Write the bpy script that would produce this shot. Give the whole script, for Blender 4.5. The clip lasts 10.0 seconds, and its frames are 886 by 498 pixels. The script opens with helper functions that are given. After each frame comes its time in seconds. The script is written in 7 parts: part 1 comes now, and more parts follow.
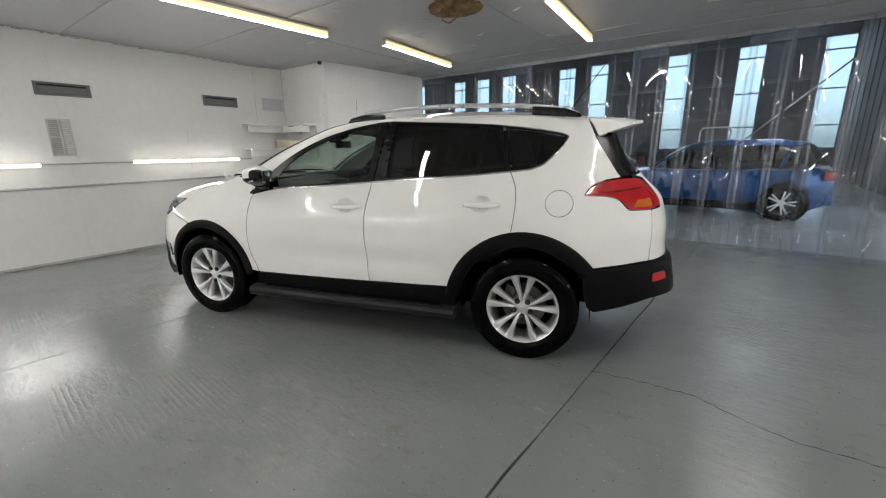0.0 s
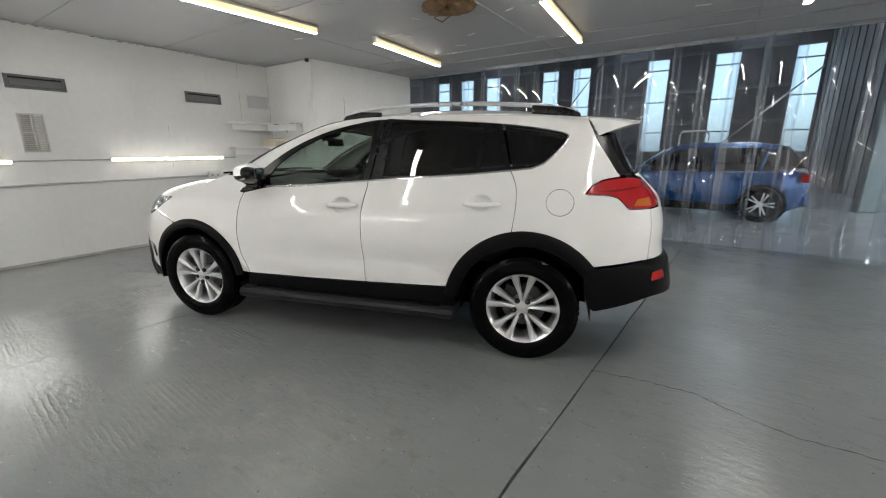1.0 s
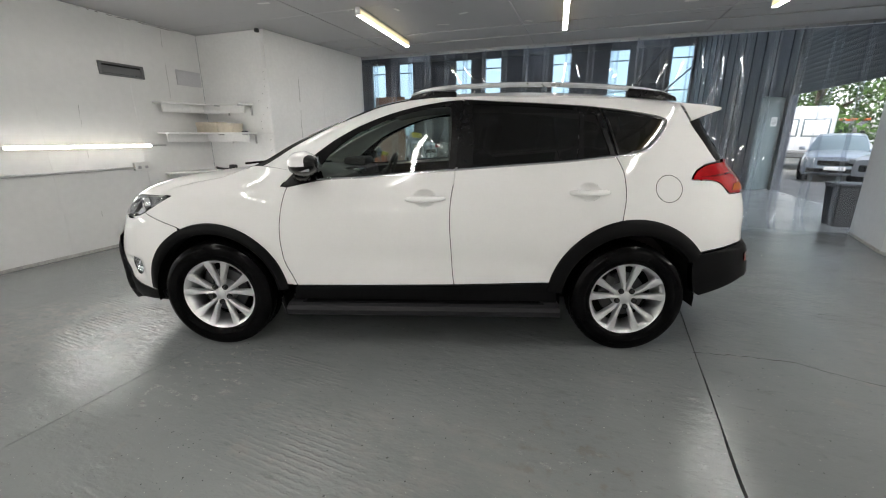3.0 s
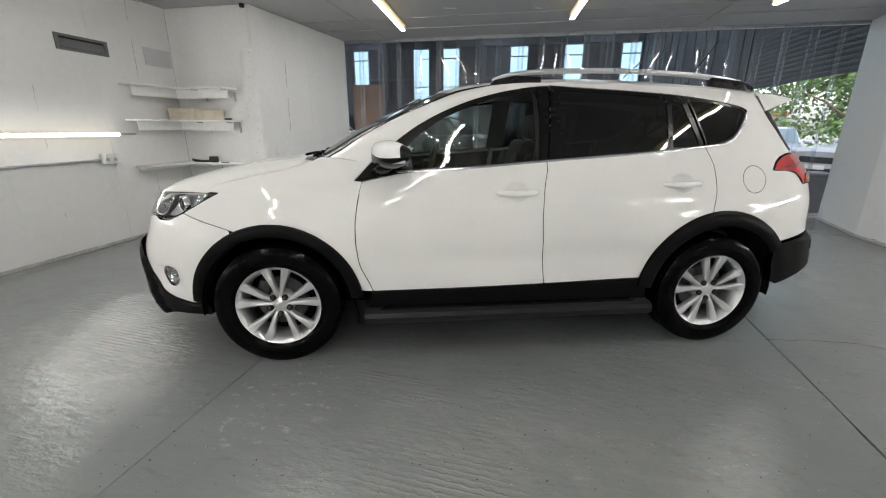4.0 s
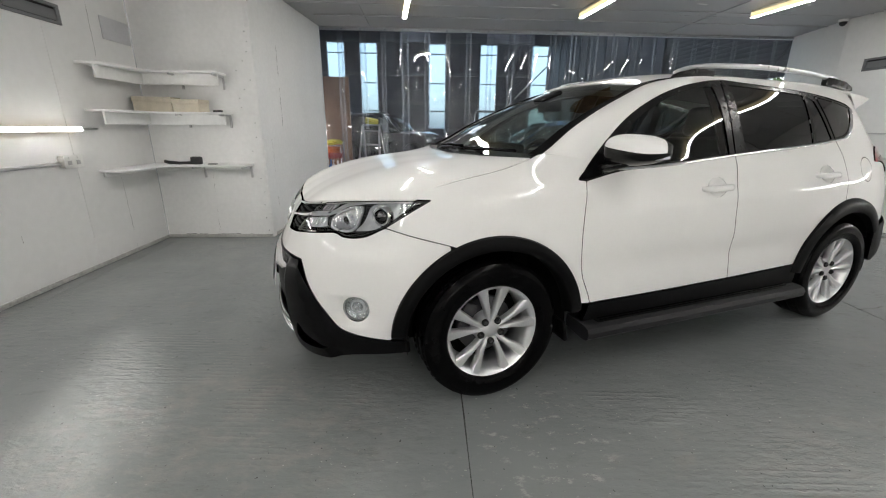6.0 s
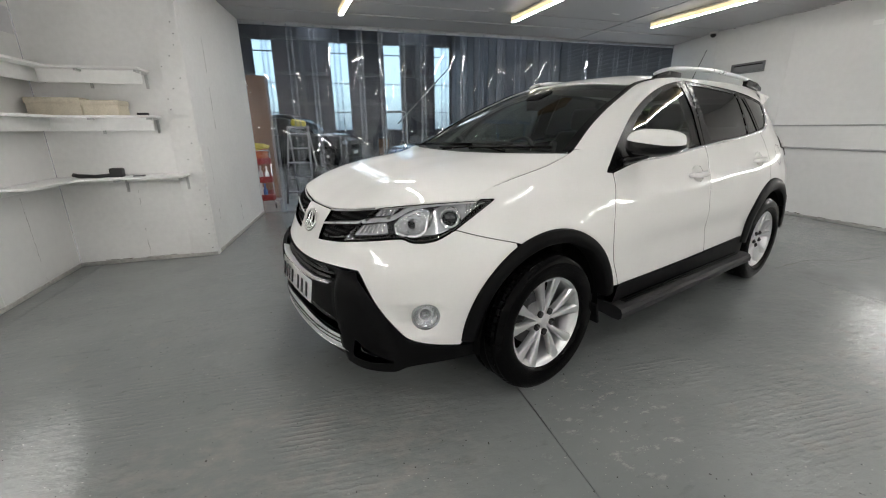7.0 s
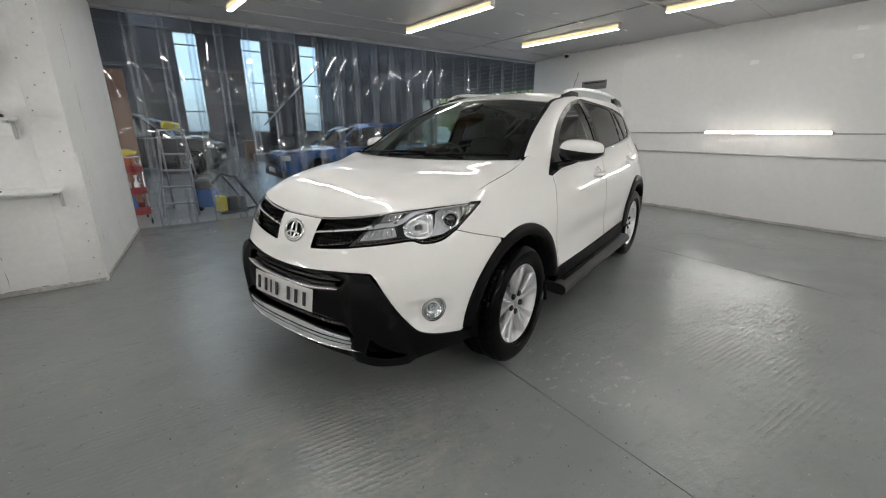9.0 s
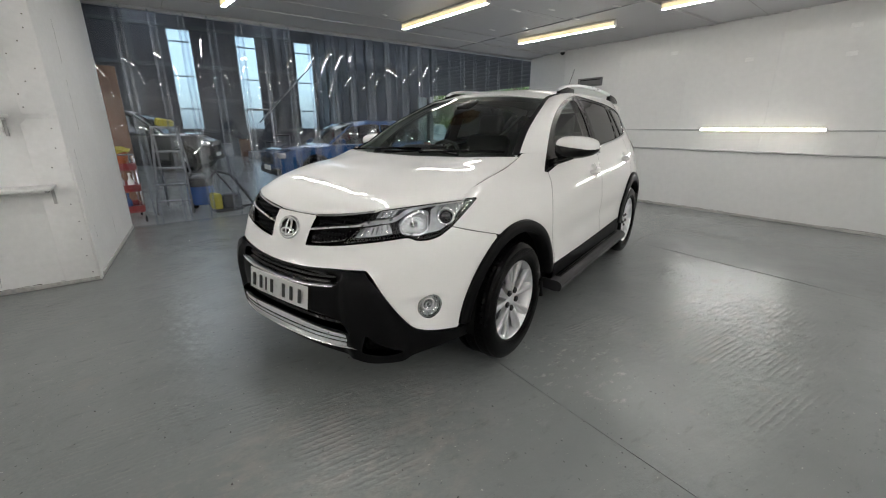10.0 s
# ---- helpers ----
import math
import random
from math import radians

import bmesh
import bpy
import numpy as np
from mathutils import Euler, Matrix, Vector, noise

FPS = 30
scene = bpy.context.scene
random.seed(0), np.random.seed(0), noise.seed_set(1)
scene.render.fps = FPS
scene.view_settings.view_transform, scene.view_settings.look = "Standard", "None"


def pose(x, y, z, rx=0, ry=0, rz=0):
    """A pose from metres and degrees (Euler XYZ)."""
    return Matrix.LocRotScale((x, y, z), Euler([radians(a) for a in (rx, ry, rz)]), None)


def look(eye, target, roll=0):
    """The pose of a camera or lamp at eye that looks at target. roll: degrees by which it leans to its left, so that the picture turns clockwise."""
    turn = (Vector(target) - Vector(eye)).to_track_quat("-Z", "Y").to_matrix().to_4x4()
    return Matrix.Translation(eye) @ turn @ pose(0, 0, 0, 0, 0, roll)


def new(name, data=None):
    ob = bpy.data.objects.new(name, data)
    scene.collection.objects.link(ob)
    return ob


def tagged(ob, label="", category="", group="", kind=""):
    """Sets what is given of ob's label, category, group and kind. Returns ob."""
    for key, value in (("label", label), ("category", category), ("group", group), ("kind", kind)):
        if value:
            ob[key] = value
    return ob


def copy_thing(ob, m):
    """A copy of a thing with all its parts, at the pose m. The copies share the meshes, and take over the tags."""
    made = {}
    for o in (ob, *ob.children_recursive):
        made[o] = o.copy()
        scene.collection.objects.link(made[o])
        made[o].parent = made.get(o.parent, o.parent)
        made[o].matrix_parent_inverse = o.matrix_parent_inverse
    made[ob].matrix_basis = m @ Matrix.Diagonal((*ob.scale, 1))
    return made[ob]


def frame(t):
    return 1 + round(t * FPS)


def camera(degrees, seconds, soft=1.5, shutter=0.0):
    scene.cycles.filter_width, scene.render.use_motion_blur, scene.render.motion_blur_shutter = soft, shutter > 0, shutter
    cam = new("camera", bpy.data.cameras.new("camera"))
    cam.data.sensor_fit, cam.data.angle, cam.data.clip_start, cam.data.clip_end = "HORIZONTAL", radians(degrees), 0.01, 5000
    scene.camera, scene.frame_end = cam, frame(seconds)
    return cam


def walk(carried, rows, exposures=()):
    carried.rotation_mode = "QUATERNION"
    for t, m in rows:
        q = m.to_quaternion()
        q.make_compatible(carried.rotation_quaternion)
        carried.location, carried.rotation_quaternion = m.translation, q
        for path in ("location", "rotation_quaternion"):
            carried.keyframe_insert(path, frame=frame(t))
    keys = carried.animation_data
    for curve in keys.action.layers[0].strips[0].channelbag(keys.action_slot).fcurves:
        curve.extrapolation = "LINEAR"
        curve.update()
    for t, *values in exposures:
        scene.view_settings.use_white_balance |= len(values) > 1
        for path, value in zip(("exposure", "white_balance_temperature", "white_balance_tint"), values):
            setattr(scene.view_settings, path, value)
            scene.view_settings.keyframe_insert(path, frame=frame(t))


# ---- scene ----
cam = camera(95.8, 10.0, soft=1.1)
PATH = [
    (0, (0.009, 0.137, 1.389), (-1.132, 1.705, 0.902), -0.7),
    (0.5, (-0.012, 0.112, 1.384), (-1.129, 1.699, 0.898), -0.4),
    (1, (-0.099, 0.103, 1.37), (-1.172, 1.721, 0.888), -0.2),
    (1.5, (-0.355, 0.071, 1.364), (-1.357, 1.732, 0.876), -0.1),
    (2, (-0.656, -0.005, 1.35), (-1.556, 1.711, 0.855), 0.1),
    (2.5, (-0.978, -0.131, 1.355), (-1.75, 1.641, 0.843), 0.1),
    (4, (-2.219, -0.234, 1.335), (-2.603, 1.642, 0.76), 0.3),
    (4.5, (-2.675, -0.171, 1.324), (-2.948, 1.727, 0.754), 1.1),
    (5, (-3.113, -0.164, 1.338), (-3.24, 1.745, 0.757), 0.9),
    (5.5, (-3.515, -0.13, 1.312), (-3.549, 1.784, 0.733), 0.9),
    (7, (-4.59, 0.061, 1.292), (-4.033, 1.893, 0.713), -0.6),
    (7.5, (-4.854, 0.136, 1.327), (-4.031, 1.873, 0.773), -0.9),
    (8, (-5.098, 0.152, 1.354), (-4.058, 1.772, 0.81), -0.8),
    (8.5, (-5.181, 0.131, 1.35), (-4.076, 1.694, 0.772), -0.2),
    (9, (-5.198, 0.126, 1.344), (-4.087, 1.686, 0.769), -0.1),
    (9.5, (-5.199, 0.127, 1.339), (-4.089, 1.685, 0.756), -0.3),
    (10, (-5.193, 0.125, 1.338), (-4.07, 1.673, 0.752), -0.1),
]
walk(cam, [(t, look(eye, target, roll)) for t, eye, target, roll in PATH],
     [(0.0, 1.12), (2.5, 1.18), (5.0, 1.24), (7.0, 1.16), (8.5, 1.06), (10.0, 1.04)])

# ---- world and daylight ----
world = bpy.data.worlds.new("sky")
scene.world = world
world.use_nodes = True
_bg = world.node_tree.nodes["Background"]
_sky = world.node_tree.nodes.new("ShaderNodeTexSky")
_sky.sky_type, _sky.sun_disc = "NISHITA", False
_sky.sun_elevation, _sky.sun_rotation = radians(46), radians(209)
_sky.dust_density, _sky.air_density = 3.0, 1.0
_hsv = world.node_tree.nodes.new("ShaderNodeHueSaturation")
_hsv.inputs["Saturation"].default_value = 0.45  # thin cloud
world.node_tree.links.new(_sky.outputs["Color"], _hsv.inputs["Color"])
world.node_tree.links.new(_hsv.outputs["Color"], _bg.inputs["Color"])
_bg.inputs["Strength"].default_value = 0.26
_sun = bpy.data.lights.new("sun", "SUN")
_sun.energy, _sun.angle, _sun.color = 1.8, radians(8), (1.0, 0.95, 0.88)
sun = new("sun", _sun)
sun.matrix_world = look((-14, -16, 40), (4, 16, 0))
LAMP_POWER = 26.5
WALL_LAMP_POWER = 34.0

# ---- mesh helpers ----
def tint(nt, colour, amount, scale, detail=4.0, coord="Object"):
    """A colour that wanders by the given amount at two scales."""
    tc = nt.nodes.new("ShaderNodeTexCoord")
    n1, n2 = nt.nodes.new("ShaderNodeTexNoise"), nt.nodes.new("ShaderNodeTexNoise")
    n1.inputs["Scale"].default_value, n1.inputs["Detail"].default_value = scale, detail
    n2.inputs["Scale"].default_value, n2.inputs["Detail"].default_value = scale * 11, 3
    add = nt.nodes.new("ShaderNodeMath")
    add.operation = "ADD"
    ramp = nt.nodes.new("ShaderNodeMapRange")
    ramp.inputs["From Min"].default_value, ramp.inputs["From Max"].default_value = 0.65, 1.35
    ramp.inputs["To Min"].default_value, ramp.inputs["To Max"].default_value = 1 - amount, 1 + amount
    mul = nt.nodes.new("ShaderNodeVectorMath")
    mul.operation = "SCALE"
    mul.inputs[0].default_value = colour
    for n in (n1, n2):
        nt.links.new(tc.outputs[coord], n.inputs["Vector"])
    nt.links.new(n1.outputs["Fac"], add.inputs[0])
    nt.links.new(n2.outputs["Fac"], add.inputs[1])
    nt.links.new(add.outputs[0], ramp.inputs["Value"])
    nt.links.new(ramp.outputs[0], mul.inputs["Scale"])
    return mul.outputs[0], add.outputs[0], n2.outputs["Fac"]


def mat(name, colour, rough=0.5, metal=0.0, vary=0.06, scale=3.0, bump=0.0, coat=0.0, vary_rough=0.05, spec=0.5, coat_rough=0.03):
    m = bpy.data.materials.new(name)
    m.use_nodes = True
    nt = m.node_tree
    b = nt.nodes["Principled BSDF"]
    b.inputs["Roughness"].default_value, b.inputs["Metallic"].default_value = rough, metal
    b.inputs["Specular IOR Level"].default_value = spec
    b.inputs["Coat Weight"].default_value, b.inputs["Coat Roughness"].default_value = coat, coat_rough
    col, wide, fine = tint(nt, colour, vary, scale)
    nt.links.new(col, b.inputs["Base Color"])
    r = nt.nodes.new("ShaderNodeMapRange")
    r.inputs["From Min"].default_value, r.inputs["From Max"].default_value = 0.6, 1.4
    r.inputs["To Min"].default_value, r.inputs["To Max"].default_value = max(0.01, rough - vary_rough), rough + vary_rough
    nt.links.new(wide, r.inputs["Value"])
    nt.links.new(r.outputs[0], b.inputs["Roughness"])
    if bump:
        bp = nt.nodes.new("ShaderNodeBump")
        bp.inputs["Strength"].default_value, bp.inputs["Distance"].default_value = bump, 0.004
        nt.links.new(fine, bp.inputs["Height"])
        nt.links.new(bp.outputs[0], b.inputs["Normal"])
    return m


def glow(name, colour, strength):
    m = bpy.data.materials.new(name)
    m.use_nodes = True
    b = m.node_tree.nodes["Principled BSDF"]
    b.inputs["Base Color"].default_value = (0.9, 0.9, 0.88, 1)
    b.inputs["Emission Color"].default_value = (*colour, 1)
    b.inputs["Emission Strength"].default_value = strength
    return m


def pane(name, tint_colour, gloss=0.04, rough=0.01, bump=0.0, bump_scale=6.0, haze=0.0, haze_colour=(0.7, 0.75, 0.8)):
    """Thin glass or clear sheet: lets light through tinted, and mirrors by Fresnel."""
    m = bpy.data.materials.new(name)
    m.use_nodes = True
    nt = m.node_tree
    nt.nodes.remove(nt.nodes["Principled BSDF"])
    out = nt.nodes["Material Output"]
    tr, gl, mix, fr, pw = (nt.nodes.new("ShaderNode" + k) for k in ("BsdfTransparent", "BsdfGlossy", "MixShader", "LayerWeight", "Math"))
    tr.inputs["Color"].default_value = (*tint_colour, 1)
    gl.inputs["Roughness"].default_value = rough
    pw.operation = "POWER"
    pw.inputs[1].default_value = 4.5
    nt.links.new(fr.outputs["Facing"], pw.inputs[0])
    boost = nt.nodes.new("ShaderNodeMath")
    boost.operation = "ADD"
    boost.use_clamp = True
    boost.inputs[1].default_value = gloss + 0.04
    nt.links.new(pw.outputs[0], boost.inputs[0])
    nt.links.new(boost.outputs[0], mix.inputs["Fac"])
    first = tr.outputs[0]
    if haze:
        df, m2 = nt.nodes.new("ShaderNodeBsdfDiffuse"), nt.nodes.new("ShaderNodeMixShader")
        df.inputs["Color"].default_value = (*haze_colour, 1)
        tc, nz, rg = (nt.nodes.new("ShaderNode" + k) for k in ("TexCoord", "TexNoise", "MapRange"))
        nz.inputs["Scale"].default_value, nz.inputs["Detail"].default_value = 1.3, 5
        rg.inputs["From Min"].default_value, rg.inputs["From Max"].default_value = 0.35, 0.7
        rg.inputs["To Min"].default_value, rg.inputs["To Max"].default_value = haze * 0.6, haze * 1.5
        nt.links.new(tc.outputs["Object"], nz.inputs["Vector"])
        nt.links.new(nz.outputs["Fac"], rg.inputs["Value"])
        nt.links.new(rg.outputs[0], m2.inputs["Fac"])
        nt.links.new(tr.outputs[0], m2.inputs[1])
        nt.links.new(df.outputs[0], m2.inputs[2])
        first = m2.outputs[0]
    nt.links.new(first, mix.inputs[1])
    nt.links.new(gl.outputs[0], mix.inputs[2])
    nt.links.new(mix.outputs[0], out.inputs["Surface"])
    if bump:
        tc, nz, bp = (nt.nodes.new("ShaderNode" + k) for k in ("TexCoord", "TexNoise", "Bump"))
        mp = nt.nodes.new("ShaderNodeMapping")
        mp.inputs["Scale"].default_value = (1, 1, 0.22)
        nz.inputs["Scale"].default_value, nz.inputs["Detail"].default_value = bump_scale, 2.0
        bp.inputs["Strength"].default_value, bp.inputs["Distance"].default_value = bump, 0.05
        nt.links.new(tc.outputs["Object"], mp.inputs["Vector"])
        nt.links.new(mp.outputs[0], nz.inputs["Vector"])
        nt.links.new(nz.outputs["Fac"], bp.inputs["Height"])
        nt.links.new(bp.outputs[0], gl.inputs["Normal"])
        nt.links.new(bp.outputs[0], fr.inputs["Normal"])
    return m


def holder(name, m=None):
    ob = new(name)
    ob.empty_display_size = 0.2
    if m is not None:
        ob.matrix_basis = m
    return ob


def part(name, verts, faces, material, parent=None, label="", smooth=False, normals=None):
    me = bpy.data.meshes.new(name)
    me.from_pydata([tuple(map(float, v)) for v in verts], [], [tuple(f) for f in faces])
    me.materials.append(material)
    if smooth or normals is not None:
        me.shade_smooth()
    if normals is not None:
        me.normals_split_custom_set_from_vertices([tuple(map(float, n)) for n in normals])
    me.update()
    ob = new(name, me)
    if parent is not None:
        ob.parent = parent
    if label:
        ob["label"] = label
    return ob


def part_bm(name, bm, material, parent=None, label="", smooth=False):
    me = bpy.data.meshes.new(name)
    bm.to_mesh(me)
    bm.free()
    me.materials.append(material)
    if smooth:
        me.shade_smooth()
        me.set_sharp_from_angle(angle=radians(38))
    ob = new(name, me)
    if parent is not None:
        ob.parent = parent
    if label:
        ob["label"] = label
    return ob


def add_box(bm, centre, size, bevel=0.0, m=None, seg=2):
    r = bmesh.ops.create_cube(bm, size=1.0)
    vs = r["verts"]
    for v in vs:
        v.co = Vector((v.co.x * size[0], v.co.y * size[1], v.co.z * size[2]))
    if bevel:
        es = list({e for v in vs for e in v.link_edges})
        r = bmesh.ops.bevel(bm, geom=es + vs, offset=bevel, segments=seg, affect="EDGES", profile=0.5)
        vs = list({v for f in r["faces"] for v in f.verts} | {v for v in vs if v.is_valid})
    t = Matrix.Translation(centre) @ (m or Matrix())
    for v in vs:
        v.co = t @ v.co
    return vs


def box(name, centre, size, material, parent=None, bevel=0.004, m=None, label="", seg=2):
    bm = bmesh.new()
    add_box(bm, centre, size, min(bevel, 0.45 * min(size)), m, seg)
    return part_bm(name, bm, material, parent, label, smooth=bevel > 0)


def boxes(name, rows, material, parent=None, bevel=0.0, label=""):
    bm = bmesh.new()
    for c, s, *m in rows:
        add_box(bm, c, s, bevel, m[0] if m else None)
    return part_bm(name, bm, material, parent, label, smooth=bevel > 0)


def tube(name, pts, r, material, parent=None, n=8, label="", closed=False, flat=None):
    """A round bar along a line of points; flat = (a, b) squashes it."""
    P = [Vector(p) for p in pts]
    verts, faces = [], []
    k = len(P)
    up = Vector((0, 0, 1))
    for i, p in enumerate(P):
        a, b = (P[i - 1], P[(i + 1) % k]) if closed else (P[max(i - 1, 0)], P[min(i + 1, k - 1)])
        t = (b - a).normalized()
        u = up if abs(t.dot(up)) < 0.95 else Vector((1, 0, 0))
        e1 = t.cross(u).normalized()
        e2 = e1.cross(t).normalized()
        fa, fb = flat or (1, 1)
        rr = r[i] if isinstance(r, (list, tuple)) else r
        for j in range(n):
            w = 2 * math.pi * j / n
            verts.append(p + e1 * (rr * fa * math.cos(w)) + e2 * (rr * fb * math.sin(w)))
    for i in range(k if closed else k - 1):
        for j in range(n):
            a, b = i * n + j, i * n + (j + 1) % n
            c, d = ((i + 1) % k) * n + (j + 1) % n, ((i + 1) % k) * n + j
            faces.append((a, d, c, b))
    if not closed:
        faces += [tuple(range(n)), tuple(reversed(range((k - 1) * n, k * n)))]
    return part(name, verts, faces, material, parent, label, smooth=True)


def lathe(name, profile, material, parent=None, n=48, m=None, label="", closed=False, smooth=True, arc=1.0):
    """Turns (radius, height) about z."""
    m = m or Matrix()
    verts, faces = [], []
    k = len(profile)
    steps = n if arc == 1.0 else n + 1
    for j in range(steps):
        w = 2 * math.pi * arc * j / n
        for r, h in profile:
            verts.append(m @ Vector((r * math.cos(w), r * math.sin(w), h)))
    for j in range(n):
        for i in range(k if closed else k - 1):
            a, b = j * k + i, j * k + (i + 1) % k
            jj = (j + 1) % n if arc == 1.0 else j + 1
            faces.append((a, jj * k + i, jj * k + (i + 1) % k, b))
    ob = part(name, verts, faces, material, parent, label, smooth)
    if smooth:
        ob.data.set_sharp_from_angle(angle=radians(35))
    return ob


def prism(name, outline, depth, m, material, parent=None, label="", bevel=0.0):
    """A flat outline in the xy plane of m, extruded along its z."""
    bm = bmesh.new()
    f = bm.faces.new([bm.verts.new((x, y, 0)) for x, y in outline])
    r = bmesh.ops.extrude_face_region(bm, geom=[f])
    top = [v for v in r["geom"] if isinstance(v, bmesh.types.BMVert)]
    for v in top:
        v.co.z += depth
    bmesh.ops.recalc_face_normals(bm, faces=bm.faces)
    if bevel:
        bmesh.ops.bevel(bm, geom=[e for e in bm.edges], offset=bevel, segments=2, affect="EDGES", profile=0.5)
    for v in bm.verts:
        v.co = m @ v.co
    return part_bm(name, bm, material, parent, label, smooth=bevel > 0)

# ---- materials of the place ----
M_wall = mat("white_wall_panel", (0.80, 0.80, 0.79), 0.19, vary=0.035, scale=1.2, bump=0.02, vary_rough=0.04)
M_wall_rough = mat("white_painted_board", (0.84, 0.84, 0.83), 0.55, vary=0.05, scale=2.0, bump=0.12)
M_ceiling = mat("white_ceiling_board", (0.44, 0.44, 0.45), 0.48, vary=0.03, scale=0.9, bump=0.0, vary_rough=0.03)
M_joint = mat("dark_joint", (0.035, 0.035, 0.034), 0.9)
M_crack = mat("dirty_crack", (0.10, 0.09, 0.08), 0.9, vary=0.4, scale=20)
M_plate_white = mat("bright_wall_spot", (0.90, 0.90, 0.89), 0.25)
M_seam = mat("grey_seam", (0.42, 0.42, 0.42), 0.6)
M_foot = mat("stained_skirting", (0.45, 0.44, 0.42), 0.6, vary=0.3, scale=4)
M_grey_plastic = mat("grey_vent_metal", (0.16, 0.165, 0.17), 0.45)
M_dark = mat("dark_void", (0.02, 0.02, 0.02), 0.8)
M_white_plastic = mat("white_plastic", (0.74, 0.74, 0.72), 0.35)
M_grey_paint = mat("pale_grey_paint", (0.58, 0.58, 0.60), 0.5)
M_conduit = mat("grey_conduit", (0.50, 0.50, 0.50), 0.4)
M_flank = glow("lamp_cover_flank", (1.0, 0.78, 0.36), 0.45)
M_tube = glow("lamp_diffuser", (1.0, 0.975, 0.94), LAMP_POWER)
M_tube_wall = glow("wall_lamp_diffuser", (1.0, 0.975, 0.94), WALL_LAMP_POWER)
M_steel = mat("galvanised_steel", (0.45, 0.46, 0.47), 0.4, metal=0.8)
M_cream = mat("cream_paper", (0.62, 0.56, 0.45), 0.7, vary=0.15, scale=9)
M_black_plastic = mat("black_plastic", (0.02, 0.02, 0.021), 0.42)
M_rust = mat("rusty_foam", (0.22, 0.14, 0.07), 0.85, vary=0.5, scale=14, bump=0.6)
M_pvc = pane("clear_pvc_strip", (0.945, 0.965, 0.985), gloss=0.05, rough=0.004, bump=0.025, bump_scale=3.0, haze=0.018, haze_colour=(0.5, 0.58, 0.72))
M_pvc_edge = pane("hazy_overlap_edge", (0.88, 0.91, 0.95), gloss=0.02, rough=0.05, haze=0.20, haze_colour=(0.66, 0.72, 0.80))
M_hall_wall = mat("dark_cladding", (0.072, 0.080, 0.097), 0.5, vary=0.15, scale=0.7)
M_hall_roof = mat("dark_roof", (0.08, 0.085, 0.095), 0.7)
M_hall_steel = mat("painted_girder", (0.11, 0.12, 0.135), 0.5)
M_timber = mat("brown_timber_board", (0.16, 0.085, 0.05), 0.6, vary=0.25, scale=3)


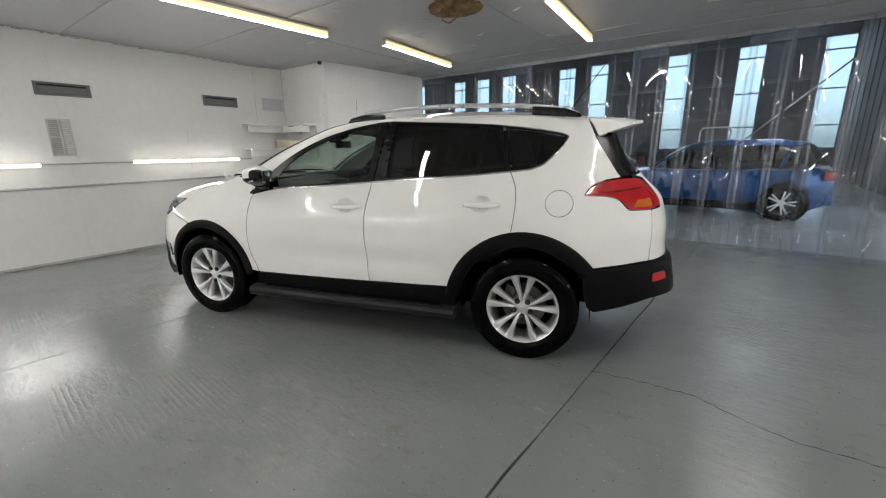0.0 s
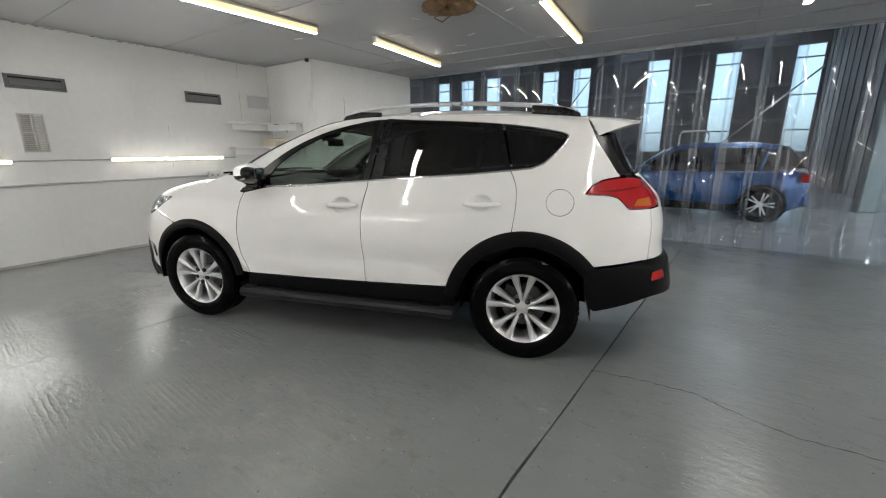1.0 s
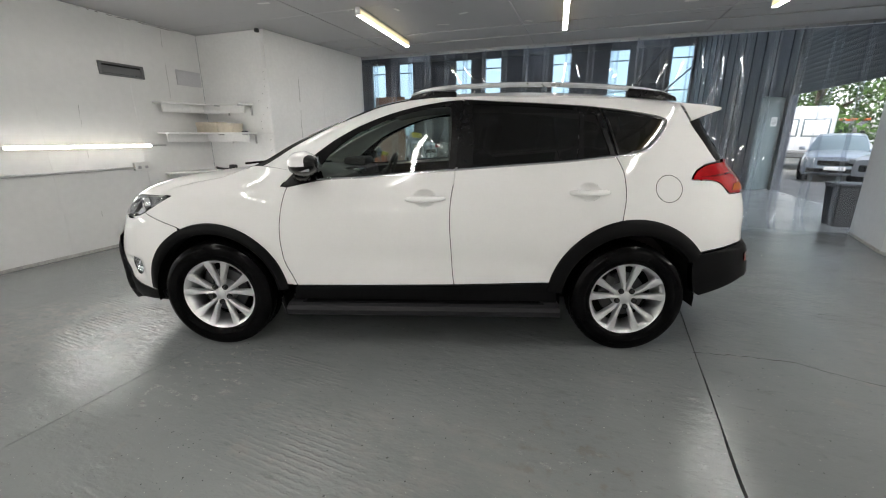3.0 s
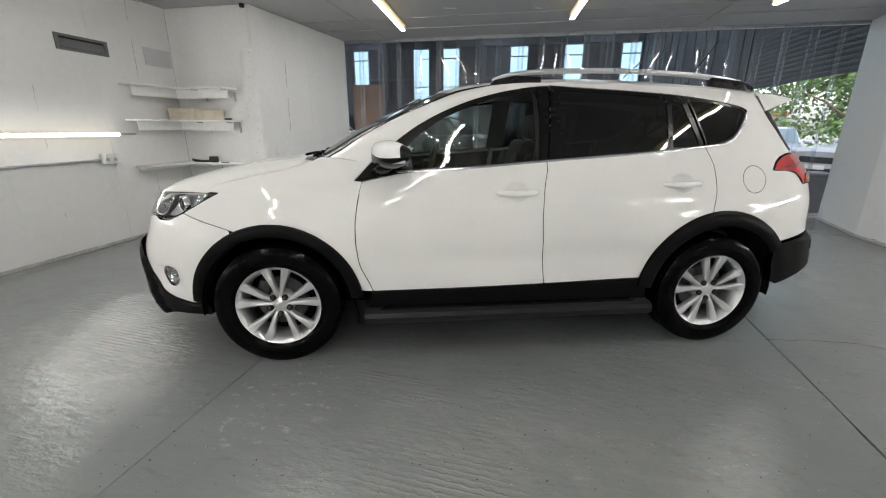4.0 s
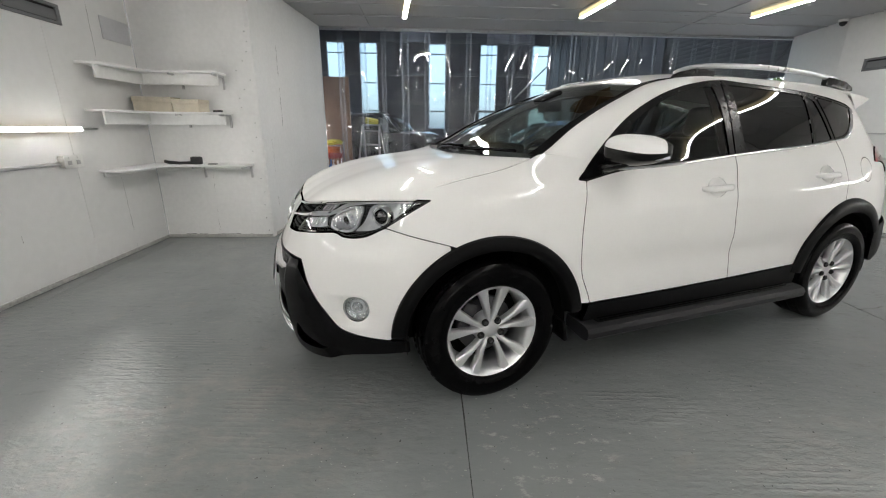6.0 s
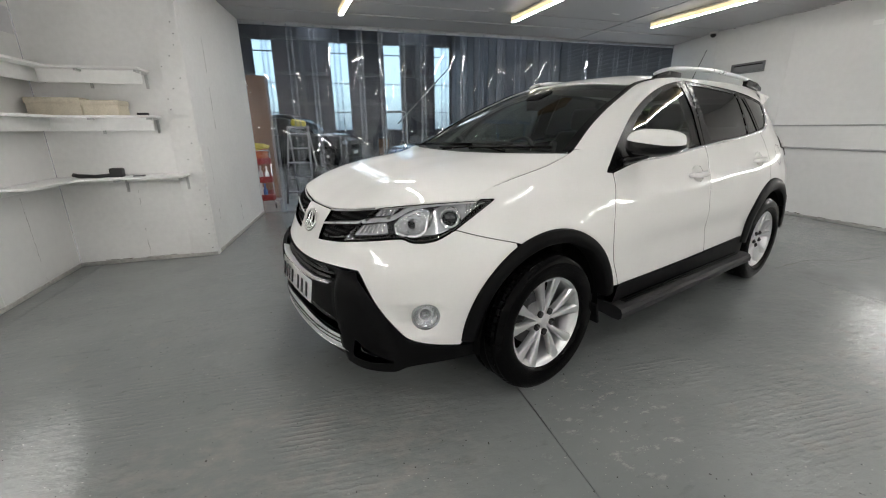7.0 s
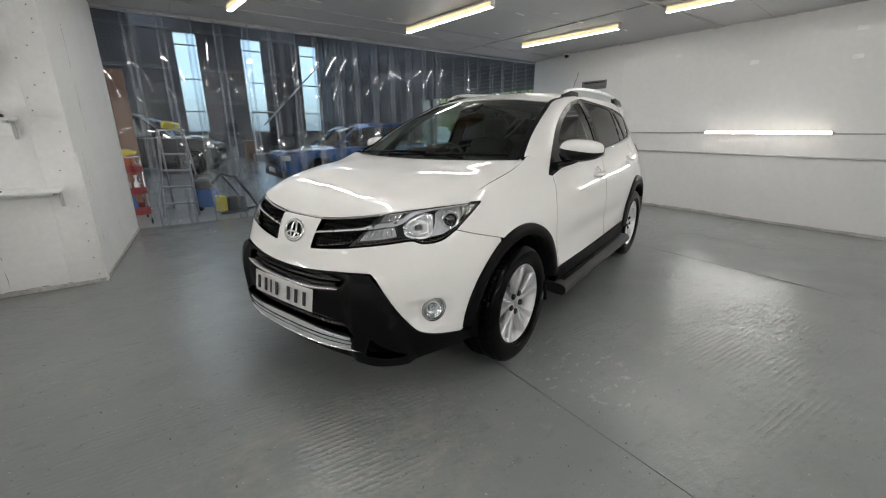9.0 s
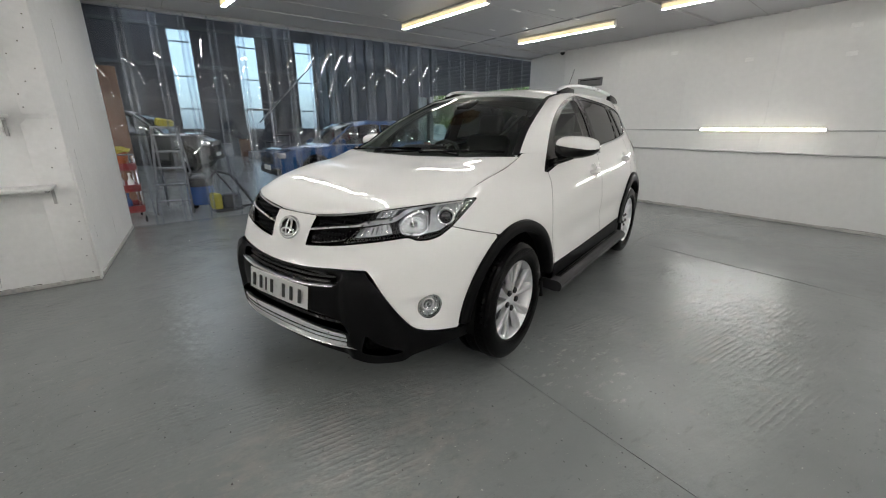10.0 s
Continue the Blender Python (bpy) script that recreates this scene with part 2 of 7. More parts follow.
def floor_material():
    m = bpy.data.materials.new("painted_concrete")
    m.use_nodes = True
    nt = m.node_tree
    L = nt.links.new
    b = nt.nodes["Principled BSDF"]
    tc = nt.nodes.new("ShaderNodeTexCoord")

    def noise_node(scale, detail=4.0, stretch=(1, 1, 1), rough=0.55, shift=(0, 0, 0)):
        mp, n = nt.nodes.new("ShaderNodeMapping"), nt.nodes.new("ShaderNodeTexNoise")
        mp.inputs["Scale"].default_value, mp.inputs["Location"].default_value = stretch, shift
        n.inputs["Scale"].default_value, n.inputs["Detail"].default_value, n.inputs["Roughness"].default_value = scale, detail, rough
        L(tc.outputs["Object"], mp.inputs["Vector"])
        L(mp.outputs[0], n.inputs["Vector"])
        return n.outputs["Fac"]

    def span(v, a, b_, c, d):
        r = nt.nodes.new("ShaderNodeMapRange")
        for k, x in zip(("From Min", "From Max", "To Min", "To Max"), (a, b_, c, d)):
            r.inputs[k].default_value = x
        L(v, r.inputs["Value"])
        return r.outputs[0]

    def calc(op, a, c):
        n = nt.nodes.new("ShaderNodeMath")
        n.operation = op
        for k, x in enumerate((a, c)):
            if isinstance(x, (int, float)):
                n.inputs[k].default_value = x
            else:
                L(x, n.inputs[k])
        return n.outputs[0]

    broad, mid, fine, grit = noise_node(0.7), noise_node(3.1, 5), noise_node(26, 4), noise_node(150, 2)
    xyz = nt.nodes.new("ShaderNodeSeparateXYZ")
    L(tc.outputs["Object"], xyz.inputs[0])
    X, Y = xyz.outputs[0], xyz.outputs[1]

    def spot(cx, cy, a, c):
        """1 inside an oval, fading to 0 at its rim."""
        u, v = calc("DIVIDE", calc("SUBTRACT", X, cx), a), calc("DIVIDE", calc("SUBTRACT", Y, cy), c)
        return span(calc("ADD", calc("MULTIPLY", u, u), calc("MULTIPLY", v, v)), 1.0, 0.45, 0, 1)

    def ridges(angle, scale, distort):
        wv, mpw = nt.nodes.new("ShaderNodeTexWave"), nt.nodes.new("ShaderNodeMapping")
        wv.bands_direction = "Y"
        wv.inputs["Scale"].default_value, wv.inputs["Distortion"].default_value = scale, distort
        wv.inputs["Detail"].default_value, wv.inputs["Detail Scale"].default_value = 3, 2.5
        mpw.inputs["Rotation"].default_value = (0, 0, radians(angle))
        L(tc.outputs["Object"], mpw.inputs["Vector"])
        L(mpw.outputs[0], wv.inputs["Vector"])
        return calc("POWER", wv.outputs["Fac"], 2.4)

    # raked ridges: a few worn fields where a broom went over the wet screed
    fields = [spot(-2.2, 0.95, 1.15, 0.42), spot(-2.9, 1.52, 0.42, 0.16), spot(-5.3, 2.1, 0.6, 0.35), spot(-4.4, 0.66, 0.75, 0.22), spot(-4.5, 1.6, 0.45, 0.4), spot(0.8, 4.2, 1.0, 1.2), spot(-2.5, 0.6, 0.9, 0.3), spot(-3.6, -0.3, 0.9, 0.4)]
    rake = fields[0]
    for f in fields[1:]:
        rake = calc("MAXIMUM", rake, f)
    breakup = span(noise_node(2.2, 5, (0.8, 1.6, 1), rough=0.65), 0.47, 0.66, 0, 1)
    ridge = calc("MULTIPLY", calc("MULTIPLY", ridges(4, 10.5, 2.6), rake), breakup)
    # scars in the paint: pale chips in drifts, tiny everywhere; dark specks; broad dull stains
    chips = calc("MULTIPLY", span(noise_node(15, 6, (0.8, 1.4, 1), rough=0.72), 0.56, 0.64, 0, 0.6), calc("MAXIMUM", calc("MAXIMUM", calc("MULTIPLY", spot(-3.38, 1.32, 0.34, 0.42), 0.9), calc("MULTIPLY", spot(-1.40, 1.35, 0.30, 0.13), 0.6)), span(noise_node(1.7, 3, shift=(4, 9, 0)), 0.58, 0.70, 0, 0.5)))
    flecks = span(noise_node(48, 2, (1, 1.6, 1), shift=(2, 5, 0)), 0.705, 0.73, 0, 0.9)
    specks = span(noise_node(42, 2, (1.3, 1, 1), shift=(7, 2, 0)), 0.71, 0.735, 0, 0.9)
    stains = calc("MULTIPLY", span(noise_node(4.2, 5, shift=(1, 8, 0)), 0.60, 0.68, 0, 1), span(noise_node(1.1, 2, shift=(6, 6, 0)), 0.5, 0.6, 0, 0.35))

    def lay(under, colour, factor):
        n = nt.nodes.new("ShaderNodeMix")
        n.data_type = "RGBA"
        n.inputs["B"].default_value = (*colour, 1)
        if isinstance(under, tuple):
            n.inputs["A"].default_value = (*under, 1)
        else:
            L(under, n.inputs["A"])
        L(factor, n.inputs["Factor"])
        return n.outputs["Result"]

    col = lay((0.178, 0.192, 0.190), (0.224, 0.237, 0.233), span(calc("ADD", calc("MULTIPLY", broad, 0.6), calc("MULTIPLY", mid, 0.4)), 0.32, 0.68, 0, 1))
    col = lay(col, (0.26, 0.245, 0.22), stains)
    col = lay(col, (0.12, 0.122, 0.118), span(noise_node(9, 6, (0.6, 1.5, 1), rough=0.7, shift=(9, 1, 0)), 0.58, 0.72, 0, 0.5))
    # pale flaky patches, with the floor's reflection of the lamps put into the colour
    flaky_sheen = span(noise_node(7, 7, (0.8, 1.3, 1), rough=0.75, shift=(3, 3, 0)), 0.46, 0.62, 0, 1)
    col = lay(col, (0.285, 0.272, 0.255), calc("MULTIPLY", flaky_sheen, calc("MAXIMUM", calc("MULTIPLY", spot(-4.85, 1.45, 0.95, 0.55), 0.55), calc("MULTIPLY", spot(-1.9, 1.05, 0.9, 0.45), 0.35))))
    col = lay(col, (0.155, 0.115, 0.09), calc("MULTIPLY", span(noise_node(11, 5, shift=(5, 2, 0)), 0.55, 0.66, 0, 0.35), spot(-1.32, 1.38, 0.35, 0.30)))
    # lighter ridge crests: the highlights along them are put into the base colour
    col = lay(col, (0.30, 0.30, 0.29), calc("MULTIPLY", ridge, 0.4))
    col = lay(col, (0.40, 0.395, 0.37), calc("MAXIMUM", chips, flecks))
    col = lay(col, (0.05, 0.047, 0.042), specks)
    col = lay(col, (0.36, 0.365, 0.36), span(Y, 7.06, 7.10, 0, 0.9))  # bare concrete in the hall
    L(col, b.inputs["Base Color"])
    # the outer bays are duller than the middle ones
    bay = calc("MAXIMUM", span(X, -3.68, -3.72, 0, 1), span(X, -0.45, -0.35, 0, 1))
    worn = calc("MAXIMUM", span(noise_node(0.9, 4, shift=(2, 7, 0)), 0.36, 0.68, 0, 1), rake)
    L(calc("ADD", calc("ADD", span(mid, 0.35, 0.65, 0.13, 0.19), calc("MULTIPLY", bay, 0.01)), calc("MULTIPLY", worn, 0.01)), b.inputs["Roughness"])
    b.inputs["Specular IOR Level"].default_value = 0.5
    pebble = calc("MULTIPLY", noise_node(17, 5, (0.7, 1.3, 1), rough=0.6), calc("ADD", calc("MULTIPLY", worn, 0.0065), 0.0034))
    height = calc("ADD", calc("ADD", calc("MULTIPLY", ridge, 0.0036), pebble), calc("ADD", calc("ADD", calc("MULTIPLY", noise_node(2.6, 1.5), 0.010), calc("MULTIPLY", grit, 0.0005)), calc("MULTIPLY", calc("ADD", chips, flecks), -0.0015)))
    bp = nt.nodes.new("ShaderNodeBump")
    bp.inputs["Strength"].default_value, bp.inputs["Distance"].default_value = 0.8, 1.0
    L(height, bp.inputs["Height"])
    L(bp.outputs[0], b.inputs["Normal"])
    return m


M_floor = floor_material()

# ---- the room: x from -6.95 to 2.08, curtain at y = 7.03, ceiling at 2.8 ----
WEST, EAST, SOUTH, NORTH, TOP = -6.95, 2.08, -3.6, 7.03, 2.80

# floor slabs, cast in bays with open joints
floor = tagged(holder("floor"), "grey painted concrete floor with worn joints and cracks", "floor", kind="structure")


def slab(x0, x1, y0, y1, seed):
    """One bay; x0 and x1 are (x at y=0, slope) lines."""
    rnd = random.Random(seed)
    wa, wb_ = (0.0016 if abs(q[0] + 0.73) > 0.1 else 0.0026 for q in (x0, x1))
    n = 160
    vs, fs = [], []
    for i in range(n + 1):
        y = y0 + (y1 - y0) * i / n
        a, b = x0[0] + x0[1] * y, x1[0] + x1[1] * y
        chip = (0.006 if rnd.random() < 0.15 else 0.0) + (0.010 if math.sin(0.37 * i + seed) > 0.93 else 0.0)
        ja = wa + 0.5 * wa * rnd.random() + chip * rnd.random()
        jb = wb_ + 0.5 * wb_ * rnd.random() + chip * rnd.random()
        vs += [(a + ja, y, -0.03), (a + ja, y, 0), (b - jb, y, 0), (b - jb, y, -0.03)]
    for i in range(n):
        for k in range(3):
            a = 4 * i + k
            fs.append((a, a + 4, a + 5, a + 1))
    e = 4 * n
    fs += [(0, 1, 2, 3), (e, e + 3, e + 2, e + 1)]
    ob = part("slab", vs, fs, M_floor, floor)
    bm = bmesh.new()
    bm.from_mesh(ob.data)
    bmesh.ops.recalc_face_normals(bm, faces=bm.faces)
    bm.to_mesh(ob.data)
    bm.free()
    return ob


_lines = [(-26.0, 0), (-9.9, 0), (-6.82, 0.012), (-3.745, 0.02), (-0.73, 0.062), (2.45, 0.03), (3.4, 0)]
for _i in range(len(_lines) - 1):
    slab(_lines[_i], _lines[_i + 1], -3.8, 24.2, _i)
box("bed", (-11.5, 10, -0.055), (30, 29, 0.05), M_joint, floor, 0)


def crack(pts, w, seed):
    """A hairline crack: a thin, ragged dark ribbon just proud of the paint."""
    rnd = random.Random(seed)
    vs, fs = [], []
    fine_pts = []
    for (x0, y0), (x1, y1) in zip(pts, pts[1:]):
        k = max(2, int(math.hypot(x1 - x0, y1 - y0) / 0.03))
        for i in range(k):
            fine_pts.append((x0 + (x1 - x0) * i / k + rnd.uniform(-0.006, 0.006), y0 + (y1 - y0) * i / k + rnd.uniform(-0.008, 0.008)))
    for i, (x, y) in enumerate(fine_pts):
        ww = w * rnd.uniform(0.25, 1.0)
        vs += [(x, y - ww, 0.0012), (x, y + ww, 0.0012)]
        if i:
            fs.append((2 * i - 2, 2 * i - 1, 2 * i + 1, 2 * i))
    part("crack", vs, fs, M_joint, floor, "hairline crack in the painted concrete")


crack([(-0.58, 2.54), (-0.22, 2.59), (-0.03, 2.60), (0.22, 2.50), (0.39, 2.45), (0.71, 2.46), (1.3, 2.30), (2.0, 2.33)], 0.005, 4)

# walls of sandwich panels
def wall_run(name, a, b, height, width, thick, material, label, inward, seams, z0=0.0):
    """A wall from a to b (plan points); panels are 1.15 m wide with open seams and a skirting strip."""
    ax, ay = a
    ln = math.hypot(b[0] - ax, b[1] - ay)
    ang = math.degrees(math.atan2(b[1] - ay, b[0] - ax))
    w = tagged(holder(name, pose(ax, ay, 0, 0, 0, ang)), label, "wall", kind="structure")
    box("core", (ln / 2, -inward * (thick / 2 + 0.012), height / 2 + z0), (ln, thick, height), M_seam, w, 0)
    k = max(1, round(ln / width))
    for i in range(k):
        x0, x1 = ln * i / k, ln * (i + 1) / k
        lift = 0.0015 * ((i * 7) % 3)
        box("panel", ((x0 + x1) / 2, -inward * (0.006 - lift), height / 2 + z0), (x1 - x0 - 0.0035, 0.012, height), material, w, 0.001, seg=1)
        if seams and i:
            box("cover_strip", (x0, inward * 0.003, height / 2 + z0), (0.07, 0.003, height - 0.02), material, w, 0)
    box("skirting", (ln / 2, inward * 0.006, 0.018), (ln, 0.012, 0.036), M_foot, w, 0.003)
    return w


wall_run("wall_west", (WEST, 4.76), (WEST, SOUTH), TOP, 1.1, 0.12, M_wall, "white panelled wall with faint vertical seams", 1, True)
wall_run("wall_south", (WEST, SOUTH), (EAST, SOUTH), TOP, 1.15, 0.12, M_wall, "white panelled wall behind the parking bay", 1, True)
wall_run("wall_east", (EAST, SOUTH), (EAST, 5.88), TOP, 1.15, 0.12, M_wall, "glossy white panelled wall with faint seams", 1, True)
wall_run("wall_return_east", (EAST, 5.88), (2.33, 7.05), TOP, 1.3, 0.08, M_wall, "white return wall beside the strip curtain", 1, False)
wall_run("wall_alcove", (-5.72, 4.76), (WEST, 4.76), TOP, 1.3, 0.08, M_wall_rough, "white boarded wall above the corner shelves", 1, False)
wall_run("wall_return_west", (-5.50, 7.05), (-5.72, 4.76), TOP, 1.2, 0.08, M_wall_rough, "white boarded return wall beside the strip curtain", 1, False)
box("wall_corner", (-5.745, 4.785, TOP / 2), (0.05, 0.05, TOP), M_wall_rough, None, 0.004)
tagged(bpy.data.objects["wall_corner"], "white corner post of the boarded return", "wall", kind="structure")



def wall_crack(wall, x0, z0, x1, z1, w, seed, gaps=0.0):
    """A ragged dark seam on a wall's face, from (along, height) to (along, height), broken where gaps says so."""
    rnd = random.Random(seed)
    ln = math.hypot(x1 - x0, z1 - z0)
    n = max(4, int(ln / 0.03))
    ux, uz = (x1 - x0) / ln, (z1 - z0) / ln
    vs, fs, on = [], [], True
    for i in range(n + 1):
        if rnd.random() < gaps * 0.35:
            on = not on
        f, j, ww = i / n * ln, rnd.uniform(-0.004, 0.004), w * rnd.uniform(0.2, 1.0)
        for k in (-1, 1):
            vs.append((x0 + ux * f - uz * (j + k * ww), 0.0062, z0 + uz * f + ux * (j + k * ww)))
        if i and on:
            fs.append((2 * i - 2, 2 * i, 2 * i + 1, 2 * i - 1))
    part("seam_crack", vs, fs, M_crack, bpy.data.objects[wall], "thin dark crack along a panel seam")


wall_crack("wall_west", 1.74, 0.42, 1.74, 1.22, 0.0022, 1, 0.3)
wall_crack("wall_west", 1.74, 1.30, 1.72, 1.90, 0.0016, 2, 0.5)
wall_crack("wall_west", 0.56, 0.05, 0.58, 0.90, 0.0020, 3, 0.3)
wall_crack("wall_west", 0.56, 1.90, 0.55, 2.76, 0.0026, 4, 0.4)
for _i, (_a, _b) in enumerate(((0.1, 1.2), (1.3, 2.9), (2.9, 4.4), (4.6, 6.3))):
    wall_crack("wall_west", _a, TOP - 0.012, _b, TOP - 0.014, 0.005, 10 + _i, 0.8)
for _i, (_a, _b) in enumerate(((3.6, 5.0), (5.6, 7.4), (7.6, 9.3))):
    wall_crack("wall_east", _a, TOP - 0.010, _b, TOP - 0.011, 0.003, 20 + _i, 0.9)
    wall_crack("wall_east", _a, 0.040, _b, 0.040, 0.004, 30 + _i, 0.6)
wall_crack("wall_return_west", 1.72, 1.30, 1.70, 2.25, 0.004, 41, 0.3)
wall_crack("wall_return_west", 1.20, 0.16, 1.22, 0.62, 0.004, 42, 0.3)
wall_crack("wall_return_west", 2.05, 0.1, 2.07, 1.15, 0.002, 43, 0.5)
wall_crack("wall_alcove", 0.62, 0.04, 0.60, 0.80, 0.0016, 44, 0.6)
wall_crack("wall_alcove", 0.02, 0.04, 1.2, 0.042, 0.004, 45, 0.5)

# repair boards screwed over the corner of the boarded return
_al = bpy.data.objects["wall_alcove"]
for _x0, _x1, _z0, _z1, _t in ((0.002, 0.232, 0.005, 1.405, 0.009), (0.002, 0.205, 1.44, 2.30, 0.006)):
    _out = [(_x0, _z0), (_x1, _z0), (_x1 + 0.012, _z0 + 0.30), (_x1 - 0.006, _z0 + 0.31), (_x1 - 0.004, _z1 - 0.05), (_x1 - 0.05, _z1), (_x0, _z1)]
    _bd = prism("repair_board", _out, _t, pose(0, 0.001 + _t, 0, 90, 0, 0), M_wall_rough, _al, "white repair board with screw heads", bevel=0.003)
    _rs = random.Random(int(_z1 * 100))
    for _i in range(9):
        _px, _pz = _rs.choice((0.05, 0.12, 0.19)) + _rs.uniform(-.012, .012), _z0 + (_z1 - _z0) * (_i + 0.5) / 9
        lathe("screw_head", [(0.0, 0.0014), (0.0045, 0.001), (0.005, 0.0)], M_crack, _bd, 8, pose(_px, 0.001 + _t, _pz, -90, 0, 0))
_rw = bpy.data.objects["wall_return_west"]
_rl = math.hypot(0.22, 2.29)
box("corner_strip", (_rl - 0.035, 0.007, 0.575), (0.075, 0.012, 1.15), M_wall_rough, _rw, 0.003, label="white corner board")
# small patches, brighter than the wall panels
for _y, _z in ((3.71, 2.47), (2.63, 2.25), (1.55, 2.19), (1.57, 2.51)):
    box("filler_patch", (_y - SOUTH, 0.0045, _z), (0.11, 0.003, 0.055), M_plate_white, bpy.data.objects["wall_east"], 0.001, label="small patch brighter than the wall")

# ceiling: boards with open joints, one mesh
bm = bmesh.new()
_k = 0
for _i in range(8):
    _y0, _y1 = SOUTH + (NORTH + 0.1 - SOUTH) * _i / 8, SOUTH + (NORTH + 0.1 - SOUTH) * (_i + 1) / 8
    for _j in range(4):
        _x0, _x1 = -7.1 + 9.6 * _j / 4, -7.1 + 9.6 * (_j + 1) / 4
        _k += 1
        add_box(bm, ((_x0 + _x1) / 2, (_y0 + _y1) / 2, TOP + 0.012 + 0.003 * ((_k * 5) % 4)), (_x1 - _x0 - 0.006, _y1 - _y0 - 0.006, 0.02), 0.002)
add_box(bm, (-2.3, 1.7, TOP + 0.10), (9.9, 10.9, 0.12))
for _y in (0.48, 3.12, 5.78):
    add_box(bm, (-2.3, _y, TOP + 0.002), (9.2, 0.05, 0.008))
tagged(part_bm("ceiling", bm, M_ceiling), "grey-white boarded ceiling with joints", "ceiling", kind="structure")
box("trim", (-1.6, 7.06, TOP - 0.015), (7.9, 0.06, 0.05), M_steel, None, 0.003)
tagged(bpy.data.objects["trim"], "metal hanging rail of the strip curtain", "rail", kind="structure")

# ---- lamps ----
def batten(name, m, length, label, group, tube_mat=None):
    """A lit batten: slim housing against the ceiling or wall, an opal cover that glows brightest along its face, two end caps."""
    lamp = tagged(holder(name, m), label, "lamp", group)
    wide, deep = (0.036, 0.022) if tube_mat else (0.062, 0.034)
    box("housing", (0, 0, 0.036), (length, wide * 0.9, 0.03), M_white_plastic, lamp, 0.005, label="white batten housing")
    box("cover_flank", (0, 0, (0.022 - deep) / 2), (length - 0.02, wide, deep + 0.022), M_flank, lamp, 0.004, label="dim yellowish flank of the opal cover")
    bm = bmesh.new()
    add_box(bm, (0, 0, -deep + 0.001), (length - 0.03, wide * 0.90, 0.010), 0.004, None, 3)
    part_bm("diffuser", bm, tube_mat or M_tube, lamp, "glowing opal tube cover", smooth=True)
    for s in (-1, 1):
        box("end_cap", (s * (length / 2 - 0.006), 0, 0.018 - deep * 0.5), (0.014, wide * 1.06, 0.05 + deep), M_white_plastic, lamp, 0.006)
    return lamp


_ceil = "long ceiling batten lamp, lit, warm white"
_first = batten("ceiling_lamp", pose(-4.31, 2.78, TOP - 0.05, 0, 0, 90 - 4), 1.75, _ceil, "ceiling lamps")
# the last three are unseen lamps, added by guess above and behind the camera
for _x, _y, _a in ((-4.05, 5.22, 95), (-1.70, 4.98, 94), (0.52, 4.75, 95), (0.36, 2.2, 94), (-2.17, 0.33, 85), (-4.35, -0.3, 90), (-4.3, -2.45, 91), (-1.85, -2.5, 93)):
    copy_thing(_first, pose(_x, _y, TOP - 0.05, 0, 0, _a))
_wl = "horizontal wall batten lamp, lit, on white wall"
# south row and west lamp at y -1.95 are unseen; their places are guessed
for _m, _l in ((pose(WEST + 0.05, 3.0, 1.255, -90, 0, 90), 1.52), (pose(WEST + 0.05, 0.55, 1.245, -90, 0, 90), 1.52), (pose(EAST - 0.05, 2.34, 1.285, -90, 0, -90), 1.52),
               (pose(EAST - 0.05, -0.45, 1.285, -90, 0, -90), 1.52), (pose(WEST + 0.05, -1.95, 1.245, -90, 0, 90), 1.52),
               (pose(-5.3, SOUTH + 0.05, 1.27, -90, 0, 180), 1.52), (pose(-2.45, SOUTH + 0.05, 1.27, -90, 0, 180), 1.52), (pose(0.4, SOUTH + 0.05, 1.27, -90, 0, 180), 1.52)):
    batten("wall_lamp", _m, _l, _wl, "wall lamps", M_tube_wall)


def rail(name, pts, r, label, material=None):
    ob = tube(name, pts, r, material or M_conduit, None, 8)
    return tagged(ob, label, "conduit", "conduits")


rail("conduit", [(WEST + 0.012, -3.5, 1.255), (WEST + 0.012, 4.0, 1.255)], 0.009, "thin grey conduit between the wall lamps")
rail("conduit", [(WEST + 0.014, -3.5, 0.955), (WEST + 0.014, 3.55, 0.975)], 0.014, "grey conduit along the white wall", M_conduit)
rail("conduit", [(EAST - 0.012, -3.5, 1.275), (EAST - 0.012, 5.8, 1.275)], 0.009, "thin grey conduit between the wall lamps")
rail("conduit", [(EAST - 0.014, -3.5, 0.965), (EAST - 0.014, 5.6, 0.965)], 0.014, "grey conduit along the white wall")


def socket(m, label):
    s = tagged(holder("socket", m), label, "socket", "sockets")
    box("back_box", (0, 0.025, 0), (0.19, 0.05, 0.10), M_white_plastic, s, 0.006)
    box("faceplate", (0, 0.054, 0), (0.20, 0.008, 0.11), M_white_plastic, s, 0.003)
    for k in (-0.045, 0.045):
        box("outlet", (k, 0.0585, -0.01), (0.04, 0.003, 0.035), M_seam, s, 0.001)
        box("switch", (k, 0.0595, 0.032), (0.014, 0.006, 0.022), M_white_plastic, s, 0.001)
    return s


socket(pose(WEST, 3.60, 0.99, 0, 0, -90), "white double socket on the conduit's end")
socket(pose(EAST, 5.60, 1.0, 0, 0, 90), "white double socket on the conduit's end")
box("switch_box", (EAST - 0.02, 5.70, 1.33), (0.04, 0.09, 0.13), M_white_plastic, None, 0.008)
tagged(bpy.data.objects["switch_box"], "small white switch box on the wall", "switch")


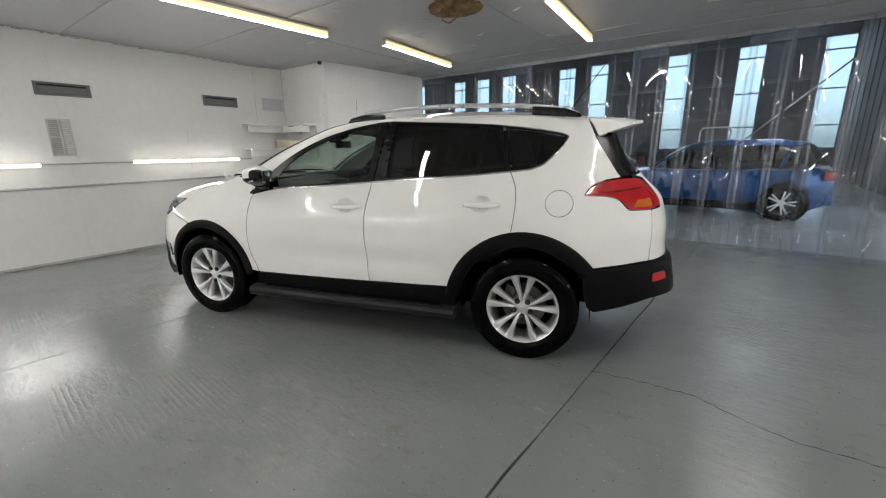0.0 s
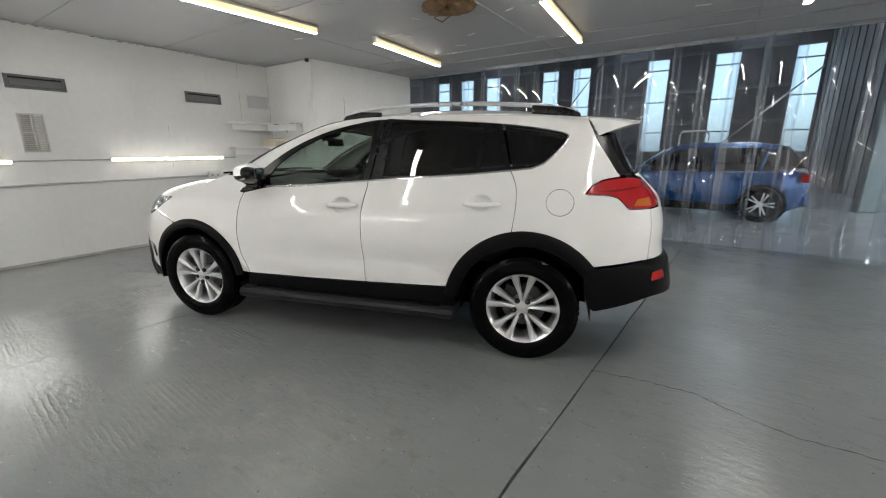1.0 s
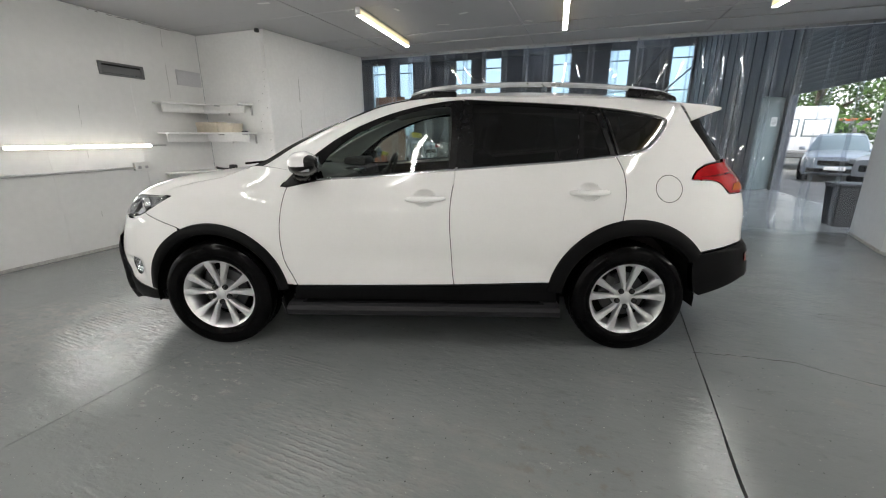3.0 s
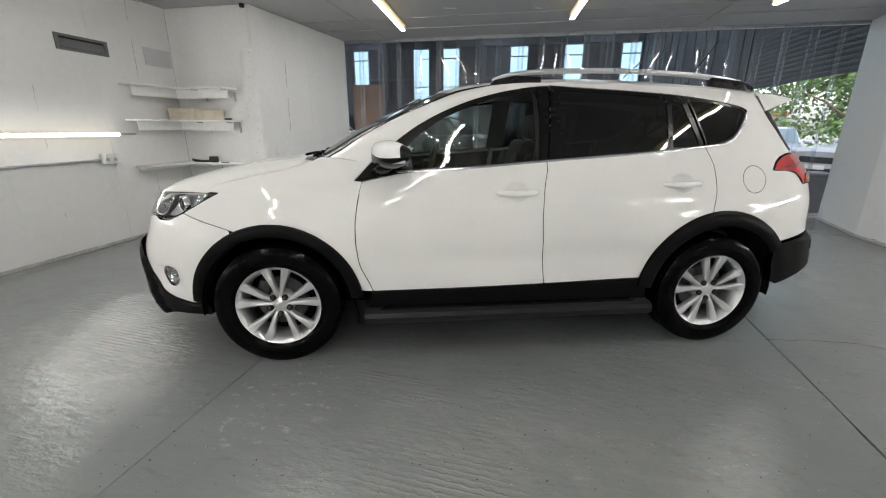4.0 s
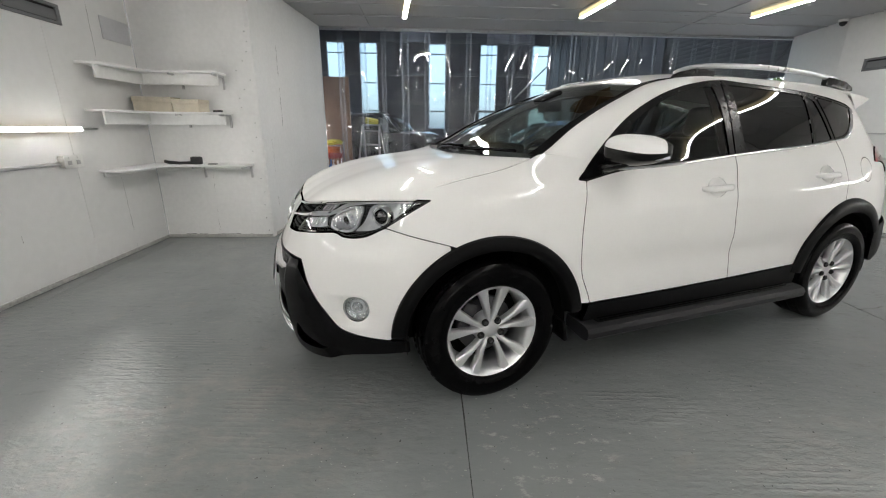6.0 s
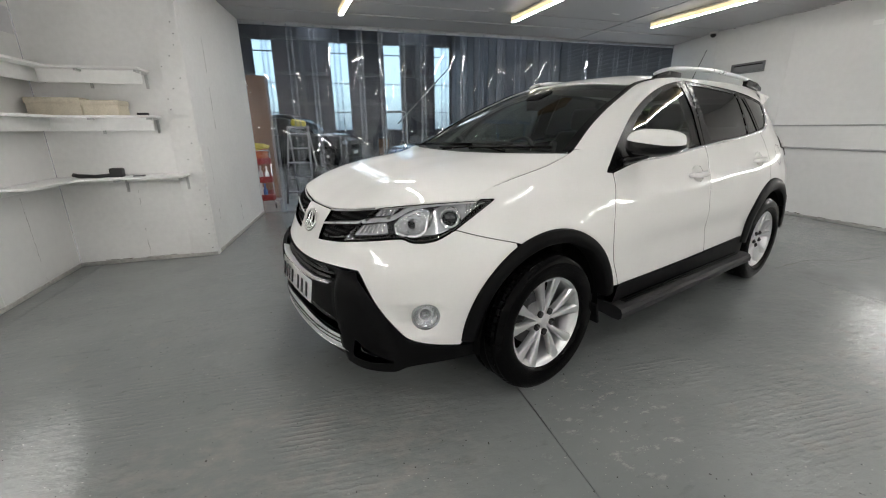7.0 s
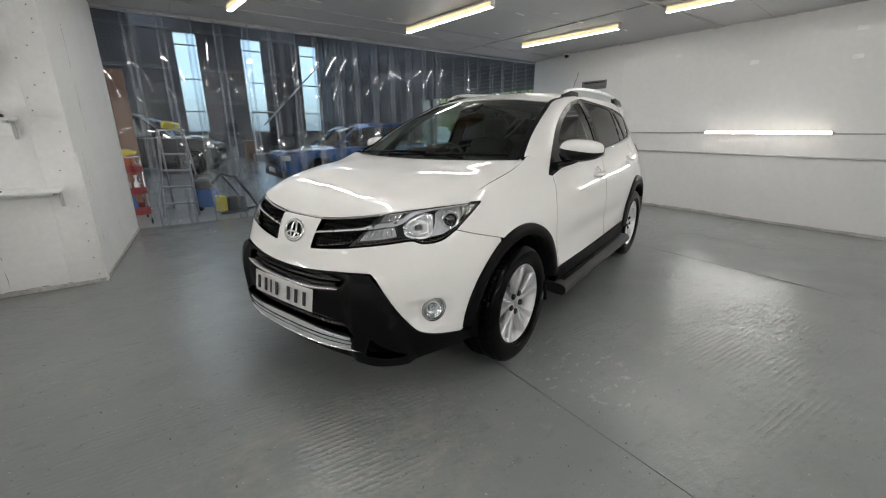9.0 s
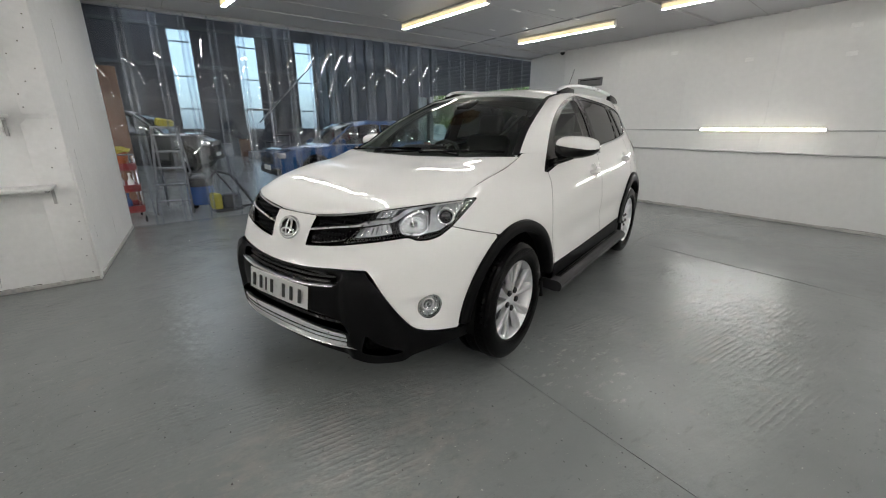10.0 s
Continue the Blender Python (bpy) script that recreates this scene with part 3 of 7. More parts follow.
def wall_vent(m, label):
    v = tagged(holder("wall_vent", m), label, "vent", "wall vents")
    w, h = 0.54, 0.155
    for z in (-1, 1):
        box("frame", (0, 0.009, z * (h / 2 - 0.012)), (w, 0.018, 0.024), M_grey_plastic, v, 0.003)
    for x in (-1, 1):
        box("frame", (x * (w / 2 - 0.018), 0.009, 0), (0.036, 0.018, h - 0.05), M_grey_plastic, v, 0.003)
    box("backing", (0, 0.002, 0), (w - 0.06, 0.003, h - 0.04), M_dark, v, 0)
    box("flap", (0, 0.009, -0.008), (w - 0.08, 0.006, h - 0.07), M_grey_plastic, v, 0.002, pose(0, 0, 0, 9))
    return v


_v = "grey metal ventilation slot set in white wall"
wall_vent(pose(WEST + 0.002, 3.605, 2.17, 0, 0, -90), _v)
wall_vent(pose(WEST + 0.002, 1.68, 2.155, 0, 0, -90), _v)
wall_vent(pose(EAST - 0.002, 5.25, 2.155, 0, 0, 90), _v)

# framed louvre with four fields
lv = tagged(holder("louvre_grille", pose(WEST + 0.002, 1.56, 1.58, 0, 0, -90)), "small metal louvre grille with four fields", "grille")
M_alu = mat("dull_aluminium", (0.62, 0.60, 0.56), 0.45, metal=0.5)
for _z in (-0.215, 0, 0.215):
    box("frame", (0, 0.008, _z), (0.235, 0.016, 0.018), M_alu, lv, 0.003)
for _x in (-0.108, 0, 0.108):
    box("frame", (_x, 0.0085, 0), (0.018, 0.017, 0.448), M_alu, lv, 0.003)
for _x in (-0.054, 0.054):
    for _i in range(18):
        _z = -0.20 + 0.0222 * _i + (0.008 if _i > 8 else 0)
        box("slat", (_x, 0.006, _z), (0.088, 0.003, 0.015), M_alu, lv, 0, pose(0, 0, 0, 35))
box("backing", (0, 0.001, 0), (0.22, 0.002, 0.43), M_seam, lv, 0)

_p = tagged(box("wall_plate", (WEST + 0.008, 4.535, 2.185), (0.012, 0.39, 0.205), M_grey_paint, None, 0.003), "pale grey blanking plate on the white wall", "plate")

# ---- corner shelves ----
def corner_shelf(z, x_end, y_start, lip, label):
    s = tagged(holder("corner_shelf", pose(WEST, 4.75, z)), label, "shelf", "corner shelves")
    dx, dy, d = x_end - WEST, 4.75 - y_start, 0.27
    top = [(0.0, 0.0), (0.0, -dy), (d - 0.06, -dy), (d, -dy + 0.10), (d, -d - 0.06), (d + 0.06, -d), (dx, -d), (dx, 0.0)]
    prism("board", top, 0.02, pose(0.002, -0.002, -0.02), M_wall_rough, s, bevel=0.002)
    if lip:
        box("batten", (0.14, -dy * 0.52, -0.075), (0.02, dy * 0.9, 0.11), M_wall_rough, s, 0.003)
        box("batten", (dx * 0.55, -0.16, -0.075), (dx * 0.86, 0.02, 0.11), M_wall_rough, s, 0.003)
    else:
        box("batten", (0.012, -dy * 0.5, -0.045), (0.022, dy * 0.9, 0.05), M_wall_rough, s, 0.003)
        box("batten", (dx * 0.5, -0.012, -0.045), (dx * 0.9, 0.022, 0.05), M_wall_rough, s, 0.003)
    for x in (dx - 0.03, dx * 0.5):
        box("bracket", (x, -d * 0.5, -0.03), (0.02, d * 0.92, 0.018), M_conduit, s, 0.002)
        box("bracket", (x, -0.014, -0.09), (0.02, 0.02, 0.14), M_conduit, s, 0.002)
    return s


corner_shelf(1.83, -6.02, 3.92, True, "white corner shelf, empty, on boarded wall")
corner_shelf(1.43, -6.00, 3.92, True, "white corner shelf holding two cream boxes")
corner_shelf(0.88, -5.84, 3.92, False, "white corner shelf holding black cable")
for _x, _y, _w, _h, _a in ((-6.71, 4.60, 0.37, 0.145, 4), (-6.37, 4.615, 0.27, 0.125, -3)):
    c = tagged(holder("box_file", pose(_x, _y, 1.43, 0, 0, _a)), "cream cardboard box lying on a white shelf", "box", "boxes on the shelf")
    box("tray", (0, 0, _h * 0.38), (_w, 0.20, _h * 0.76), M_cream, c, 0.004)
    box("lid", (0, 0, _h * 0.84), (_w + 0.012, 0.212, _h * 0.34), M_cream, c, 0.004)
tagged(box("remote_control", (-6.09, 4.60, 1.443), (0.09, 0.04, 0.022), M_black_plastic, None, 0.005), "small black remote lying on the shelf", "remote")
cb = tagged(holder("charger", pose(-6.55, 4.60, 0.88)), "black charger plug with coiled cable on the shelf", "charger")
box("plug", (0.15, 0, 0.042), (0.11, 0.07, 0.084), M_black_plastic, cb, 0.015)
tube("cable", [(0.11, 0, 0.02), (0.05, 0.02, 0.012), (-0.02, -0.03, 0.012), (-0.09, 0.03, 0.012), (-0.15, 0.0, 0.02), (-0.2, 0.02, 0.03)], 0.019, M_black_plastic, cb)
tagged(box("phone", (-6.22, 4.58, 0.887), (0.09, 0.05, 0.012), M_grey_plastic, None, 0.004), "small dark phone lying on the shelf", "phone")

# surveillance camera under the ceiling
cc = tagged(holder("dome_camera", pose(2.03, 5.93, TOP)), "small white dome camera under the ceiling", "camera")
lathe("base", [(0.0, -0.03), (0.055, -0.03), (0.06, -0.02), (0.06, 0.0)], M_white_plastic, cc, 24)
lathe("eye", [(0.0, -0.085), (0.02, -0.08), (0.04, -0.06), (0.045, -0.03)], M_black_plastic, cc, 20)
box("junction_box", (-5.76, 4.70, TOP - 0.03), (0.05, 0.05, 0.05), M_black_plastic, None, 0.01)
tagged(bpy.data.objects["junction_box"], "small black sensor under the ceiling at the corner", "sensor")

# torn fitting on the ceiling
tf = tagged(holder("broken_fitting", pose(-2.55, 3.88, TOP)), "rusty torn ceiling fitting with loose foam", "ceiling fitting")
_r = random.Random(5)
for _i in range(9):
    _w = _i * 0.7
    _c = (0.22 * math.cos(_w) * _r.uniform(0.3, 1), 0.16 * math.sin(_w) * _r.uniform(0.3, 1), -0.03 * _r.random() - 0.012)
    bm = bmesh.new()
    bmesh.ops.create_icosphere(bm, subdivisions=3, radius=1.0)
    for v in bm.verts:
        q = noise.noise(v.co * 1.8 + Vector((_i * 3.1, 0, 0)))
        v.co = Vector((v.co.x * 0.12, v.co.y * 0.09, v.co.z * 0.05)) * (1 + 0.5 * q) + Vector(_c)
    part_bm("foam_lump", bm, M_rust, tf, smooth=True)
tube("loose_wire", [(-0.1, 0, -0.03), (-0.18, 0.05, -0.1), (-0.12, 0.1, -0.13), (0.0, 0.08, -0.09)], 0.008, M_rust, tf)
# pale scars of old fixings
for _x, _y, _a, _l in ((-3.3, 5.4, 15, 0.16), (-2.9, 5.0, -20, 0.12), (-3.6, 4.6, 80, 0.1), (-2.2, 5.6, 30, 0.1), (-0.4, 5.4, 12, 0.14), (-0.1, 5.0, -12, 0.1), (0.9, 5.3, 40, 0.1), (-4.9, 3.9, 10, 0.14), (-0.9, 4.4, 8, 0.2), (-0.55, 4.1, -6, 0.12), (0.1, 4.2, 3, 0.16), (-1.2, 3.7, 25, 0.09), (0.0, 3.5, -15, 0.13), (1.1, 4.1, 12, 0.1), (-2.1, 4.4, -30, 0.12), (-3.1, 4.1, 60, 0.11)):
    tagged(box("ceiling_scar", (_x, _y, TOP - 0.001), (_l, 0.035, 0.006), M_white_plastic, None, 0.002, pose(0, 0, 0, 0, 0, _a)), "pale filler scar on the ceiling board", "patch", "ceiling scars")
for _k, (_x0, _y0, _x1, _y1) in enumerate(((-4.9, 2.7, -3.9, 3.1), (-4.2, 2.9, -3.4, 3.3), (-0.9, 4.3, 0.3, 4.3), (-0.6, 5.9, 0.9, 5.95), (0.9, 2.4, 2.0, 2.5), (-3.1, 3.6, -2.9, 4.6))):
    _rk, _vs, _fs = random.Random(60 + _k), [], []
    for _i in range(31):
        _f, _j, _ww = _i / 30, _rk.uniform(-.006, .006), _rk.uniform(.001, .005)
        _vs += [(_x0 + (_x1 - _x0) * _f, _y0 + (_y1 - _y0) * _f + _j - _ww, TOP - 0.0035), (_x0 + (_x1 - _x0) * _f + _ww, _y0 + (_y1 - _y0) * _f + _j + _ww, TOP - 0.0035)]
        if _i and _rk.random() < 0.7:
            _fs.append((2 * _i - 2, 2 * _i - 1, 2 * _i + 1, 2 * _i))
    tagged(part("ceiling_crack", _vs, _fs, M_crack), "thin dark crack in the ceiling boards", "crack", "ceiling cracks", "structure")
rail("conduit", [(-5.4, 6.3, TOP - 0.008), (2.2, 6.3, TOP - 0.008)], 0.008, "thin conduit under the ceiling")
rail("conduit", [(-3.0, 3.12, TOP - 0.012), (2.0, 3.12, TOP - 0.012)], 0.010, "thin conduit under the ceiling")

# ---- strip curtain ----
curtain = tagged(holder("strip_curtain", pose(0, 0, 0)), "clear overlapping plastic strips hanging to the floor", "strip curtain")
_r = random.Random(21)
_n, _x0, _x1 = 23, -5.52, 2.36
_pitch = (_x1 - _x0) / _n
for _i in range(_n):
    _xc = _x0 + _pitch * (_i + 0.5)
    _w = _pitch + _r.uniform(0.07, 0.12)
    _yc = NORTH + (0.010 if _i % 2 else -0.010)
    _lean, _sway, _ph, _bow = _r.uniform(-0.012, 0.02), _r.uniform(-0.025, 0.025), _r.uniform(0, 6), _r.choice((-1, 1, 1)) * _r.uniform(0.020, 0.040)
    _bow *= 1.5 if _xc > -1.2 else 1.0
    _curl = max(0.0, min(1.0, (_xc + 0.8) / 1.2)) * _r.uniform(0.10, 0.24)
    _vs, _fs = [], []
    _nz, _nx = 56, 12
    for _a in range(_nz + 1):
        _z = (TOP - 0.02) - (TOP - 0.025) * _a / _nz
        _h = 1 - _z / TOP
        for _b in range(_nx + 1):
            _f = _b / _nx - 0.5
            _y = _yc - 0.10 * _h * _lean * 8 + 0.012 * math.sin(_ph + 5 * _h) * _h + _bow * (4 * _f * _f - 0.5) * (0.4 + _h) + 0.004 * (0.3 + _h) * math.sin(5 * _z + _ph + 3 * _f)
            _y -= _curl * max(0.0, 1 - _z / 0.34) ** 2 + 0.05 * _h
            _vs.append((_xc + _w * _f + _sway * _h, _y, _z))
    for _a in range(_nz):
        for _b in range(_nx):
            _k = _a * (_nx + 1) + _b
            _fs.append((_k, _k + _nx + 1, _k + _nx + 2, _k + 1))
    _st = part("strip", _vs, _fs, M_pvc, curtain, smooth=True)
    # cut edges, thicker than the sheet; paleness of overlapping strips put into their colour
    for _b0, _b1 in ((0, 1), (_nx - 1, _nx)):
        _k0 = [_a * (_nx + 1) for _a in range(_nz + 1)]
        _ev = []
        for _q in _k0:
            _ea, _eb = _vs[_q + _b0], _vs[_q + _b1]
            _f0, _f1 = (0.0, 0.85) if _b0 == 0 else (0.15, 1.0)
            _ev += [tuple(_ea[_c] + (_eb[_c] - _ea[_c]) * _t - (0.003 if _c == 1 else 0) for _c in range(3)) for _t in (_f0, _f1)]
        part("strip_edge", _ev, [(2 * _a, 2 * _a + 2, 2 * _a + 3, 2 * _a + 1) for _a in range(_nz)], M_pvc_edge, _st, "cloudy edge band standing for the overlap's haze", smooth=True)

# ---- the hall beyond the curtain ----
HX0, HX1, HY, HZ = -26.0, 3.3, 24.0, 6.6
hall = tagged(holder("wall_hall_north"), "dark clad hall wall with tall translucent windows", "wall", kind="structure")
_wins = [-21.0, -19.2, -15.8, -14.0, -12.15, -8.5, -6.75, -3.0, -0.15, 2.72]
_edges = [HX0] + [e for w in _wins for e in (w - 0.5, w + 0.5)] + [HX1]
for _i in range(0, len(_edges), 2):
    box("cladding", ((_edges[_i] + _edges[_i + 1]) / 2, HY + 0.1, HZ / 2), (_edges[_i + 1] - _edges[_i], 0.2, HZ), M_hall_wall, hall, 0)
for _w in _wins:
    box("cladding", (_w, HY + 0.1, 0.62), (1.0, 0.2, 1.24), M_hall_wall, hall, 0)
    box("cladding", (_w, HY + 0.1, (5.65 + HZ) / 2), (1.0, 0.2, HZ - 5.65), M_hall_wall, hall, 0)
# corrugation ribs
for _i in range(96):
    _x = HX0 + 0.15 + _i * 0.305
    if all(abs(_x - w) > 0.56 for w in _wins):
        box("rib", (_x, HY - 0.012, HZ / 2), (0.06, 0.024, HZ), M_hall_wall, hall, 0)
for _z in (1.15, 2.6, 4.1, 5.75):
    boxes("cladding_rail", [(((_edges[_i] + _edges[_i + 1]) / 2, HY - 0.08, _z), (_edges[_i + 1] - _edges[_i], 0.1, 0.14)) for _i in range(0, len(_edges), 2)], M_hall_steel, hall)
M_poly = bpy.data.materials.new("translucent_sheet")
M_poly.use_nodes = True
_nt = M_poly.node_tree
_nt.nodes.remove(_nt.nodes["Principled BSDF"])
_a, _b, _m = _nt.nodes.new("ShaderNodeBsdfTranslucent"), _nt.nodes.new("ShaderNodeBsdfTransparent"), _nt.nodes.new("ShaderNodeMixShader")
_a.inputs["Color"].default_value, _b.inputs["Color"].default_value = (0.72, 0.80, 0.84, 1), (0.70, 0.82, 0.87, 1)
_m.inputs["Fac"].default_value = 0.7
for _s, _d in ((_a.outputs[0], _m.inputs[1]), (_b.outputs[0], _m.inputs[2]), (_m.outputs[0], _nt.nodes["Material Output"].inputs["Surface"])):
    _nt.links.new(_s, _d)
for _w in _wins:
    win = tagged(holder("window_hall", pose(_w, HY, 0)), "tall translucent corrugated window sheet, daylit", "window", "hall windows", "structure")
    for _z0, _z1 in ((1.24, 2.15), (2.19, 3.62), (3.66, 5.12), (5.16, 5.65)):
        box("pane", (0, 0.1, (_z0 + _z1) / 2), (1.0, 0.01, _z1 - _z0), M_poly, win, 0)
    for _z in (2.17, 3.64, 5.14):
        box("rail", (0, 0.06, _z), (1.0, 0.08, 0.05), M_hall_steel, win, 0)
    for _x in (-0.48, 0.48):
        box("jamb", (_x, 0.0, 3.45), (0.05, 0.1, 4.41), M_hall_steel, win, 0)

# west wall, roof, and girders
for _nm, _c, _s in (("wall_hall_west", (HX0 - 0.1, 8, HZ / 2), (0.2, 32.4, HZ)),):
    tagged(box(_nm, _c, _s, M_hall_wall, None, 0), "dark clad hall wall", "wall", kind="structure")
tagged(box("wall_hall_south", ((HX0 - 7.1) / 2, 7.2, HZ / 2), (-7.1 - HX0, 0.15, HZ), M_hall_wall, None, 0), "dark clad hall wall", "wall", kind="structure")
tagged(box("wall_above_room", (-2.0, 7.2, (HZ + TOP + 0.15) / 2), (10.6, 0.15, HZ - TOP - 0.15), M_hall_wall, None, 0), "dark clad wall above the bay", "wall", kind="structure")
# unseen rooflights, added to bring more daylight into the hall
M_added_rooflight = bpy.data.materials.new("added_milky_sheet")
M_added_rooflight.use_nodes = True
_nt = M_added_rooflight.node_tree
_nt.nodes.remove(_nt.nodes["Principled BSDF"])
_a = _nt.nodes.new("ShaderNodeBsdfTranslucent")
_a.inputs["Color"].default_value = (0.80, 0.84, 0.86, 1)
_nt.links.new(_a.outputs[0], _nt.nodes["Material Output"].inputs["Surface"])
roof = tagged(holder("roof_hall"), "dark hall roof with added milky rooflights, out of view", "roof", kind="structure")
_bays = [-26.3, -20.0, -18.6, -12.2, -10.8, -5.0, -3.6, 0.4, 1.8, 3.7]
for _i in range(0, len(_bays) - 1):
    if _i % 2 == 0:
        box("sheet", ((_bays[_i] + _bays[_i + 1]) / 2, 15.6, HZ + 0.1), (_bays[_i + 1] - _bays[_i], 17.2, 0.2), M_hall_roof, roof, 0)
    else:
        box("rooflight", ((_bays[_i] + _bays[_i + 1]) / 2, 15.6, HZ + 0.1), (_bays[_i + 1] - _bays[_i], 17.2, 0.02), M_added_rooflight, roof, 0)
for _x in (-10.5, -4.9, 1.2):
    g = tagged(holder("steel_column", pose(_x, HY - 0.35, 0)), "dark steel column of the hall", "column", "hall columns", "structure")
    for _y in (-0.13, 0.13):
        box("flange", (0, _y, HZ / 2), (0.2, 0.02, HZ), M_hall_steel, g, 0)
    box("web", (0, 0, HZ / 2), (0.015, 0.24, HZ), M_hall_steel, g, 0)
for _k, (_x0, _z0, _x1, _z1) in enumerate(((0.0, 1.55, 3.2, 4.7),)):
    tagged(tube("brace", [(_x0, HY - 0.3, _z0), (_x1, HY - 0.3, _z1)], 0.035, M_steel, None, 8), "slanting steel brace across the hall wall", "brace", "braces", "structure")

# east side of the hall: wall with a wide roller shutter, raised to 2.35 m
east = tagged(holder("wall_hall_east"), "dark clad hall wall with roller door opening", "wall", kind="structure")
OY0, OY1, OZ = 7.25, 12.7, 2.34
box("cladding", (HX1 + 0.1, (OY1 + HY) / 2, HZ / 2), (0.2, HY - OY1, HZ), M_hall_wall, east, 0)
box("cladding", (HX1 + 0.1, (OY0 + OY1) / 2, (4.6 + HZ) / 2), (0.2, OY1 - OY0, HZ - 4.6), M_hall_wall, east, 0)
for _i in range(12):
    box("rib", (HX1 - 0.012, OY1 + 0.4 + _i * 0.915, HZ / 2), (0.024, 0.06, HZ), M_hall_wall, east, 0)
shutter = tagged(holder("roller_shutter", pose(HX1 + 0.05, 0, 0)), "dark slatted roller shutter, half raised", "shutter")
M_slat = mat("shutter_slat", (0.055, 0.06, 0.07), 0.4, metal=0.4)
for _i in range(22):
    box("slat", (0.0, (OY0 + OY1) / 2, OZ + 0.05 + _i * 0.103), (0.03, OY1 - OY0 - 0.1, 0.1035), M_slat, shutter, 0.006)
for _y in (OY0 + 0.03, OY1 - 0.03):
    box("guide", (0, _y, 2.3), (0.1, 0.07, 4.6), M_hall_steel, shutter, 0.004)
M_leaf = mat("grey_green_door_leaf", (0.20, 0.25, 0.25), 0.5, vary=0.12)
leaf = tagged(holder("side_door", pose(HX1 - 0.25, OY1 - 0.05, 0, 0, 0, 35)), "grey-green steel door leaf standing open", "door")
box("panel", (-0.1, 0.0, 1.16), (0.75, 0.05, 2.3), M_leaf, leaf, 0.004)
box("notice", (0.02, -0.028, 1.72), (0.20, 0.004, 0.22), M_white_plastic, leaf, 0)
for _i in range(6):
    box("text_bar", (0.02, -0.031, 1.79 - 0.028 * _i), (0.15 - 0.02 * (_i % 3), 0.002, 0.009), M_grey_plastic, leaf, 0)
box("handle", (0.2, -0.05, 1.05), (0.12, 0.03, 0.025), M_steel, leaf, 0.006)

# ==== the white car ====
from mathutils.geometry import delaunay_2d_cdt

M_paint = mat("pearl_white_paint", (0.80, 0.795, 0.775), 0.45, vary=0.012, scale=6, coat=0.8, vary_rough=0.03, coat_rough=0.008, spec=0.08)
M_clad = mat("black_grained_plastic", (0.0050, 0.0050, 0.0054), 0.42, vary=0.12, scale=9, bump=0.08, spec=0.08)
M_trim = mat("satin_black_trim", (0.004, 0.004, 0.0044), 0.25, vary=0.04, scale=3, spec=0.3)
M_chrome = mat("chrome", (0.82, 0.82, 0.83), 0.10, metal=1.0, vary=0.02)
M_silver = mat("silver_paint", (0.72, 0.73, 0.74), 0.30, metal=0.65, vary=0.02, coat=0.3)
M_alloy = mat("silver_alloy", (0.78, 0.78, 0.79), 0.30, metal=0.85, vary=0.0, vary_rough=0.0)
# dark alloy: carries shade behind spokes as colour; also nuts and calipers
M_alloy_dark = mat("shaded_alloy", (0.05, 0.05, 0.052), 0.5, metal=0.3)
M_rubber = mat("tyre_rubber", (0.0022, 0.0022, 0.0024), 0.16, vary=0.18, scale=14, bump=0.02, spec=0.07)
M_disc = mat("brake_disc", (0.12, 0.12, 0.125), 0.4, metal=0.9, vary=0.12)
M_nut = mat("nut_well_shade", (0.016, 0.016, 0.017), 0.4, metal=0.2)
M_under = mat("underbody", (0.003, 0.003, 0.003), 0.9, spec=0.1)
M_red = mat("red_lamp_lens", (0.40, 0.003, 0.006), 0.15, vary=0.22, scale=14, coat=1.0, spec=0.2)
M_red_dark = mat("dark_red_lens", (0.13, 0.0015, 0.003), 0.15, coat=0.8, spec=0.1)
M_amber = mat("amber_lens", (0.50, 0.10, 0.005), 0.2, vary=0.08, scale=30, coat=0.8, spec=0.1)
M_lens = pane("clear_lamp_lens", (0.93, 0.94, 0.95), gloss=0.02)
M_glass = pane("green_tinted_glass", (0.80, 0.87, 0.83), gloss=0.02)
M_screen = pane("windscreen_glass", (0.48, 0.56, 0.52), gloss=0.02)
M_privacy = pane("dark_privacy_glass", (0.035, 0.037, 0.04), gloss=0.02)
M_cabin = mat("black_cabin_plastic", (0.030, 0.022, 0.024), 0.6, vary=0.1, bump=0.05)
M_leather = mat("dark_leather", (0.03, 0.028, 0.027), 0.45, vary=0.12, scale=8, bump=0.08)
M_liner = mat("grey_headlining", (0.30, 0.29, 0.27), 0.9)
M_plate = mat("white_plate", (0.97, 0.97, 0.95), 0.3, vary=0.02)
M_bowl = mat("bright_reflector", (0.70, 0.71, 0.72), 0.10, metal=0.95, vary=0.22, scale=9, bump=1.0)
M_ink = mat("black_ink", (0.012, 0.012, 0.012), 0.4)
M_lamp_dark = mat("lamp_bezel", (0.050, 0.051, 0.053), 0.25, metal=0.3)
M_eye = mat("dark_lamp_eye", (0.012, 0.013, 0.015), 0.06, vary=0.02, coat=1.0)
M_lamp_chrome = mat("lamp_reflector", (0.60, 0.61, 0.63), 0.2, metal=0.35, vary=0.22, scale=30, bump=0.9)
M_grey_step = mat("dark_grey_step_edge", (0.020, 0.020, 0.022), 0.4, metal=0.1, bump=0.05, spec=0.2)

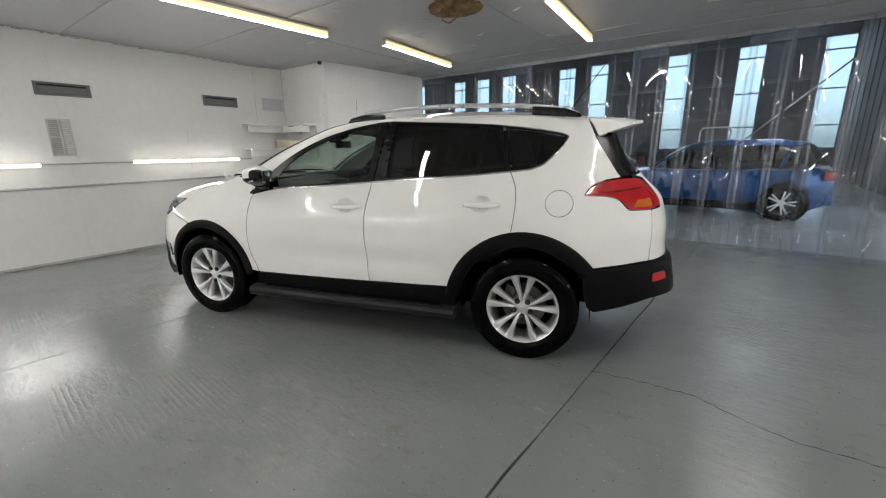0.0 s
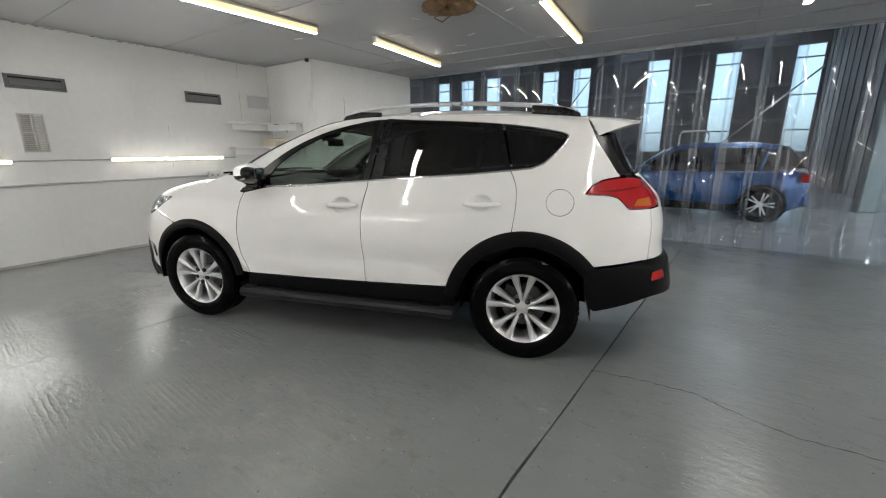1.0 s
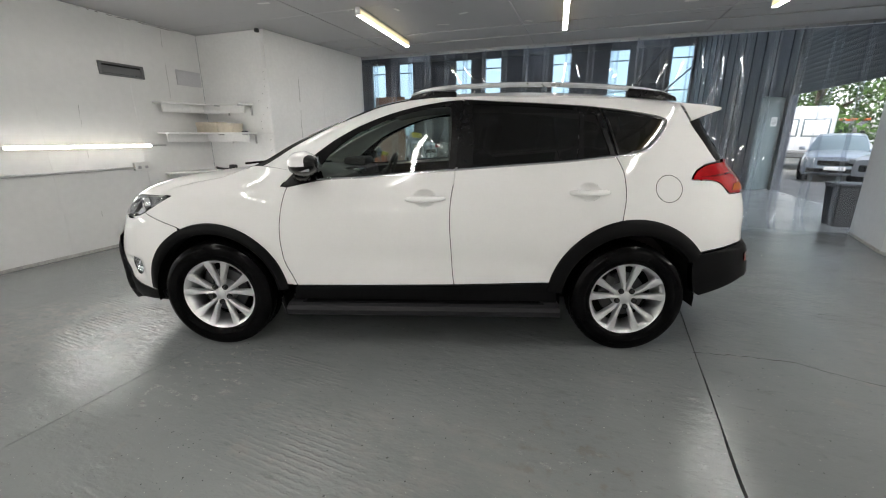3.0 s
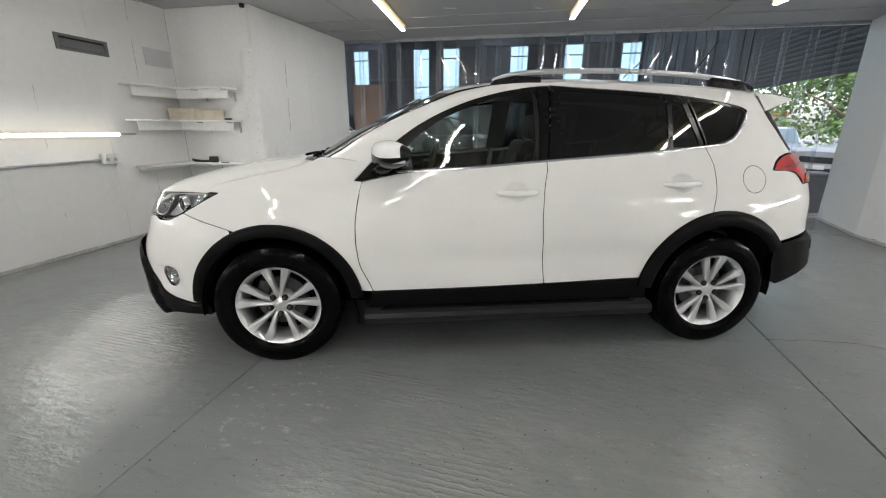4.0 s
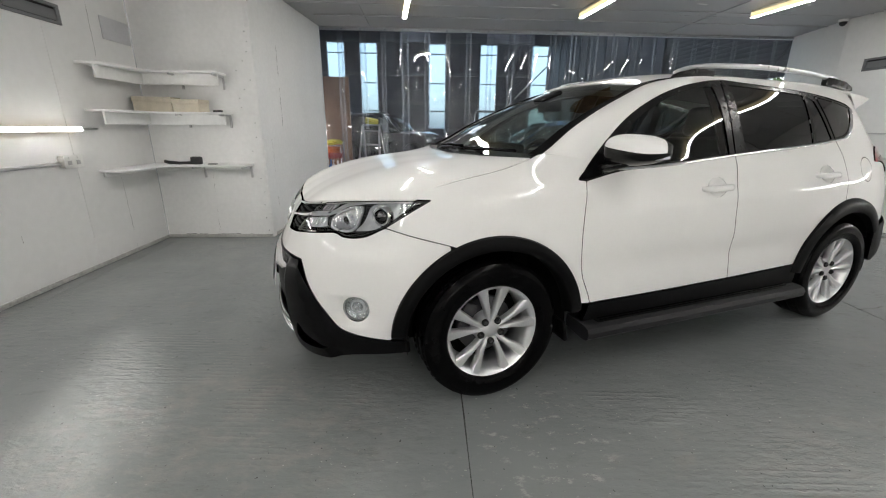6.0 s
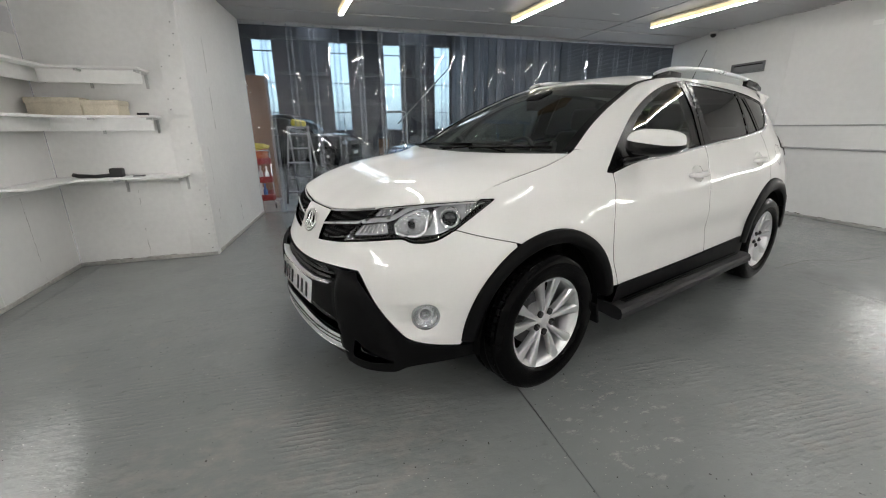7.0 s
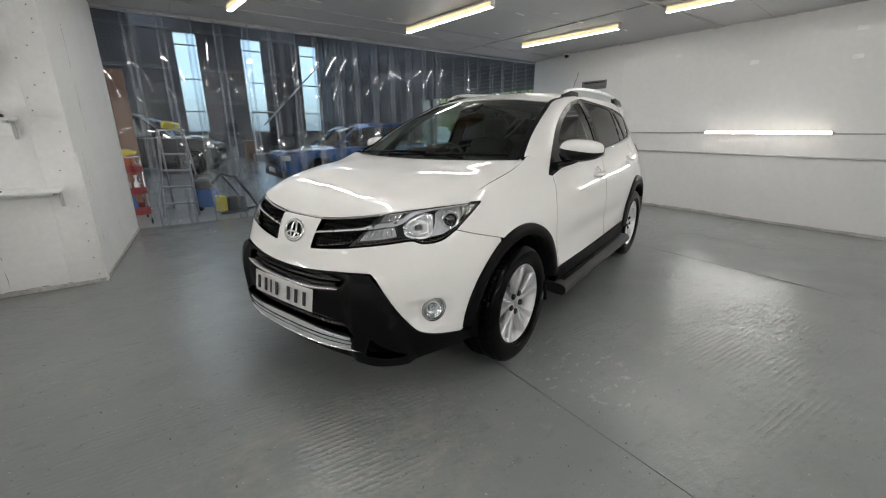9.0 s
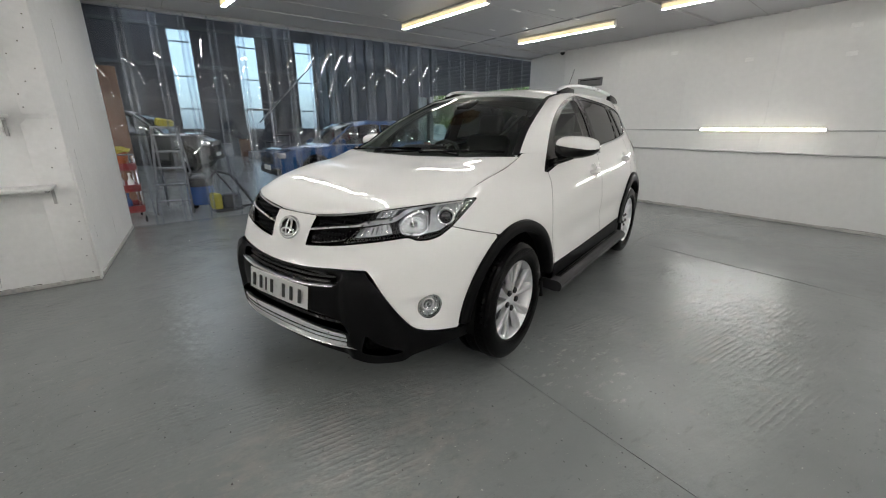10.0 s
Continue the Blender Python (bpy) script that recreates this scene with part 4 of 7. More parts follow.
# plan of the body: (metres behind the front axle, metres from the centre line)
PLAN = [(-.955, 0), (-.952, .15), (-.94, .30), (-.905, .45), (-.845, .58), (-.745, .69), (-.60, .775), (-.42, .835), (-.2, .87), (.1, .89),
        (.5, .90), (1.0, .905), (1.6, .905), (2.2, .905), (2.6, .90), (2.89, .886), (3.125, .855), (3.30, .805), (3.43, .725), (3.515, .61), (3.57, .465), (3.60, .3), (3.61, .15), (3.615, 0)]
HEIGHTS = [.20, .32, .45, .60, .75, .90, 1.00, 1.06, 1.20, 1.46, 1.60]
# how far the skin lies inside the plan, by place along the plan and by height
INSET_FRONT = {0.0: [.06, .01, .0, .0, .06, .145, .25, .40, .8, 1.3, 1.7], 0.45: [.06, .015, .0, .0, .06, .125, .22, .34, .7, 1.2, 1.5],
               1.02: [.06, .02, .015, .005, .02, .075, .15, .22, .45, .8, 1.0], 1.6: [.04, .02, .0, .0, .005, .035, .08, .13, .28, .5, .7],
               2.2: [.03, .01, .0, .0, .0, .02, .05, .09, .16, .32, .44]}
INSET_REAR = {3.0: [.03, .01, .0, .0, .0, .02, .045, .065, .13, .26, .36], 4.0: [.03, .01, .0, .0, .0, .02, .045, .065, .125, .25, .34],
              4.9: [.03, .01, .0, .0, .0, .02, .045, .065, .125, .25, .34], 5.5: [.05, .01, .0, .0, .005, .03, .06, .075, .14, .28, .37],
              6.2: [.06, .0, -.01, .01, .035, .045, .07, .09, .20, .40, .5], 7.0: [.06, .0, -.01, .02, .05, .06, .08, .10, .25, .45, .55]}
INSET = {**INSET_FRONT, **INSET_REAR}


def cubic(xs, ys, x):
    """A smooth curve through the knots."""
    xs, ys = np.asarray(xs, float), np.asarray(ys, float)
    x = np.clip(np.asarray(x, float), xs[0], xs[-1])
    m = np.gradient(ys, xs, axis=0)
    i = np.clip(np.searchsorted(xs, x) - 1, 0, len(xs) - 2)
    h = xs[i + 1] - xs[i]
    t = (x - xs[i]) / h
    if ys.ndim > 1:
        t, h = t[..., None], h[..., None]
    return (1 + 2 * t) * (1 - t) ** 2 * ys[i] + t * (1 - t) ** 2 * h * m[i] + t * t * (3 - 2 * t) * ys[i + 1] + t * t * (t - 1) * h * m[i + 1]


_pl = np.array(PLAN, float)
_ps = np.r_[0, np.cumsum(np.hypot(*np.diff(_pl, axis=0).T))]
SMAX = float(_ps[-1])
_fs = np.linspace(0, SMAX, 3001)
_fp = cubic(_ps, _pl, _fs)
_ft = np.gradient(_fp, _fs, axis=0)
_ft /= np.linalg.norm(_ft, axis=1)[:, None]
_fn = np.stack([_ft[:, 1], -_ft[:, 0]], 1)
_ks = np.array(sorted(INSET)) * SMAX / 7.0
_kd = np.array([INSET[k] for k in sorted(INSET)])
AXLE_F, AXLE_R = (float(np.interp(x, _fp[:, 0], _fs)) for x in (0.0, 2.66))


def relief(a, z):
    """Pressed lines of the flank: shoulder crease, hollow above the sill, flared arches."""
    def ramp(x, lo, hi):
        q = np.clip((x - lo) / (hi - lo), 0, 1)
        return q * q * (3 - 2 * q)
    d = np.sqrt((z - (.925 + .045 * (a - 2.9))) ** 2 + .010 ** 2)
    out = .0085 * np.clip(1 - d / .11, 0, 1) ** 1.3 * ramp(a, 1.95, 2.5) * (1 - ramp(a, 4.3, 4.55))
    out = out - .011 * np.exp(-((z - .615) / .075) ** 2) * ramp(a, 2.05, 2.45) * (1 - ramp(a, 3.45, 3.8))
    for c, lift in ((AXLE_F, .007), (AXLE_R, .003)):
        out = out + lift * np.exp(-((np.hypot(a - c, z - .345) - .50) / .06) ** 2) * ramp(z, .30, .42)
    return out


def skin(s, z, off=0.0):
    """The body's skin at arc length s round the plan (negative: the other side of the nose) and height z, moved out by off."""
    s, z, off = np.broadcast_arrays(np.asarray(s, float), np.asarray(z, float), np.asarray(off, float))
    shape, sgn = s.shape, np.where(s.ravel() < 0, -1.0, 1.0)
    a, zz = np.abs(s.ravel()), z.ravel()
    rows = cubic(_ks, _kd, a)
    zk = np.array(HEIGHTS)
    m = np.gradient(rows, zk, axis=1)
    zc = np.clip(zz, zk[0], zk[-1])
    i = np.clip(np.searchsorted(zk, zc) - 1, 0, len(zk) - 2)
    r = np.arange(len(zc))
    h = zk[i + 1] - zk[i]
    t = (zc - zk[i]) / h
    d = (1 + 2 * t) * (1 - t) ** 2 * rows[r, i] + t * (1 - t) ** 2 * h * m[r, i] + t * t * (3 - 2 * t) * rows[r, i + 1] + t * t * (t - 1) * h * m[r, i + 1]
    d = d - off.ravel() - relief(a, zz)
    p = [np.interp(a, _fs, _fp[:, k]) + np.interp(a, _fs, _fn[:, k]) * d for k in (0, 1)]
    return np.stack([p[0], p[1] * sgn, zz], -1).reshape(*shape, 3)


def s_at(x):
    return float(np.interp(x, _fp[:, 0], _fs))


def inside(poly, pts):
    x, y = pts[:, 0], pts[:, 1]
    res = np.zeros(len(pts), bool)
    n = len(poly)
    for i in range(n):
        (x0, y0), (x1, y1) = poly[i], poly[(i + 1) % n]
        c = (y0 > y) != (y1 > y)
        if y0 != y1:
            res ^= c & (x < (x1 - x0) * (y - y0) / (y1 - y0) + x0)
    return res


def area(poly):
    p = np.asarray(poly)
    q = np.roll(p, -1, 0)
    return float((p[:, 0] * q[:, 1] - q[:, 0] * p[:, 1]).sum() / 2)


def dense(poly, step, closed=True):
    p = [np.array(q, float) for q in poly]
    out = []
    n = len(p)
    for i in range(n if closed else n - 1):
        a, b = p[i], p[(i + 1) % n]
        k = max(1, int(math.ceil(np.linalg.norm(b - a) / step)))
        out += [a + (b - a) * j / k for j in range(k)]
    if not closed:
        out.append(p[-1])
    return out


def rounded(poly, sharp=38.0):
    """Rounds the shallow corners of an outline and keeps the sharp ones."""
    p = [np.array(q, float) for q in poly]
    n = len(p)
    out = []
    for i in range(n):
        a, b, c = p[i - 1], p[i], p[(i + 1) % n]
        u, v = b - a, c - b
        lu, lv = np.linalg.norm(u), np.linalg.norm(v)
        w = abs(math.degrees(math.atan2(u[0] * v[1] - u[1] * v[0], u @ v)))
        if w > sharp or min(lu, lv) < 1e-4:
            k = min(0.012, 0.2 * lu, 0.2 * lv)
            e0, e1 = b - u / lu * k, b + v / lv * k
        else:
            e0, e1 = b - u * 0.36, b + v * 0.36
        out += [(1 - t) ** 2 * e0 + 2 * t * (1 - t) * b + t * t * e1 for t in (0, 0.34, 0.67, 1.0)]
    return out


def shrunk(poly, g):
    if area(poly) < 0:
        poly = poly[::-1]
    p = np.array(poly)
    u = np.roll(p, -1, 0) - p
    l = np.linalg.norm(u, axis=1)
    keep = l > 1e-6
    p, u = p[keep], np.roll(p[keep], -1, 0) - p[keep]
    u /= np.linalg.norm(u, axis=1)[:, None]
    nrm = np.stack([-u[:, 1], u[:, 0]], 1)
    b = nrm + np.roll(nrm, 1, 0)
    b /= np.maximum(np.linalg.norm(b, axis=1), 0.3)[:, None]
    return [tuple(q) for q in p + b * g]


CAR = tagged(holder("car", pose(-3.827, 2.485, 0, 0, 0, 17.3)), "white five-door sport utility car, parked, with alloy wheels", "car")


def flat_normals(fn, s, z, side):
    e = 2e-3
    a = fn(s + e, z) - fn(s - e, z)
    b = fn(s, z + e) - fn(s, z - e)
    n = np.cross(a, b)
    n /= np.maximum(np.linalg.norm(n, axis=-1), 1e-9)[..., None]
    return n


def panel(name, outline, material, parent=CAR, off=0.0, gap=0.0022, thick=0.018, res=0.028, side=1, holes=(), label="", smooth_edge=True, rim=True):
    """A piece of the body's skin inside an outline of (s, height), with a turned-in edge."""
    offs = off if callable(off) else (lambda s, z: off)

    def at(s, z):
        return skin(s, z, offs(s, z))

    loops = []
    for k, o in enumerate((outline, *holes)):
        q = rounded(o) if smooth_edge else [tuple(p) for p in o]
        q = shrunk([tuple(p) for p in q], gap if k == 0 else -gap)
        loops.append([tuple(p) for p in dense(q, res)])
    pts, edges = [], []
    for lp in loops:
        n0 = len(pts)
        pts += lp
        edges += [(n0 + i, n0 + (i + 1) % len(lp)) for i in range(len(lp))]
    nb = len(pts)
    P = np.array(pts)
    lo, hi = P[: len(loops[0])].min(0), P[: len(loops[0])].max(0)
    gx, gy = np.meshgrid(np.arange(lo[0] + res / 2, hi[0], res), np.arange(lo[1] + res / 2, hi[1], res))
    G = np.stack([gx.ravel(), gy.ravel()], 1)
    ok = inside(loops[0], G)
    for lp in loops[1:]:
        ok &= ~inside(lp, G)
    G = G[ok]
    if len(G):
        near = np.min(((G[:, None] - P[None]) ** 2).sum(-1), 1) > (0.45 * res) ** 2
        G = G[near]
    allp = [Vector((float(a), float(b))) for a, b in [*pts, *G]]
    v2, _, tris, *_rest = delaunay_2d_cdt(allp, edges, [], 0, 1e-6)
    V = np.array([(v.x, v.y) for v in v2])
    T = np.array([t for t in tris if len(t) == 3])
    cen = V[T].mean(1)
    keep = inside(loops[0], cen)
    for lp in loops[1:]:
        keep &= ~inside(lp, cen)
    T = T[keep]
    top = at(V[:, 0], V[:, 1])
    nrm = flat_normals(at, V[:, 0], V[:, 1], side)
    verts, norms, faces = list(top), list(nrm), []
    for t in T:
        a, b, c = (V[i] for i in t)
        ccw = (b[0] - a[0]) * (c[1] - a[1]) - (b[1] - a[1]) * (c[0] - a[0]) > 0
        faces.append(tuple(t) if ccw else tuple(t[::-1]))
    if rim:
        for k, lp in enumerate(loops):
            L = np.array(lp)
            up, dn = at(L[:, 0], L[:, 1]), skin(L[:, 0], L[:, 1], offs(L[:, 0], L[:, 1]) - thick)
            tg = np.roll(up, -1, 0) - np.roll(up, 1, 0)
            en = np.cross(tg, up - dn)
            if k:
                en = -en if area(lp) > 0 else en
            elif area(lp) < 0:
                en = -en
            en /= np.maximum(np.linalg.norm(en, axis=1), 1e-9)[:, None]
            n0, m = len(verts), len(lp)
            verts += [*up, *dn]
            norms += [*en, *en]
            for i in range(m):
                j = (i + 1) % m
                f = (n0 + i, n0 + m + i, n0 + m + j, n0 + j)
                faces.append(f if (area(lp) > 0) == (k == 0) else f[::-1])
    verts, norms = np.array(verts), np.array(norms)
    # outward: the nose looks forward, the flanks outward
    verts[:, 1] *= -side
    norms[:, 1] *= -side
    c0 = verts[: len(top)].mean(0)
    if (norms[: len(top)].mean(0) * (c0 - np.array([1.33, 0, c0[2]]))).sum() < 0:
        norms[: len(top)] *= -1
    v = verts[np.array([tuple(f) for f in faces[:len(T)]])]
    turn = np.cross(v[:, 1] - v[:, 0], v[:, 2] - v[:, 0])
    if (turn * norms[np.array([f[0] for f in faces[:len(T)]])]).sum() < 0:
        faces = [tuple(f)[::-1] for f in faces]
    return part(name, verts, faces, material, parent, label, normals=norms)


def both(fn):
    return [fn(1), fn(-1)]


def mirrored(half):
    """An outline across the nose from its left half, which starts and ends on the centre line."""
    return [*half, *[(-s, z) for s, z in reversed(half) if s > 1e-6]]


def coons(front, rear, centre, sidec, n=36, m=36, bulge=None):
    """A patch from four edge curves of (x, v, z): front and rear run from the centre line out, centre and side run back."""
    def line(c, k):
        c = np.asarray(c, float)
        d = np.r_[0, np.cumsum(np.linalg.norm(np.diff(c, axis=0), axis=1))]
        return cubic(d / d[-1], c, np.linspace(0, 1, k))
    F, R, C, D = line(front, n), line(rear, n), line(centre, m), line(sidec, m)
    a, b = np.linspace(0, 1, n)[None, :, None], np.linspace(0, 1, m)[:, None, None]
    S = (1 - b) * F[None] + b * R[None] + (1 - a) * C[:, None] + a * D[:, None]
    S -= (1 - a) * (1 - b) * F[0] + a * (1 - b) * F[-1] + (1 - a) * b * R[0] + a * b * R[-1]
    if bulge:
        S[..., 2] += bulge(np.broadcast_to(a[..., 0], S.shape[:2]), np.broadcast_to(b[..., 0], S.shape[:2]))
    return S


def patch(name, S, material, parent=CAR, label="", thick=0.012, down=(0, 0, -1), full=True, side=1):
    """A patch with a turned-down rim; full: both halves of the car in one piece."""
    if full:
        left = S[:, ::-1].copy()
        left[..., 1] *= -1
        S = np.concatenate([left[:, :-1], S], 1)
    else:
        S = S.copy()
        S[..., 1] *= side
    m, n = S.shape[:2]
    verts = S.reshape(-1, 3).copy()
    verts[:, 1] *= -1
    faces = [(i * n + j, i * n + j + 1, (i + 1) * n + j + 1, (i + 1) * n + j) for i in range(m - 1) for j in range(n - 1)]
    ring = [j for j in range(n)] + [i * n + n - 1 for i in range(1, m)] + [(m - 1) * n + j for j in range(n - 2, -1, -1)] + [i * n for i in range(m - 2, 0, -1)]
    k0 = len(verts)
    low = verts[ring] + np.array(down) * thick
    verts = np.concatenate([verts, verts[ring], low])
    r = len(ring)
    faces += [(k0 + i, k0 + (i + 1) % r, k0 + r + (i + 1) % r, k0 + r + i) for i in range(r)]
    ob = part(name, verts, faces, material, parent, label, smooth=True)
    bm = bmesh.new()
    bm.from_mesh(ob.data)
    bmesh.ops.recalc_face_normals(bm, faces=bm.faces)
    up = sum((f.normal.z * f.calc_area() for f in bm.faces if len(f.verts) == 4), 0)
    if up < 0:
        bmesh.ops.reverse_faces(bm, faces=bm.faces)
    bm.to_mesh(ob.data)
    bm.free()
    ob.data.shade_smooth()
    ob.data.set_sharp_from_angle(angle=radians(40))
    return ob


def strip(name, pts, half, material, parent=CAR, off=0.006, thick=0.006, side=1, label="", taper=True):
    """A narrow moulding along a line of (s, height)."""
    P = np.array(dense(pts, 0.03, closed=False))
    t = np.gradient(P, axis=0)
    t /= np.linalg.norm(t, axis=1)[:, None]
    nn = np.stack([-t[:, 1], t[:, 0]], 1)
    w = np.ones(len(P)) * half
    if taper:
        w[0], w[-1] = half * 0.3, half * 0.3
    rows = [(-1.0, -thick), (-0.9, off * 0.7), (-0.35, off), (0.35, off), (0.9, off * 0.7), (1.0, -thick)]
    verts = []
    for a, o in rows:
        q = P + nn * (a * w)[:, None]
        verts.append(skin(q[:, 0], q[:, 1], o))
    V = np.stack(verts, 1).reshape(-1, 3)
    V[:, 1] *= -side
    k = len(rows)
    faces = [(i * k + j, i * k + j + 1, (i + 1) * k + j + 1, (i + 1) * k + j) for i in range(len(P) - 1) for j in range(k - 1)]
    if side < 0:
        faces = [f[::-1] for f in faces]
    return part(name, V, faces, material, parent, label, smooth=True)


# ---- flanks ----
F_GAP = [(2.07, .435), (2.05, .49), (2.0, .59), (1.985, .71), (1.985, .82), (2.0, .93), (2.02, 1.02), (2.03, 1.055)]
B_GAP = [(3.08, 1.16), (3.08, 1.11), (3.06, 1.02), (3.05, .92), (3.05, .81), (3.06, .67), (3.07, .51), (3.08, .45)]
R_GAP = [(4.07, 1.237), (4.09, 1.20), (4.115, 1.14), (4.12, 1.05), (4.115, .97), (4.10, .862)]


def arch(cx, r, a0, a1, n=12):
    return [(s_at(cx + r * math.cos(radians(a))), .345 + r * math.sin(radians(a))) for a in np.linspace(a0, a1, n)]


def ellipse(s, z, a, b, n=28):
    return [(s + a * math.cos(2 * math.pi * k / n), z + b * math.sin(2 * math.pi * k / n)) for k in range(n)]


def bowl(s0, z0, a, b, depth):
    return lambda s, z: -depth * np.clip(1 - ((s - s0) / a) ** 2 - ((z - z0) / b) ** 2, 0, 1) ** 1.4 - 0.001


FENDER = [(1.02, .88), (1.12, .85), (1.305, .801), *arch(0, .475, 112, 12, 9), *F_GAP, (1.985, 1.06), (2.07, 1.152), (1.93, 1.175), (1.80, 1.185),
          (1.75, 1.16), (1.59, 1.11), (1.37, 1.07), (1.20, 1.03), (1.13, .995), (1.235, .992), (1.20, .975), (1.11, .93)]
both(lambda k: panel("front_wing", FENDER, M_paint, side=k, gap=0.0020))
DOOR_F = [*F_GAP, (2.24, 1.10), (2.51, 1.115), (2.70, 1.13), (2.88, 1.145), *B_GAP, (2.58, .44)]
DOOR_R = [*B_GAP[::-1], (3.43, 1.185), (3.78, 1.21), *R_GAP, *arch(2.66, .512, 101, 166, 7), (3.71, .47)]
HF, HR = (2.90, .992), (3.90, 1.032)


def door(name, outline, grip, side):
    d = panel(name, outline, M_paint, side=side, holes=[ellipse(grip[0] - 0.005, grip[1] + 0.004, .072, .052)])
    panel("handle_cup", ellipse(grip[0] - 0.005, grip[1] + 0.004, .072, .052), M_paint, d, off=bowl(grip[0] - 0.005, grip[1] + 0.004, .074, .054, .030), gap=-0.007, thick=0.002, res=0.012, side=side, rim=False)
    h = 0.125
    rows, n = [], 10
    for i in range(15):
        f = i / 14 * 2 - 1
        sx = grip[0] + h * f
        lift = 0.030 * (1 - abs(f) ** 4) + 0.002
        hh = 0.0175 * (1 - 0.55 * abs(f) ** 6)
        for j in range(n):
            w = 2 * math.pi * j / n
            rows.append(skin(sx, grip[1] + 0.012 * f * 0.2 + hh * math.sin(w), lift + 0.010 * math.cos(w) - 0.004))
    V = np.array(rows).reshape(-1, 3)
    V[:, 1] *= -side
    fc = [(i * n + j, i * n + (j + 1) % n, (i + 1) * n + (j + 1) % n, (i + 1) * n + j) for i in range(14) for j in range(n)]
    fc += [tuple(range(n))[::-1], tuple(range(14 * n, 15 * n))]
    if side > 0:
        fc = [f[::-1] for f in fc]
    part("door_handle", V, fc, M_paint, d, "white bar handle", smooth=True)
    return d


for _k in (1, -1):
    _df = door("front_door", DOOR_F, HF, _k)
    _dr = door("rear_door", DOOR_R, HR, _k)
    # glass and black frames of the doors
    GL_F = [(2.255, 1.117), (2.51, 1.129), (2.88, 1.156), (3.042, 1.168), (3.058, 1.40), (3.052, 1.540), (2.93, 1.532), (2.80, 1.507), (2.66, 1.463), (2.50, 1.395), (2.38, 1.325), (2.29, 1.25), (2.235, 1.17)]
    FRAME_F = [(1.985, 1.056), (2.07, 1.15), (2.19, 1.25), (2.33, 1.35), (2.48, 1.43), (2.66, 1.50), (2.85, 1.55), (3.03, 1.58), (3.135, 1.587), (3.112, 1.38), (3.087, 1.165), (2.88, 1.147), (2.51, 1.118), (2.24, 1.103), (2.03, 1.058)]
    panel("window_frame", FRAME_F, M_trim, _df, off=-0.003, side=_k, holes=[GL_F], label="black window surround")
    panel("window_glass", GL_F, M_glass, _df, off=-0.008, gap=-0.003, thick=0.003, side=_k, rim=False, label="clear green-tinted side glass")
    GL_R = [(3.19, 1.192), (3.43, 1.200), (3.65, 1.214), (3.828, 1.229), (3.862, 1.518), (3.59, 1.540), (3.34, 1.552), (3.195, 1.556)]
    GL_S = [(3.866, 1.234), (4.035, 1.249), (3.995, 1.38), (3.957, 1.498), (3.895, 1.508)]
    FRAME_R = [(3.093, 1.165), (3.118, 1.38), (3.141, 1.588), (3.34, 1.575), (3.59, 1.563), (3.86, 1.546), (3.985, 1.535), (4.03, 1.39), (4.072, 1.242), (3.78, 1.213), (3.43, 1.187)]
    panel("window_frame", FRAME_R, M_trim, _dr, off=-0.003, side=_k, holes=[GL_R, GL_S], label="black window surround")
    panel("pillar_seal", [(3.06, 1.17), (3.095, 1.58), (3.165, 1.58), (3.125, 1.18)], M_trim, _dr, off=-0.016, side=_k, thick=0.002, rim=False)
    panel("window_glass", GL_R, M_privacy, _dr, off=-0.008, gap=-0.003, thick=0.003, side=_k, rim=False, label="dark privacy glass")
    panel("quarter_light", GL_S, M_privacy, _dr, off=-0.008, gap=-0.003, thick=0.003, side=_k, rim=False, label="dark privacy glass")
    # rear quarter with its window, fuel flap on the near flank
    QWIN = [(4.005, 1.527), (4.16, 1.512), (4.39, 1.475), (4.435, 1.458), (4.405, 1.405), (4.335, 1.335), (4.275, 1.285), (4.20, 1.255), (4.085, 1.24), (4.045, 1.38)]
    QTR = [(3.0, 1.578), (3.135, 1.587), (3.34, 1.575), (3.59, 1.563), (3.86, 1.546), (4.0, 1.533), (4.16, 1.515), (4.39, 1.478), (4.44, 1.458), (4.41, 1.402), (4.337, 1.33), (4.277, 1.28), (4.20, 1.25),
           *R_GAP, *arch(2.66, .512, 93, 42, 6), (4.58, .66), (4.73, .68), (4.90, .70), (4.97, .70), (4.98, .75), (5.0, .92), (5.02, 1.012), (4.82, 1.012), (4.78, 1.05), (4.75, 1.078), (4.68, 1.095),
           (4.535, 1.10), (4.58, 1.155), (4.67, 1.19), (4.80, 1.205), (4.765, 1.23), (4.63, 1.45), (4.575, 1.565), (4.3, 1.582), (4.0, 1.594), (3.5, 1.60), (3.13, 1.598)]
    FLAP = ellipse(4.388, 1.05, .0845, .079, 40)
    _q = panel("rear_quarter", QTR, M_paint, side=_k, holes=[FLAP] if _k > 0 else [])
    if _k > 0:
        panel("fuel_flap", FLAP, M_paint, _q, gap=0.0014, side=1, res=0.02, label="round white fuel flap")
    panel("quarter_frame", QWIN, M_trim, _q, off=-0.004, side=_k, holes=[shrunk(rounded(QWIN), 0.016)], label="black window surround")
    panel("quarter_glass", shrunk(rounded(QWIN), 0.014), M_privacy, _q, off=-0.007, side=_k, rim=False, smooth_edge=False, label="dark privacy glass")
    strip("chrome_moulding", [(2.22, 1.104), (2.51, 1.1165), (2.70, 1.1305), (2.88, 1.1455), (3.08, 1.161), (3.43, 1.186), (3.78, 1.211), (4.07, 1.239), (4.20, 1.253), (4.277, 1.283), (4.337, 1.333), (4.41, 1.405), (4.437, 1.452)],
          0.0065, M_chrome, CAR, side=_k, label="bright chrome window moulding")
